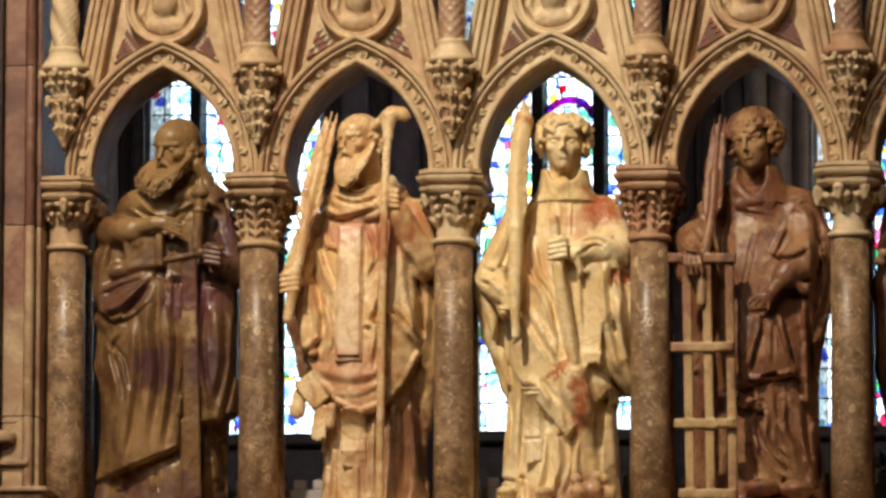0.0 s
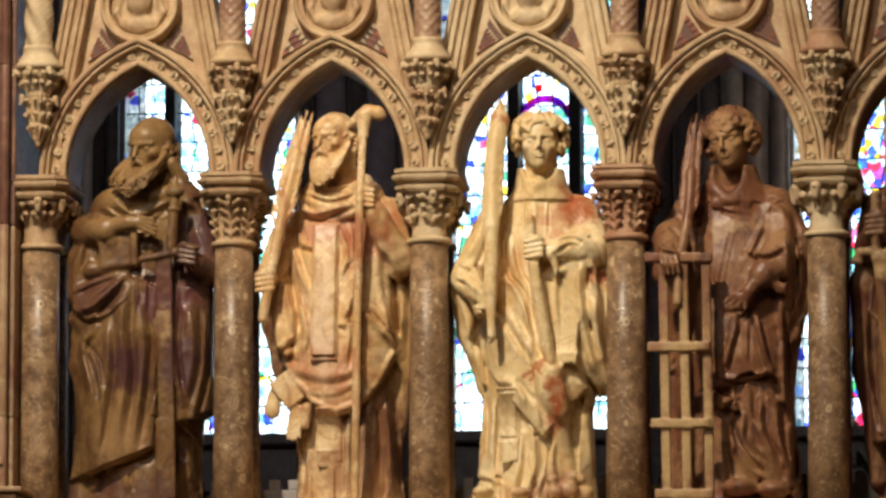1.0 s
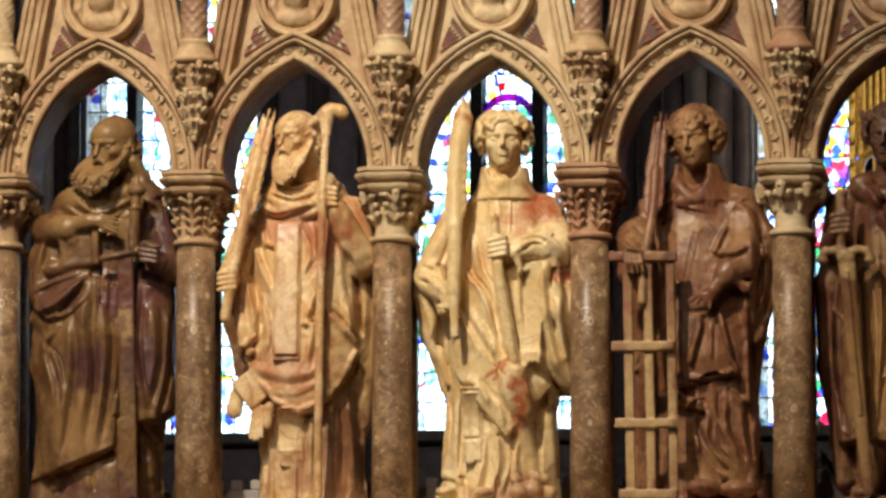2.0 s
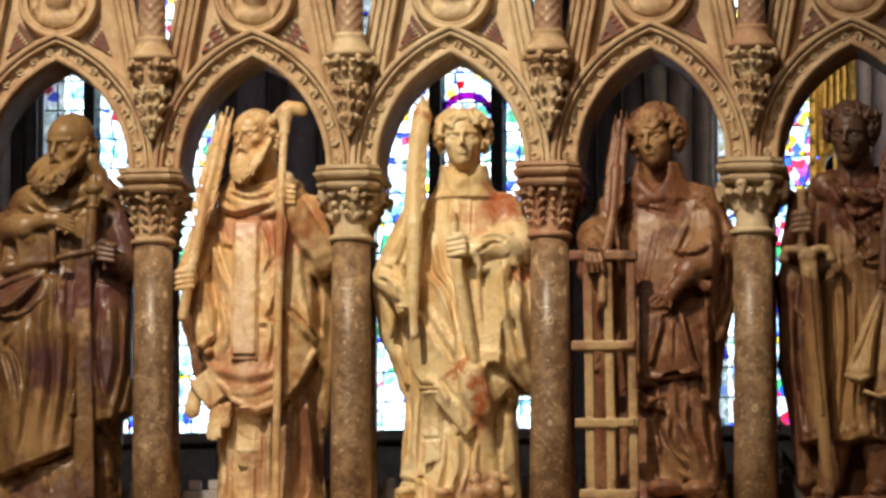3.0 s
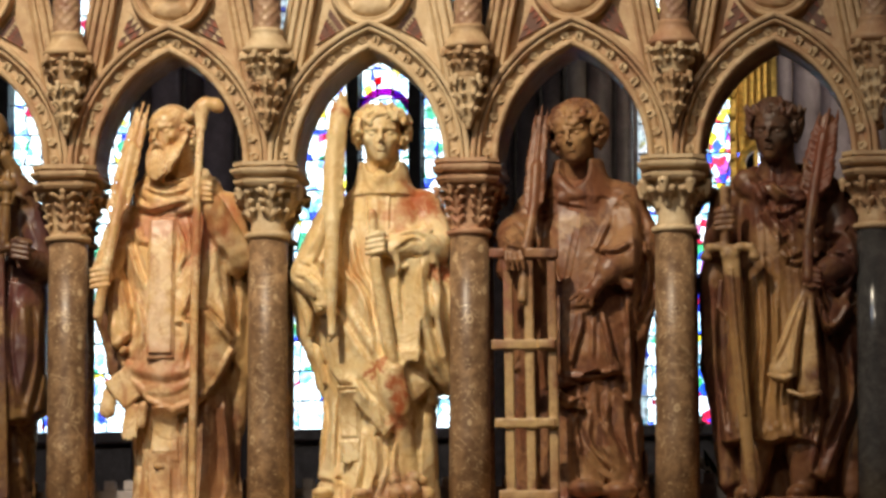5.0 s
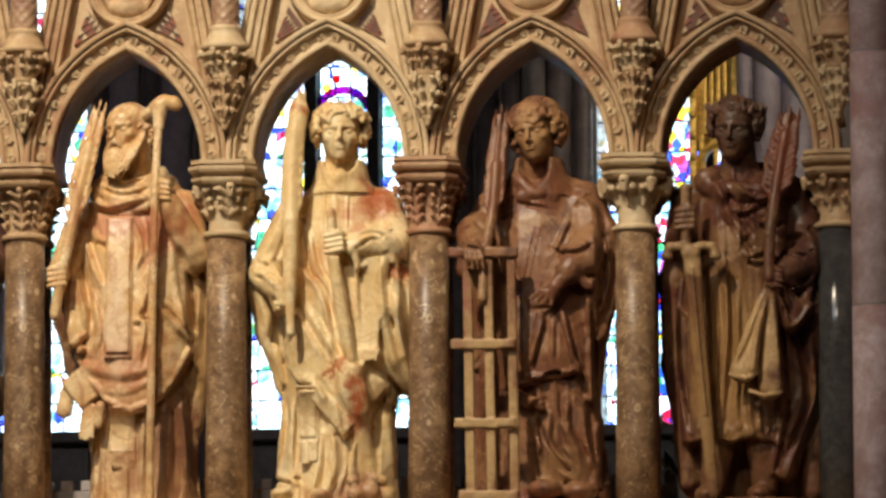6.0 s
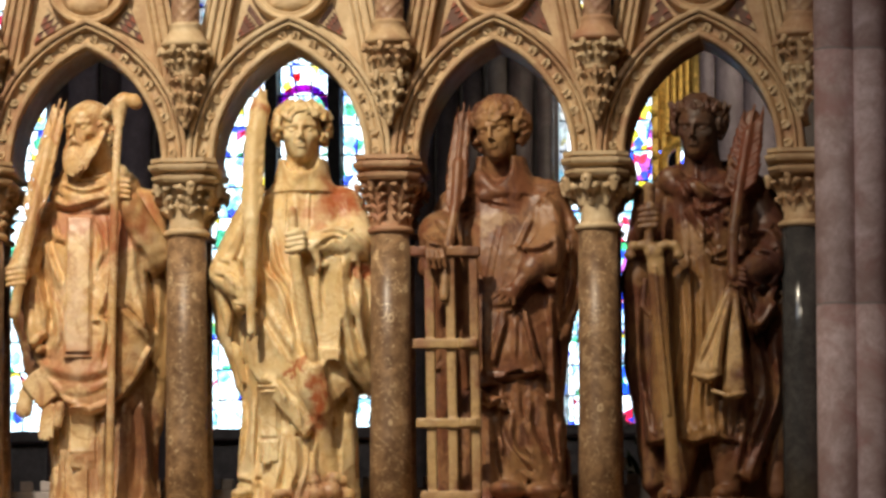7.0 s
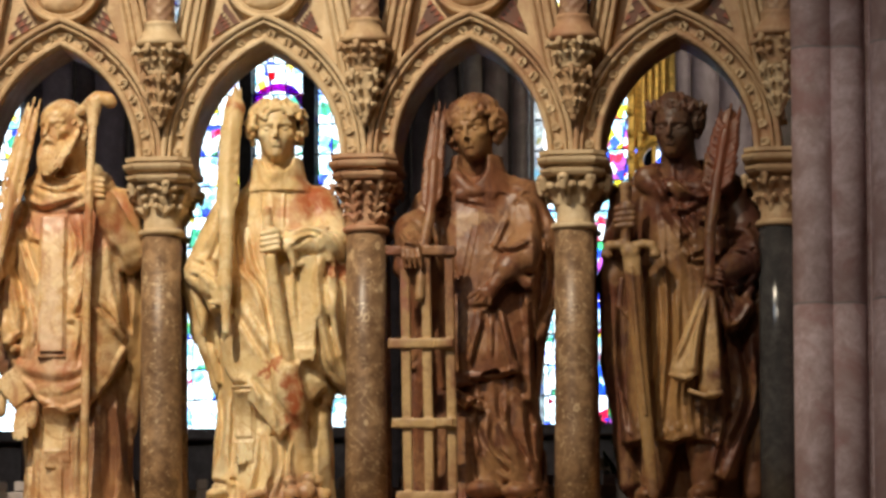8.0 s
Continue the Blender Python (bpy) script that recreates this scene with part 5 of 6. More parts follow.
    f.relief((
        ([(0.191, 0.622), (0.191, 0.489), (0.212, 0.366)], 0.0120, 0.0090),
        ([(0.082, 0.681), (0.077, 0.586), (0.085, 0.491)], 0.0080, 0.0070),
        ([(-0.187, 0.686), (-0.145, 0.662), (-0.126, 0.614)], 0.0100, 0.0080),
        ([(-0.201, 0.649), (-0.164, 0.629), (-0.126, 0.590)], 0.0090, 0.0080),
        ([(-0.159, 0.572), (-0.130, 0.543), (-0.102, 0.552)], 0.0080, 0.0060),
        ([(-0.140, 0.326), (-0.140, 0.231), (-0.158, 0.118)], 0.0140, 0.0110),
        ([(-0.102, 0.325), (-0.106, 0.231), (-0.111, 0.098)], 0.0120, 0.0090),
        ([(0.002, 0.223), (0.019, 0.133), (-0.012, 0.039)], 0.0150, 0.0120),))
    f.relief((
        ([(0.045, 0.199), (0.040, 0.114), (0.021, 0.039)], 0.0100, 0.0090),
        ([(0.070, 0.198), (0.064, 0.132), (0.073, 0.056)], 0.0100, 0.0090),
        ([(0.153, 0.272), (0.161, 0.206), (0.168, 0.111)], 0.0140, 0.0110),
        ([(-0.021, 0.210), (-0.026, 0.125), (-0.050, 0.040)], 0.0120, 0.0100),
        ([(-0.168, 0.109), (-0.121, 0.094), (-0.078, 0.069)], 0.0100, 0.0070),))
    f.soften(1, 0.10, 0.62)
    # strips and tassels on the skirt
    f.band(-0.058, 0.030, 0.185, 0.335, 0.007)
    f.band(-0.058, 0.022, 0.20, 0.32, 0.009)
    f.fringe(-0.058, 0.028, 0.180, 0.045, 0.006)
    f.chain([(-0.03, -0.11, 0.34), (0.05, -0.13, 0.37)], 0.006, 0.006, 0.008)
    f.ridge([(0.045, 0.39), (0.055, 0.32), (0.085, 0.26), (0.09, 0.18), (0.10, 0.11)], 0.019, 0.014, 0.009)
    for c, r in (((0.105, -0.10, 0.050), 0.034), ((0.145, -0.07, 0.045), 0.030), ((0.075, -0.12, 0.045), 0.026), ((0.115, -0.09, 0.088), 0.022), ((0.065, -0.11, 0.080), 0.018), ((0.14, -0.085, 0.082), 0.016)):
        f.ell(c, (r, r * 0.9, r * 0.85), 0.006, 30 * r)
    f.ell((-0.125, -0.125, 0.045), (0.030, 0.05, 0.018), 0.012)
    f.ell((-0.02, -0.13, 0.040), (0.028, 0.045, 0.018), 0.012)
    # palm
    f.palm([(-0.096, -0.170, 0.475), (-0.100, -0.168, 0.60), (-0.098, -0.150, 0.76), (-0.098, -0.12, 0.95), (-0.080, -0.10, 1.145)], 0.028, 10, 6)
    f.chain([(-0.100, -0.168, 0.60), (-0.098, -0.15, 0.78), (-0.100, -0.12, 0.93), (-0.092, -0.11, 1.02), (-0.081, -0.10, 1.085)], 0.018, 0.027, 0.008, 1.3)
    f.cap((-0.081, -0.10, 1.085), (-0.080, -0.10, 1.14), 0.024, 0.006, 0.006, 1.3)
    # standing collar, head and curls
    f.cap((0.024, -0.01, 0.90), (0.026, -0.03, 0.99), 0.046, None, 0.015)
    f.crown.cap((0.024, -0.01, 0.91), (0.026, -0.03, 0.99), 0.046, None, 0.015)
    f.loft([(0.865, 0.024, 0.100, -0.005, 0.085), (0.90, 0.024, 0.078, -0.010, 0.075), (0.945, 0.024, 0.068, -0.014, 0.072), (0.958, 0.024, 0.066, -0.014, 0.070)], (), 0.010)
    f.ell((0.024, -0.075, 0.955), (0.046, 0.05, 0.040), 0.006, cut=True)
    f.ell((0.024, -0.020, 0.975), (0.056, 0.056, 0.040), 0.004, cut=True)
    f.ridge([(0.024, 0.92), (0.010, 0.88)], 0.010, 0.006, 0.006)
    f.ridge([(0.026, 0.92), (0.040, 0.88)], 0.010, 0.006, 0.006)
    axes = f.crown.head((0.024, -0.052, 1.028), 0.083, 1, 5, 2)
    f.crown.curls((0.024, -0.043, 1.045), (0.071, 0.078, 0.066), axes, 210, 12, -0.5, 0.80, 0.0190, 0.34)
    f.crown.ell((0.022, -0.045, 1.085), (0.050, 0.055, 0.032), 0.006)
    stains = [((0.135, -0.05, 0.845), (0.075, 0.2, 0.075), RUST, 0.85), ((0.06, -0.1, 0.80), (0.05, 0.2, 0.04), (0.50, 0.20, 0.09), 0.6), ((0.185, -0.1, 0.63), (0.03, 0.15, 0.022), RUST, 0.8), ((0.075, -0.13, 0.30), (0.032, 0.1, 0.10), RUST, 0.9),
              ((0.02, -0.13, 0.385), (0.035, 0.1, 0.016), RUST, 0.8), ((0.10, -0.1, 0.06), (0.07, 0.12, 0.06), (0.30, 0.13, 0.075), 0.7), ((0.0, -0.1, 0.03), (0.08, 0.15, 0.03), (0.34, 0.15, 0.09), 0.6), ((-0.19, 0.03, 0.5), (0.05, 0.05, 0.25), OCHRE, 0.7),
              ((-0.04, -0.12, 0.66), (0.035, 0.1, 0.07), (0.52, 0.27, 0.10), 0.6), ((-0.085, -0.1, 1.10), (0.03, 0.05, 0.035), RUST, 0.7), ((0.12, -0.1, 0.30), (0.035, 0.1, 0.06), OCHRE, 0.6)]
    f.done(x, "cream alabaster deacon with rust stains holding a palm", alabaster("pale_cream_alabaster", (0.84, 0.70, 0.44), (0.73, 0.54, 0.27), (0.54, 0.33, 0.13), stains, 5.5, 0.55))


def griddle_saint(x):
    """A young deacon leaning on an upright gridiron, a palm in the crook of his arm."""
    f = Figure((-0.275, -0.235, -0.072), (0.275, 0.19, 1.165), 0.0034)
    f.crown = Clay((-0.125, -0.17, 0.87), (0.155, 0.075, 1.17), 0.0019)
    f.loft([(0.0, 0.0, 0.18, 0.03, 0.09), (0.3, -0.005, 0.172, 0.03, 0.09), (0.5, 0.008, 0.185, 0.02, 0.09), (0.62, 0.005, 0.20, 0.01, 0.095), (0.74, 0.0, 0.195, 0.01, 0.095), (0.83, 0.003, 0.155, 0.005, 0.085), (0.90, 0.004, 0.10, 0.0, 0.07)], [(0.06, 0.1, 0.005, 0.0)])
    f.loft([(0.0, 0.03, 0.165, 0.01, 0.11), (0.1, 0.03, 0.155, 0.01, 0.105), (0.3, 0.03, 0.14, 0.005, 0.10), (0.5, 0.02, 0.14, 0.0, 0.10)], [(0.05, -0.35, 0.005, 0.0), (0.027, -0.5, 0.002, 1.0)])
    f.loft([(0.32, 0.03, 0.125, -0.02, 0.10), (0.42, 0.025, 0.14, -0.02, 0.11), (0.55, 0.02, 0.14, -0.015, 0.105), (0.68, 0.015, 0.15, -0.01, 0.105), (0.78, 0.012, 0.145, 0.0, 0.10), (0.85, 0.008, 0.115, 0.0, 0.085), (0.91, 0.004, 0.06, 0.0, 0.06)],
           [(0.08, 0.2, 0.0025, 1.0)], 0.005, hem=lambda u: 0.345 + 0.16 * (u + 0.02) + 0.012 * np.sin(30 * u))
    f.ridge([(-0.06, 0.335), (-0.01, 0.345), (0.05, 0.36), (0.10, 0.365)], 0.008, None, 0.008)
    f.chain([(-0.04, -0.11, 0.30), (-0.01, -0.12, 0.285), (0.02, -0.11, 0.27)], 0.018, 0.008, 0.012)
    f.chain([(0.02, -0.125, 0.53), (0.005, -0.13, 0.46), (-0.005, -0.125, 0.40)], 0.009, 0.011, 0.006)
    f.chain([(0.075, -0.12, 0.53), (0.10, -0.125, 0.44), (0.115, -0.115, 0.37)], 0.008, 0.010, 0.006)
    f.ell((0.04, -0.12, 0.535), (0.055, 0.014, 0.010), 0.010, cut=True)
    # wide sleeves
    f.chain([(0.125, 0.0, 0.84), (0.175, 0.0, 0.74), (0.185, -0.02, 0.60), (0.165, -0.02, 0.48)], 0.058, 0.030, 0.025)
    f.chain([(0.13, -0.07, 0.70), (0.155, -0.07, 0.58), (0.15, -0.05, 0.46)], 0.030, 0.012, 0.015)
    f.chain([(0.128, -0.06, 0.46), (0.135, -0.06, 0.36), (0.142, -0.06, 0.30)], 0.012, 0.013, 0.010)
    f.cap((0.12, -0.02, 0.82), (0.145, -0.08, 0.71), 0.050, 0.042, 0.02)
    f.sleeve((0.150, -0.080, 0.71), (0.095, -0.130, 0.635), 0.050, 0.036, 4)
    f.chain([(0.08, -0.135, 0.665), (0.11, -0.14, 0.625), (0.14, -0.12, 0.60)], 0.010, 0.012, 0.010)
    f.cap((0.09, -0.13, 0.63), (0.06, -0.15, 0.59), 0.024, 0.020, 0.008)
    f.ell((0.048, -0.15, 0.575), (0.025, 0.016, 0.022), 0.006, 35)
    for i in range(4):
        f.cap((0.055 - 0.010 * i, -0.158, 0.580), (0.050 - 0.018 * i, -0.155, 0.540 + 0.006 * i), 0.0068, 0.005, 0.003)
    f.chain([(-0.12, 0.0, 0.83), (-0.17, -0.01, 0.74), (-0.185, -0.02, 0.66)], 0.046, 0.036, 0.02)
    f.sleeve((-0.160, -0.04, 0.755), (-0.158, -0.125, 0.695), 0.056, 0.038, 4)
    f.cap((-0.165, -0.15, 0.712), (-0.156, -0.195, 0.690), 0.026, 0.022, 0.008)
    f.ell((-0.153, -0.203, 0.682), (0.030, 0.018, 0.022), 0.006)
    for i in range(4):
        f.chain([(-0.174 + 0.013 * i, -0.214, 0.682), (-0.172 + 0.014 * i, -0.219, 0.660), (-0.168 + 0.014 * i, -0.212, 0.634)], 0.0070, 0.0055, 0.002)
    f.relief((
        ([(0.019, 0.778), (-0.001, 0.679), (-0.021, 0.581)], 0.0040, 0.0016),
        ([(0.004, 0.783), (-0.016, 0.685), (-0.034, 0.591)], 0.0040, 0.0016),
        ([(0.097, 0.786), (0.068, 0.717), (0.058, 0.693)], 0.0080, 0.0060),
        ([(0.058, 0.703), (0.112, 0.692), (0.161, 0.716)], 0.0100, 0.0090),
        ([(0.156, 0.785), (0.166, 0.646), (0.141, 0.479)], 0.0180, 0.0110),
        ([(0.191, 0.725), (0.195, 0.606), (0.160, 0.488)], 0.0130, 0.0090),
        ([(0.112, 0.845), (0.151, 0.815), (0.181, 0.745)], 0.0140, 0.0070),
        ([(-0.124, 0.820), (-0.095, 0.800), (-0.050, 0.809)], 0.0080, 0.0060),))
    f.relief((
        ([(-0.173, 0.772), (-0.134, 0.731), (-0.119, 0.701)], 0.0110, 0.0080),
        ([(-0.193, 0.733), (-0.164, 0.702), (-0.129, 0.692)], 0.0080, 0.0070),
        ([(-0.090, 0.750), (-0.075, 0.681), (-0.046, 0.591)], 0.0110, 0.0080),
        ([(0.141, 0.587), (0.148, 0.469), (0.150, 0.281)], 0.0090, 0.0080),
        ([(0.032, 0.520), (0.005, 0.432), (-0.007, 0.378)], 0.0080, 0.0080),
        ([(0.080, 0.519), (0.109, 0.380)], 0.0080, 0.0080),
        ([(0.052, 0.510), (0.052, 0.391)], 0.0080, 0.0050),
        ([(-0.025, 0.353), (0.042, 0.352), (0.121, 0.375)], 0.0080, 0.0070),))
    f.relief((
        ([(-0.022, 0.274), (0.012, 0.293), (0.027, 0.273)], 0.0090, 0.0070),
        ([(-0.019, 0.264), (0.010, 0.175), (0.071, 0.094), (0.154, 0.058)], 0.0140, 0.0120),
        ([(0.037, 0.253), (0.043, 0.169), (0.110, 0.093)], 0.0120, 0.0110),
        ([(-0.003, 0.224), (-0.008, 0.155), (0.002, 0.076)], 0.0090, 0.0080),
        ([(0.086, 0.302), (0.091, 0.203), (0.140, 0.113)], 0.0110, 0.0100),
        ([(0.125, 0.301), (0.135, 0.192), (0.159, 0.092)], 0.0120, 0.0100),
        ([(0.056, 0.322), (0.061, 0.253), (0.091, 0.193)], 0.0090, 0.0070),
        ([(0.165, 0.251), (0.164, 0.152), (0.169, 0.063)], 0.0110, 0.0080),))
    f.relief((
        ([(-0.055, 0.898), (-0.026, 0.838), (0.043, 0.817)], 0.0090, 0.0060),))
    # palm held upright
    f.palm([(-0.132, -0.20, 0.555), (-0.125, -0.185, 0.66), (-0.108, -0.15, 0.78), (-0.100, -0.10, 0.95), (-0.088, -0.06, 1.10)], 0.027, 13, 3)
    f.chain([(-0.132, -0.20, 0.555), (-0.122, -0.18, 0.70), (-0.104, -0.14, 0.82), (-0.10, -0.11, 0.93)], 0.012, 0.013, 0.005)
    # gridiron
    for u in (-0.172, -0.116, -0.054):
        f.block((u + 0.004, -0.185, 0.345), (0.0125, 0.011, 0.335), 0.003, 0.003, 0.8)
    for z, a, b in ((0.680, -0.222, -0.035), (0.432, -0.216, -0.040), (0.220, -0.207, -0.034), (0.026, -0.195, -0.034)):
        f.block(((a + b) / 2, -0.195, z), ((b - a) / 2, 0.012, 0.0135), 0.003, 0.003, -1.0)
    f.block((-0.066, -0.205, 0.432), (0.024, 0.012, 0.012), 0.003, 0.003)
    f.block((-0.066, -0.205, 0.220), (0.024, 0.012, 0.012), 0.003, 0.003)
    # collar, bow, tilted head
    f.cap((0.006, -0.01, 0.89), (0.004, -0.035, 0.98), 0.045, None, 0.015)
    f.crown.cap((0.006, -0.01, 0.91), (0.004, -0.035, 0.98), 0.045, None, 0.015)
    f.loft([(0.85, 0.006, 0.115, -0.005, 0.090), (0.89, 0.006, 0.090, -0.010, 0.082), (0.935, 0.006, 0.072, -0.014, 0.074), (0.955, 0.006, 0.068, -0.014, 0.072)], (), 0.012)
    f.ell((-0.004, -0.090, 0.935), (0.046, 0.05, 0.062), 0.006, cut=True)
    f.ell((0.006, -0.020, 0.975), (0.058, 0.058, 0.042), 0.004, cut=True)
    f.ridge([(-0.05, 0.90), (-0.01, 0.855), (0.02, 0.85)], 0.012, 0.008, 0.008)
    for u in (-0.03, 0.045):
        f.ell((u, f.front(u, 0.845), 0.845), (0.022, 0.010, 0.018), 0.006)
    axes = f.crown.head((0.0, -0.060, 1.022), 0.083, 8, -12, 8)
    f.crown.curls((0.006, -0.045, 1.036), (0.072, 0.080, 0.074), axes, 300, 21, -0.65, 1.0, 0.0190, 0.34)
    f.ell((0.03, -0.12, 0.05), (0.05, 0.06, 0.026), 0.012)
    f.ell((0.12, -0.10, 0.045), (0.05, 0.06, 0.026), 0.012)
    stains = [((-0.13, -0.20, 0.25), (0.12, 0.045, 0.35), (0.50, 0.34, 0.16), 0.8), ((-0.19, -0.19, 0.56), (0.02, 0.05, 0.16), (0.32, 0.13, 0.09), 0.6), ((0.0, -0.12, 0.77), (0.045, 0.1, 0.035), (0.42, 0.26, 0.14), 0.7), ((-0.14, -0.1, 0.74), (0.05, 0.1, 0.05), (0.36, 0.21, 0.10), 0.6),
              ((0.13, -0.1, 0.74), (0.05, 0.1, 0.05), (0.36, 0.20, 0.10), 0.6), ((0.0, -0.10, 1.02), (0.08, 0.08, 0.09), (0.40, 0.23, 0.10), 0.8), ((0.08, -0.1, 0.10), (0.10, 0.1, 0.06), (0.32, 0.18, 0.08), 0.6), ((0.0, 0.0, 0.02), (0.2, 0.2, 0.03), (0.22, 0.06, 0.04), 0.6)]
    f.done(x, "reddish brown alabaster figure of a deacon with a pale gridiron", alabaster("red_brown_alabaster", (0.30, 0.155, 0.075), (0.20, 0.080, 0.040), (0.085, 0.030, 0.018), stains, 6.0, 0.7, 0.40))


def soldier(x):
    """A wreathed young man in a short tunic and cloak, with a sheathed sword and a palm."""
    f = Figure((-0.275, -0.235, -0.072), (0.275, 0.19, 1.165), 0.0034)
    f.crown = Clay((-0.125, -0.17, 0.87), (0.155, 0.075, 1.17), 0.0019)
    f.spread = 1.35
    for u, v in ((-0.065, -0.08), (0.055, 0.06)):
        f.chain([(u, 0.0, 0.30), (u, -0.02, 0.16), (v, -0.01, 0.05)], 0.050, 0.034, 0.015)
        f.ell((v - 0.01, -0.06, 0.035), (0.036, 0.075, 0.026), 0.012)
    f.loft([(0.03, 0.03, 0.175, 0.07, 0.04), (0.3, 0.015, 0.185, 0.06, 0.05), (0.55, 0.015, 0.20, 0.04, 0.06), (0.70, 0.015, 0.195, 0.03, 0.07), (0.80, 0.012, 0.17, 0.02, 0.07), (0.88, 0.008, 0.125, 0.01, 0.07)], [(0.06, 0.1, 0.005, 0.0)])
    f.loft([(0.16, -0.01, 0.150, 0.0, 0.105), (0.30, -0.01, 0.145, 0.0, 0.105), (0.48, -0.005, 0.130, 0.0, 0.10), (0.60, 0.0, 0.125, 0.0, 0.095), (0.72, 0.005, 0.14, 0.0, 0.10), (0.80, 0.008, 0.145, 0.0, 0.095), (0.87, 0.005, 0.105, 0.0, 0.08), (0.93, 0.0, 0.05, -0.005, 0.055)],
           [(0.052, 0.05, 0.005, 0.0), (0.03, -0.1, 0.0016, 0.6)], 0.008, hem=lambda u: 0.180 + 0.03 * np.abs(u) + 0.006 * np.sin(60 * u))
    for i in range(14):
        u = -0.13 + i * 0.018
        f.ell((u, f.front(u, 0.205) + 0.002, 0.205 + 0.01 * math.sin(2.0 * i)), (0.010, 0.008, 0.014), 0.004)
    # cloak about the shoulders, sash across the chest
    f.cowl((0.01, -0.005, 0.888), 0.112, 0.080, 0.022, 0.040, 0.0, 0.016)
    f.ell((-0.085, -0.060, 0.885), (0.036, 0.022, 0.034), 0.016)
    f.chain([(0.14, 0.0, 0.84), (0.195, 0.01, 0.72), (0.205, 0.01, 0.55), (0.185, 0.02, 0.40), (0.175, 0.02, 0.25), (0.19, 0.02, 0.05)], 0.052, 0.030, 0.025)
    f.chain([(0.10, -0.02, 0.40), (0.13, -0.02, 0.25), (0.12, -0.03, 0.10)], 0.040, 0.030, 0.02)
    f.chain([(-0.15, 0.02, 0.80), (-0.185, 0.03, 0.62), (-0.185, 0.05, 0.40), (-0.155, 0.05, 0.20), (-0.15, 0.05, 0.08)], 0.040, 0.026, 0.02)
    # arms
    f.cap((-0.14, -0.01, 0.83), (-0.165, -0.03, 0.72), 0.050, 0.042, 0.02)
    f.sleeve((-0.165, -0.035, 0.72), (-0.145, -0.13, 0.755), 0.038, 0.026, 3)
    f.hand((-0.140, -0.150, 0.765), 0.002, 0.025, -1)
    f.cap((0.15, -0.01, 0.82), (0.195, -0.04, 0.68), 0.052, 0.046, 0.02)
    f.sleeve((0.19, -0.06, 0.675), (0.115, -0.125, 0.62), 0.046, 0.028, 4)
    f.chain([(0.13, -0.11, 0.61), (0.15, -0.10, 0.53), (0.135, -0.10, 0.49), (0.17, -0.09, 0.54), (0.19, -0.07, 0.60)], 0.014, 0.012, 0.012)
    f.ell((0.155, -0.13, 0.575), (0.026, 0.03, 0.022), 0.012, cut=True)
    f.hand((0.095, -0.145, 0.605), 0.004, 0.022, 1)
    f.relief(panels=(
        ([(-0.049, 0.790), (-0.022, 0.810), (0.031, 0.731), (-0.000, 0.708)], 0.007, 0.006),
        ([(0.081, 0.594), (0.122, 0.551), (0.148, 0.466), (0.226, 0.591), (0.231, 0.444), (0.193, 0.277), (0.119, 0.069), (0.078, 0.090), (0.120, 0.278)], 0.008, 0.008),))
    f.relief((
        ([(-0.066, 0.869), (-0.023, 0.784), (0.029, 0.710)], 0.0140, 0.0110),
        ([(-0.062, 0.869), (0.004, 0.792), (0.082, 0.835)], 0.0100, 0.0090),
        ([(-0.032, 0.884), (0.051, 0.825), (0.129, 0.853)], 0.0090, 0.0080),
        ([(0.019, 0.794), (0.071, 0.761), (0.123, 0.781)], 0.0100, 0.0080),
        ([(-0.002, 0.689), (0.050, 0.657), (0.102, 0.677)], 0.0100, 0.0080),
        ([(-0.023, 0.742), (0.029, 0.678), (0.081, 0.698)], 0.0100, 0.0080),
        ([(-0.075, 0.649), (-0.061, 0.449), (-0.093, 0.240)], 0.0130, 0.0110),
        ([(-0.039, 0.659), (-0.035, 0.491), (-0.052, 0.240)], 0.0140, 0.0110),))
    f.relief((
        ([(-0.013, 0.595), (-0.006, 0.448), (-0.015, 0.208)], 0.0120, 0.0100),
        ([(0.023, 0.511), (0.025, 0.364), (0.026, 0.196)], 0.0120, 0.0090),
        ([(0.053, 0.290), (0.049, 0.238), (0.057, 0.185)], 0.0090, 0.0070),
        ([(0.113, 0.740), (0.186, 0.728), (0.221, 0.612)], 0.0150, 0.0090),
        ([(0.133, 0.687), (0.196, 0.665), (0.226, 0.570)], 0.0110, 0.0080),
        ([(0.112, 0.561), (0.142, 0.475), (0.211, 0.570)], 0.0090, 0.0090),
        ([(0.122, 0.593), (0.174, 0.592), (0.216, 0.633)], 0.0090, 0.0070),
        ([(0.184, 0.455), (0.196, 0.287), (0.130, 0.089)], 0.0140, 0.0110),))
    f.relief((
        ([(0.142, 0.456), (0.162, 0.288), (0.099, 0.122)], 0.0130, 0.0100),
        ([(0.110, 0.279), (0.099, 0.174), (0.078, 0.090)], 0.0120, 0.0090),
        ([(-0.180, 0.599), (-0.176, 0.389), (-0.141, 0.158)], 0.0130, 0.0090),))
    # sword with curled guard
    f.chain([(-0.137, -0.160, 0.84), (-0.139, -0.160, 0.70)], 0.015, 0.013, 0.004)
    f.ell((-0.137, -0.160, 0.850), (0.018, 0.016, 0.012), 0.004)
    f.chain([(-0.055, -0.165, 0.665), (-0.068, -0.165, 0.690), (-0.095, -0.165, 0.693), (-0.125, -0.165, 0.685), (-0.155, -0.165, 0.693), (-0.182, -0.165, 0.690), (-0.194, -0.165, 0.665)], 0.012, 0.012, 0.005)
    for u in (-0.065, -0.184):
        f.ell((u, -0.165, 0.664), (0.011, 0.013, 0.010), 0.003)
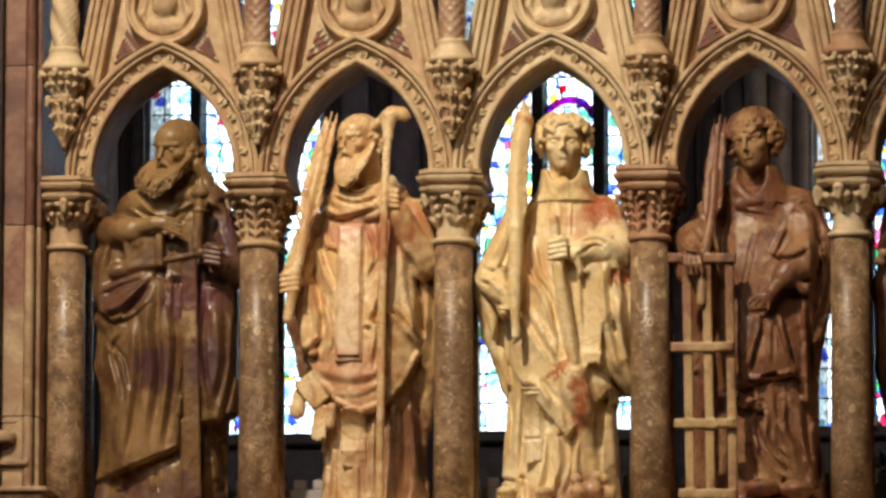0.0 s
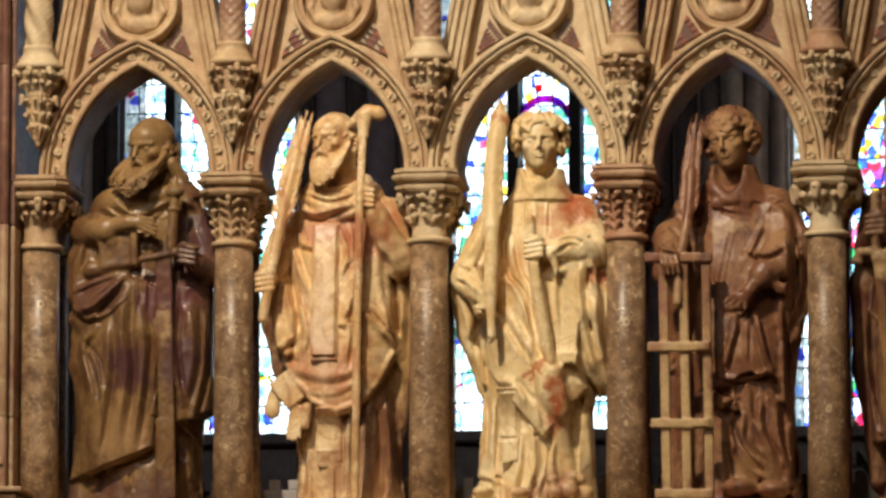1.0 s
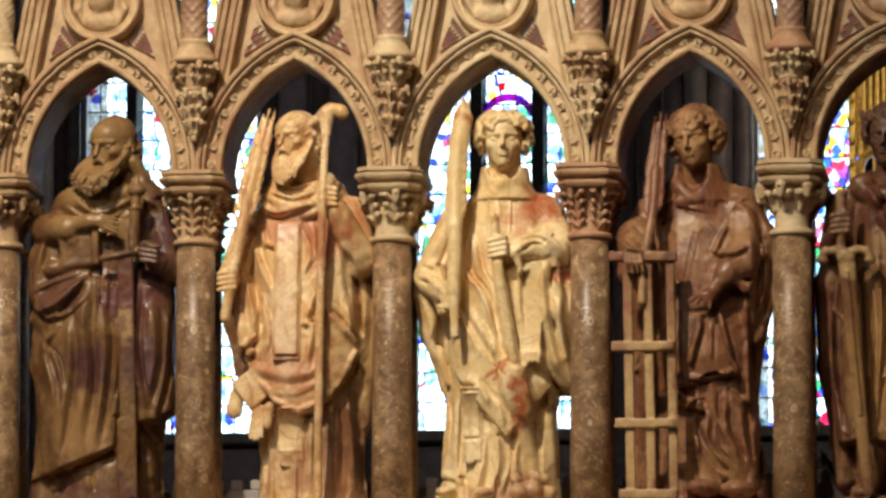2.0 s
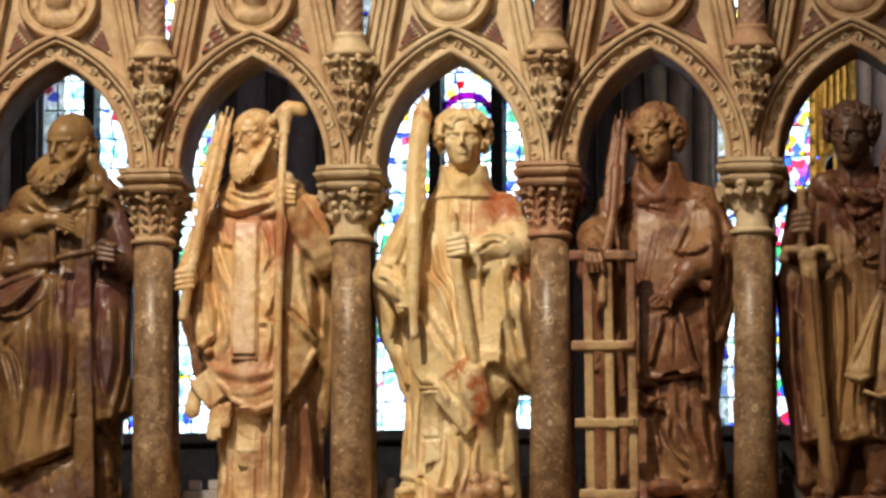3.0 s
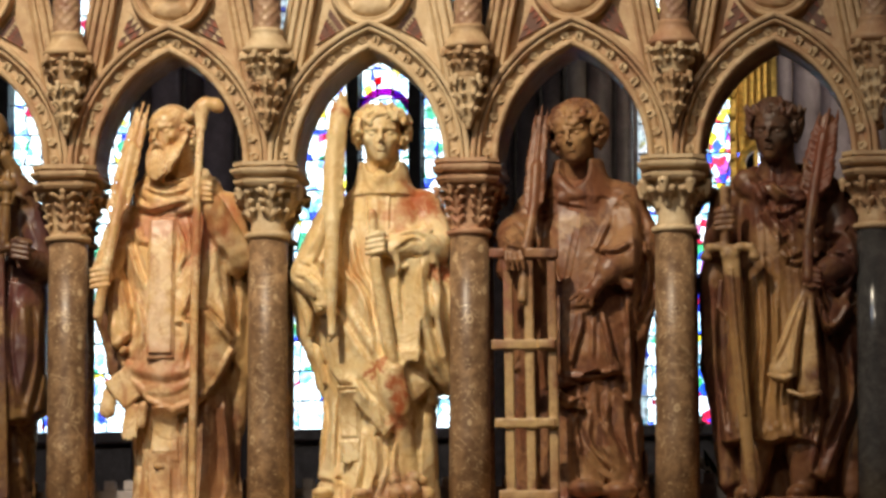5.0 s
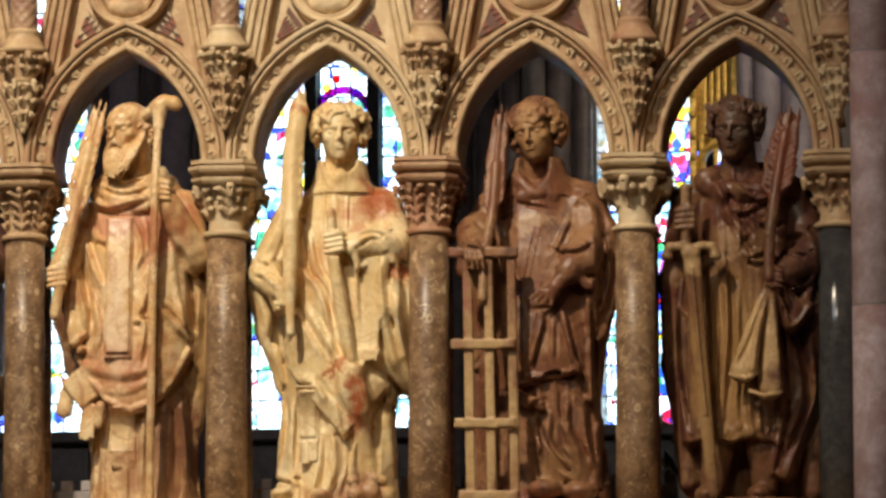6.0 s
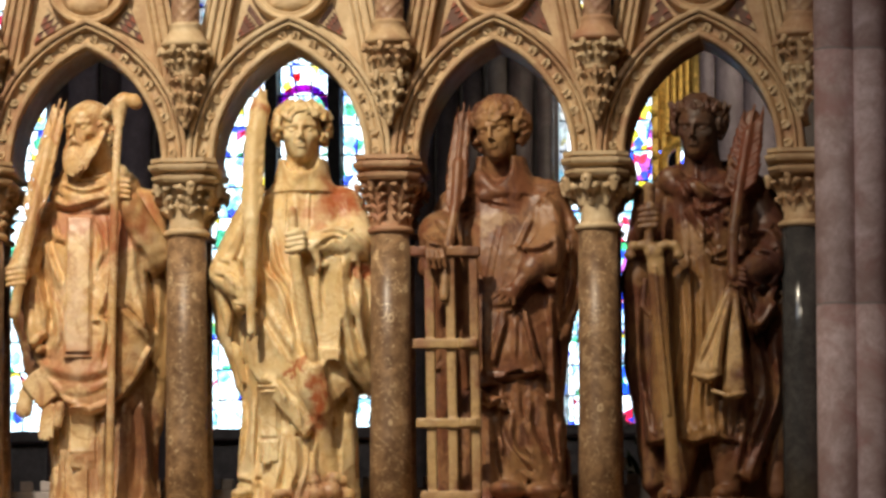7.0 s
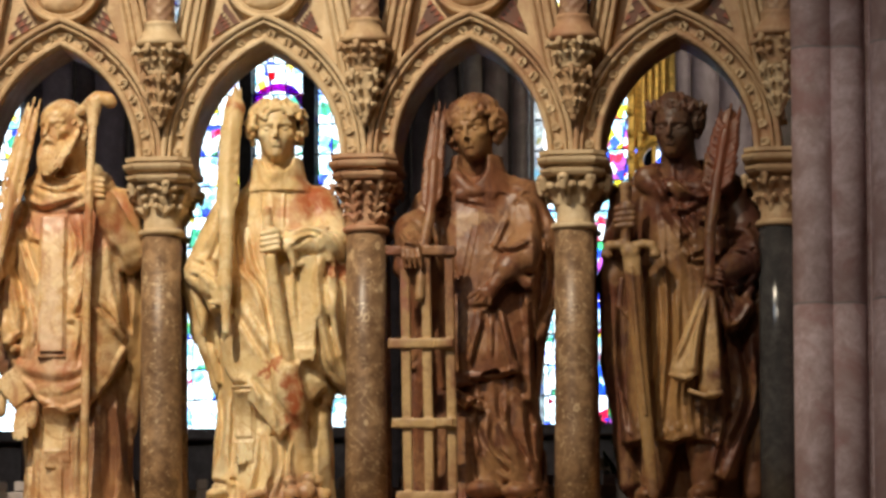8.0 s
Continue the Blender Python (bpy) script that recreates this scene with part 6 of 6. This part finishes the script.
    f.ell((-0.125, -0.165, 0.672), (0.026, 0.016, 0.020), 0.006)
    f.chain([(-0.122, -0.160, 0.655), (-0.108, -0.160, 0.45), (-0.088, -0.158, 0.22), (-0.070, -0.155, 0.03)], 0.024, 0.015, 0.004, 1.5)
    f.chain([(-0.122, -0.176, 0.63), (-0.108, -0.176, 0.45), (-0.088, -0.172, 0.24)], 0.006, 0.005, 0.004)
    f.chain([(-0.15, -0.15, 0.60), (-0.157, -0.15, 0.53), (-0.13, -0.15, 0.50)], 0.008, 0.008, 0.005)
    # cloth gathered in the hand
    f.chain([(0.085, -0.150, 0.59), (0.045, -0.160, 0.47), (0.010, -0.160, 0.355)], 0.014, 0.034, 0.008, 1.5)
    f.chain([(0.088, -0.150, 0.59), (0.085, -0.155, 0.45), (0.085, -0.150, 0.310)], 0.012, 0.032, 0.008, 1.5)
    f.chain([(0.080, -0.155, 0.57), (0.060, -0.175, 0.47), (0.042, -0.180, 0.360)], 0.006, 0.016, 0.006)
    f.chain([(0.072, -0.190, 0.52), (0.062, -0.195, 0.42), (0.064, -0.190, 0.34)], 0.007, 0.009, 0.006, cut=True)
    f.chain([(-0.022, -0.165, 0.345), (0.02, -0.185, 0.332), (0.05, -0.180, 0.345)], 0.007, 0.006, 0.004)
    f.chain([(0.03, -0.165, 0.30), (0.07, -0.175, 0.285), (0.115, -0.160, 0.295)], 0.007, 0.006, 0.004)
    f.relief((
        ([(0.072, 0.583), (0.028, 0.458), (-0.017, 0.360)], 0.0100, 0.0080),
        ([(0.078, 0.573), (0.050, 0.437), (0.040, 0.343)], 0.0090, 0.0090),
        ([(0.089, 0.562), (0.103, 0.425), (0.112, 0.289)], 0.0100, 0.0080),))
    # palm
    f.palm([(0.083, -0.165, 0.605), (0.085, -0.155, 0.72), (0.098, -0.14, 0.82), (0.118, -0.11, 0.95), (0.142, -0.08, 1.075)], 0.034, 11, 9)
    f.chain([(0.083, -0.165, 0.60), (0.087, -0.155, 0.74), (0.102, -0.135, 0.86), (0.125, -0.10, 1.0)], 0.010, 0.013, 0.005)
    # head with a wreath
    f.cap((0.0, -0.01, 0.90), (-0.008, -0.04, 0.99), 0.047, None, 0.018)
    f.crown.cap((0.0, -0.01, 0.91), (-0.008, -0.04, 0.99), 0.047, None, 0.018)
    axes = f.crown.head((-0.010, -0.062, 1.018), 0.083, -2, -10, 6)
    f.crown.curls((-0.008, -0.048, 1.040), (0.068, 0.076, 0.064), axes, 190, 31, -0.45, 1.0, 0.0175, 0.40)
    for i in range(26):
        a = 2 * math.pi * i / 26
        p = (-0.008 + 0.072 * math.cos(a), -0.05 + 0.072 * math.sin(a), 1.062 + 0.003 * math.cos(a * 2) + 0.008 * (i % 2))
        f.crown.cap(p, (p[0] * 1.06 + 0.006 * (-1) ** i, p[1] + 0.004 * math.sin(a), p[2] + 0.017), 0.0095, 0.004, 0.002)
    # the dark entry at z 1.03 paints the shade over the face
    stains = [((-0.02, -0.1, 0.40), (0.13, 0.2, 0.24), (0.37, 0.21, 0.08), 0.8), ((0.045, -0.18, 0.44), (0.070, 0.06, 0.16), (0.58, 0.39, 0.19), 0.9), ((-0.03, -0.1, 0.70), (0.035, 0.1, 0.06), (0.42, 0.26, 0.14), 0.7), ((-0.125, -0.17, 0.66), (0.09, 0.04, 0.05), (0.46, 0.30, 0.14), 0.85),
              ((-0.13, -0.17, 0.83), (0.03, 0.04, 0.05), (0.40, 0.25, 0.12), 0.7), ((-0.09, -0.17, 0.2), (0.05, 0.04, 0.2), (0.36, 0.22, 0.09), 0.7), ((0.0, -0.05, 1.03), (0.1, 0.12, 0.10), (0.085, 0.06, 0.045), 0.85), ((0.13, -0.1, 0.95), (0.06, 0.1, 0.16), (0.20, 0.065, 0.035), 0.8),
              ((0.17, -0.05, 0.70), (0.08, 0.2, 0.2), (0.08, 0.03, 0.022), 0.7), ((0.1, 0.0, 0.05), (0.2, 0.2, 0.08), (0.16, 0.07, 0.03), 0.6)]
    f.done(x, "dark red-brown alabaster figure of a wreathed soldier with sword and palm", alabaster("dark_red_brown_alabaster", (0.22, 0.115, 0.050), (0.14, 0.052, 0.030), (0.06, 0.020, 0.015), stains, 6.0, 0.7, 0.40))


for carve, x in zip((apostle, bishop, deacon, griddle_saint, soldier), BAYS):
    carve(x)

# ---- the ledge, the end piers and the body of the screen ----
ledge = thing("ledge", (0, 0, SHELF), "moulded stone ledge under columns and figures", "ledge", "", "structure")
part("ledge_top", box(-1.9, 1.9, -0.16, 0.32, -0.05, 0.0, 0.008), BUFF_PALE, ledge)
part("ledge_moulding", box(-1.88, 1.88, -0.13, 0.30, -0.10, -0.05, 0.012), BUFF, ledge)
screen = part("screen_base", box(-1.86, 1.86, -0.10, 0.28, 0.0, SHELF - 0.10), BUFF)
tagged(screen, "plain stone body of the altar screen", "wall", "", "structure")

cresting = thing("cresting", (0, 0.29, SHELF), "low pale pinkish carved stone cresting behind the figures", "cresting")
part("rail", box(-1.66, 1.66, -0.02, 0.02, 0.0, 0.145, 0.004), GREY_STONE, cresting)
step_mesh = bpy.data.meshes.new("crenel")
bm = box(-0.016, 0.016, -0.018, 0.018, 0.0, 0.028, 0.003)
bm.to_mesh(step_mesh)
bm.free()
step_mesh.materials.append(GREY_STONE)
for k in range(60):
    share("crenel", step_mesh, cresting, pose(-1.63 + k * 0.055, 0, 0.1455))

left = thing("pier_left", (-1.2, 0, 3.56), "veined buff and dark red stone end pier with stepped base", "pier", "", "structure")
for z0, z1 in ((-0.06, 0.262), (0.2635, 0.80), (0.8015, 1.252), (1.2535, 1.9)):
    stone = VEINED if z0 < 0.8 else VEINED_DARK
    part("face_block", box(-0.056, 0.003, -0.100, 0.4, z0, z1, 0.003), stone, left)
    part("corner_roll", lathe([(0.0125, z0), (0.0135, z0 + 0.003), (0.0135, z1 - 0.003), (0.0125, z1)], 20, at=(0.0165, -0.094)), stone, left, "", True)
    part("inner_order", box(0.0205, 0.043, -0.070, 0.4, z0, z1, 0.004), stone, left)
part("outer_shaft", lathe([(0.05, -0.06), (0.05, 1.9)], 32, at=(-0.108, -0.13)), SPECKLED, left, "dark grey speckled marble shaft", True)
part("core", box(-0.5, -0.060, -0.08, 0.4, -0.06, 1.9), VEINED, left)
part("base_roll", lathe([(0.030, 0.188), (0.036, 0.196), (0.036, 0.214), (0.028, 0.222)], 24, at=(-0.050, -0.105)), VEINED, left, "", True)
for z0, z1, grow in ((-0.06, 0.022, 0.085), (0.024, 0.042, 0.070), (0.044, 0.058, 0.088), (0.125, 0.142, 0.018), (0.244, 0.252, -0.018)):
    part("base_moulding", box(-0.52, 0.004 + grow, -0.10 - max(grow, 0.004), 0.2, z0, z1, 0.005), VEINED, left)

DRUM = 0.673
pier = thing("pier_right", (0, 0, 0), "tall pinkish-grey sandstone pier of clustered shafts", "pier", "", "structure")
SHAFTS = ((1.752, -0.300, 0.056), (1.839, -0.298, 0.048), (1.965, -0.385, 0.060), (2.05, -0.42, 0.040), (2.15, -0.45, 0.06))
for x, y, r in SHAFTS:
    for k in range(-6, 9):
        z0 = 4.049 + k * DRUM + 0.0015
        z1 = z0 + DRUM - 0.003
        part("drum", lathe([(r - 0.0015, z0), (r, z0 + 0.002), (r, z1 - 0.002), (r - 0.0015, z1)], 28, at=(x, y)), SANDSTONE, pier, "", True)
part("core", box(1.735, 2.5, -0.295, 0.5, 0.0, 11.0), SANDSTONE, pier)

for k in range(-6, 10):
    for x, y, r in SHAFTS:
        z = 4.049 + k * DRUM
        part("mortar_joint", lathe([(r - 0.0008, z - 0.0025), (r - 0.0008, z + 0.0025)], 28, at=(x, y)), GREY_STONE, pier, "", True)

# ---- the windows beyond ----
WALL_Y, SILL, HEAD = 6.0, 4.437, 7.0
LIGHTS = (((-1.935, -1.785), (-1.747, -1.562), (-1.522, -1.30)), ((-0.755, -0.510), (-0.467, -0.283), (-0.240, -0.07)), ((0.545, 0.705), (0.745, 0.93), (0.97, 1.12)))


PALE_PANES = ((0.0, (0.80, 0.93, 1.0)), (0.18, (0.95, 0.98, 0.96)), (0.32, (0.48, 0.76, 0.88)), (0.40, (0.90, 0.96, 1.0)), (0.58, (0.16, 0.24, 0.80)), (0.615, (0.86, 0.96, 0.97)),
         (0.76, (0.22, 0.55, 0.42)), (0.80, (0.95, 0.97, 1.0)), (0.87, (0.55, 0.08, 0.20)), (0.885, (0.80, 0.72, 0.22)), (0.915, (0.45, 0.62, 0.92)))
DEEP_PANES = ((0.0, (0.10, 0.20, 0.85)), (0.14, (0.70, 0.88, 1.0)), (0.30, (0.85, 0.75, 0.15)), (0.40, (0.95, 0.97, 1.0)), (0.55, (0.12, 0.30, 0.95)), (0.66, (0.75, 0.10, 0.22)),
              (0.74, (0.55, 0.85, 0.95)), (0.86, (0.20, 0.60, 0.35)), (0.92, (0.60, 0.25, 0.65)))


def glass_material(name="stained_glass", stops=PALE_PANES):
    """Stained glass: pale grounds broken by deep blues, reds, greens and yellows, with painted lines."""
    n = Nodes(name)
    w = n.place(vary=False)
    r = n.add("ShaderNodeObjectInfo", out=5)
    cell = n.tree.nodes.new("ShaderNodeTexVoronoi")
    n.put(cell.inputs["Vector"], n.vec("ADD", w, n.add("ShaderNodeCombineXYZ", X=r, Y=r, Z=r)))
    n.put(cell.inputs["Scale"], 30.0)
    pick = n.tree.nodes.new("ShaderNodeValToRGB")
    pick.color_ramp.interpolation = "CONSTANT"
    ramp = pick.color_ramp
    for i, (at, colour) in enumerate(stops):
        e = ramp.elements[i] if i < 2 else ramp.elements.new(at)
        e.position, e.color = at, (*colour, 1)
    mixed = n.math("FRACT", n.math("ADD", n.math("MULTIPLY", r, 0.5), n.math("MULTIPLY", n.add("ShaderNodeSeparateColor", Color=cell.outputs["Color"]), 0.75)))
    n.tree.links.new(mixed, pick.inputs[0])
    dirt = n.ramp(n.noise(w, 45.0, 5, 0.6), 0.25, 0.7, 0.45, 1.0)
    c = n.mix(1.0, pick.outputs[0], n.add("ShaderNodeCombineColor", Red=dirt, Green=dirt, Blue=dirt), "MULTIPLY")
    clear = n.add("ShaderNodeBsdfTransparent", Color=c)
    gloss = n.add("ShaderNodeBsdfGlossy", Color=(0.8, 0.8, 0.8), Roughness=0.15)
    both = n.tree.nodes.new("ShaderNodeMixShader")
    both.inputs[0].default_value = 0.06
    n.tree.links.new(clear, both.inputs[1])
    n.tree.links.new(gloss, both.inputs[2])
    n.tree.links.new(both.outputs[0], n.out.inputs[0])
    return n.mat


GLASS = glass_material()
GLASS_DEEP = glass_material("deep_coloured_glass", DEEP_PANES)


def tinted(name, colour):
    n = Nodes(name)
    n.tree.links.new(n.add("ShaderNodeBsdfTransparent", Color=n.mix(n.noise(n.place(), 30.0), colour, tuple(0.5 * v for v in colour))), n.out.inputs[0])
    return n.mat


MAGENTA = tinted("magenta_glass", (0.55, 0.05, 0.55))
RUBY = tinted("ruby_glass", (0.8, 0.06, 0.10))


def window(number, lights):
    rng = random.Random(number * 7)
    x0, x1 = lights[0][0], lights[-1][1]
    win = thing("window_%d" % number, ((x0 + x1) / 2, WALL_Y, SILL), "tall leaded stained-glass window with stone mullions coloured near-black for shade", "window", "", "structure")
    ox = (x0 + x1) / 2
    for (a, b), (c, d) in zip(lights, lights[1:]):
        # near-black LEAD on stone mullions: their shade against the glass, put into the colour
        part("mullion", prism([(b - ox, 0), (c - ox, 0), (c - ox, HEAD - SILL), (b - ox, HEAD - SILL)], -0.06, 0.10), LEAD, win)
    part("window_sill", box(x0 - ox - 0.05, x1 - ox + 0.05, -0.10, 0.15, -0.045, -0.001, 0.008), SHADED_STONE, win)
    for a, b in lights:
        rows, cols = 17, 3
        high = (6.30 - SILL) / rows
        for r in range(rows + 1):
            z = r * high
            part("saddle_bar", box(a - ox, b - ox, -0.010, 0.0, z - 0.0025, z + 0.0025), LEAD, win)
            if r == rows:
                break
            cuts = [a - ox + (b - a) * (k + (rng.uniform(-0.22, 0.22) if 0 < k < cols else 0)) / cols for k in range(cols + 1)]
            lean = [rng.uniform(-0.012, 0.012) if 0 < k < cols else 0 for k in range(cols + 1)]
            for k in range(cols):
                q = [(cuts[k] + lean[k], z + 0.002), (cuts[k + 1] + lean[k + 1], z + 0.002), (cuts[k + 1] - lean[k + 1], z + high - 0.002), (cuts[k] - lean[k], z + high - 0.002)]
                pane = part("pane", prism(q, 0.002, 0.006), GLASS_DEEP if number == 3 and a > 0.72 else GLASS, win)
                pane.visible_shadow = False
                if k:
                    part("lead_came", prism([(q[0][0] - 0.002, z), (q[0][0] + 0.002, z), (q[3][0] + 0.002, z + high), (q[3][0] - 0.002, z + high)], -0.004, 0.008), LEAD, win)
        part("upper_glass", box(a - ox, b - ox, 0.002, 0.006, 6.305 - SILL, HEAD - SILL), GLASS, win).visible_shadow = False
    if number == 2:
        arc = []
        for k in range(13):
            t = radians(15 + 150 * k / 12)
            arc.append((-0.375 - ox + 0.095 * math.cos(t), 5.575 - SILL + 0.095 * math.sin(t), math.cos(t), math.sin(t)))
        part("magenta_band", sweep([(-0.014, -0.004), (0.014, -0.004), (0.014, 0.001), (-0.014, 0.001)], arc), MAGENTA, win).visible_shadow = False
        part("ruby_piece", box(-0.41 - ox, -0.385 - ox, -0.004, 0.001, 5.695 - SILL, 5.725 - SILL, 0.001), RUBY, win).visible_shadow = False
    return win


for k, lights in enumerate(LIGHTS):
    window(k + 1, lights)

# the wall that holds them, in piers, and under the sills; its shade is in the dark colour
east = thing("wall_east", (0, WALL_Y, 0), "stone east wall round the windows, coloured dark for shade", "wall", "", "structure")
edges = [-7.0] + [v for l in LIGHTS for v in (l[0][0], l[-1][1])] + [7.0]
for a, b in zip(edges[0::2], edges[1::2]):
    part("wall_pier", box(a, b, -0.05, 0.4, 0.0, 14.0), SHADED_STONE, east)
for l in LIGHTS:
    part("wall_below", box(l[0][0], l[-1][1], -0.05, 0.4, 0.0, SILL - 0.046), SHADED_STONE, east)
    part("wall_above", box(l[0][0], l[-1][1], -0.05, 0.4, HEAD, 14.0), SHADED_STONE, east)

# clustered shafts on those piers
GROUPS = (((-2.30, 0.05), (-2.20, 0.03), (-2.04, 0.035), (-1.975, 0.025)), ((-1.25, 0.035), (-1.16, 0.055), (-1.06, 0.035), (-0.97, 0.055), (-0.86, 0.04), (-0.80, 0.03)),
          ((-0.03, 0.03), (0.05, 0.05), (0.15, 0.04), (0.24, 0.035), (0.41, 0.045), (0.50, 0.032)))
for group in GROUPS:
    cluster = thing("shaft_cluster", (group[0][0], WALL_Y - 0.10, 0), "cluster of slender stone wall shafts, coloured as shaded or lit", "shafts", "shaft clusters between the windows")
    for k, (x, r) in enumerate(group):
        # lit look of the middle group: every other shaft coloured lighter
        stone = VIOLET_STONE if group is GROUPS[1] and k % 2 else SHADED_STONE
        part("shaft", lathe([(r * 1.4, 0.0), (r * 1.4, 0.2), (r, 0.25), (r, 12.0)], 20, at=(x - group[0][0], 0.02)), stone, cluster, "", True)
# the third, from 5.60 up, is a bright reflecting strip put in as pale stone
for x, r, z0, y in ((-2.135, 0.026, 0.0, 5.8), (-2.045, 0.020, 0.0, 5.78), (0.333, 0.034, 5.60, 5.88)):
    pale = part("wall_shaft", lathe([(r, z0), (r, 12.0)], 24), GREY_STONE, None, "", True)
    pale.location = (x, y, 0)
    tagged(pale, "slender pale grey stone wall shaft", "shaft", "pale wall shafts")

# the gilded shrine work and the pale pillar at the south side
shrine = thing("gilded_panel", (0.985, 5.6, 5.2), "gilded openwork panel of carved bars before the window", "panel")
for k in range(4):
    part("bar", box(-0.035 + k * 0.024, -0.023 + k * 0.024, -0.02, 0.02, 0.22, 0.95, 0.003), GOLD, shrine)
part("backing", box(-0.082, 0.150, 0.031, 0.05, 0.17, 1.2, 0.002), GOLD, shrine)
part("side_post", box(-0.085, -0.060, -0.03, 0.03, -0.9, 0.95, 0.004), GOLD, shrine)
part("side_post", box(0.060, 0.150, -0.01, 0.03, -0.1, 0.95, 0.004), GOLD, shrine)
for k in range(14):
    part("knob", lathe([(0.004, 0.0), (0.011, 0.008), (0.012, 0.014), (0.007, 0.024), (0.002, 0.028)], 10, at=(-0.072, -0.035)), GOLD, shrine).location = (0, 0, -0.1 + k * 0.075)
bm = lathe([(0.050, -0.02), (0.050, 0.02), (0.066, 0.03), (0.080, 0.02), (0.085, -0.02)], 32)
bmesh.ops.delete(bm, geom=[f for f in bm.faces if len(f.verts) > 4], context="FACES")
bmesh.ops.transform(bm, matrix=pose(0.02, 0, 0.12, 90), verts=bm.verts[:])
part("tracery_ring", bm, GOLD, shrine)
for k in range(3):
    part("tracery_rib", box(-0.05 + k * 0.05, -0.035 + k * 0.05, -0.02, 0.01, 0.0, 0.22, 0.003), GOLD, shrine)
for x, r in ((1.10, 0.028), (1.18, 0.05), (1.285, 0.06), (1.39, 0.05)):
    pale = part("pillar_shaft", lathe([(r, 0.0), (r, 12.0)], 28), VIOLET_STONE, None, "", True)
    pale.location = (x, 5.5, 0)
    tagged(pale, "smooth violet-grey stone pillar shaft", "pillar", "shafts of the far pillar")

# daylight behind the glass
n = Nodes("bright_sky")
glow = n.add("ShaderNodeEmission", Color=(0.86, 0.94, 1.0), Strength=7.0)
n.tree.links.new(glow, n.out.inputs[0])
backdrop = part("backdrop", box(-3.0, 2.5, 7.0, 7.02, 2.5, 9.0), n.mat)
tagged(backdrop, "bright overcast sky beyond the windows", "sky", "", "structure")

# ---- the choir round the camera ----
for name, b, m, text in (("floor", (-7, 7, -26, 6.4, -0.2, 0.0), FLOOR, "dark tiled choir floor"), ("ceiling", (-7, 7, -26, 6.4, 14.0, 14.2), PLASTER, "plain stone vault overhead"),
                         ("wall_south", (7, 7.3, -26, 6.4, 0, 14), PLASTER, "plain buff choir wall"), ("wall_north", (-7.3, -7, -26, 6.4, 0, 14), PLASTER, "plain buff choir wall"),
                         ("wall_west", (-7, 7, -26.3, -26, 0, 14), PLASTER, "plain buff wall at the west end")):
    tagged(part(name, box(*b), m), text, name.split("_")[0], "", "structure")

# lilies in the chapel beyond, white among dark leaves
lilies = thing("lilies", (1.12, 1.4, 3.70), "white lilies with dark leaves on a stand", "flowers")
rng = random.Random(77)
part("stand", lathe([(0.05, -0.1), (0.05, -0.08), (0.012, -0.06), (0.010, 0.0), (0.03, 0.02)], 16), LEAD, lilies, "", True)
part("stand_leg", box(-0.02, 0.02, -0.02, 0.02, -3.70, -0.1), LEAD, lilies)
for k in range(9):
    a = rng.uniform(0, 6.28)
    p = Vector((0.05 * math.cos(a), 0.05 * math.sin(a), 0.08 + 0.022 * k))
    bm = lathe([(0.002, 0.0), (0.006, 0.01), (0.016, 0.022), (0.024, 0.028), (0.020, 0.026), (0.004, 0.010)], 12, squeeze=lambda b: 1 + 0.3 * math.cos(6 * b))
    bmesh.ops.transform(bm, matrix=pose(p.x, p.y, p.z, rng.uniform(20, 90), 0, rng.uniform(0, 360)), verts=bm.verts[:])
    part("flower", bm, PETAL, lilies, "", True)
    bm = lathe([(0.001, 0.0), (0.010, 0.03), (0.012, 0.06), (0.002, 0.11)], 8, squeeze=lambda b: 0.25 + 0.75 * abs(math.cos(b)))
    bmesh.ops.transform(bm, matrix=pose(p.x * 0.3, p.y * 0.3, p.z - 0.06, rng.uniform(-50, 50), rng.uniform(-50, 50), rng.uniform(0, 360)), verts=bm.verts[:])
    part("leaf", bm, LEAF, lilies, "dark green lily leaf")
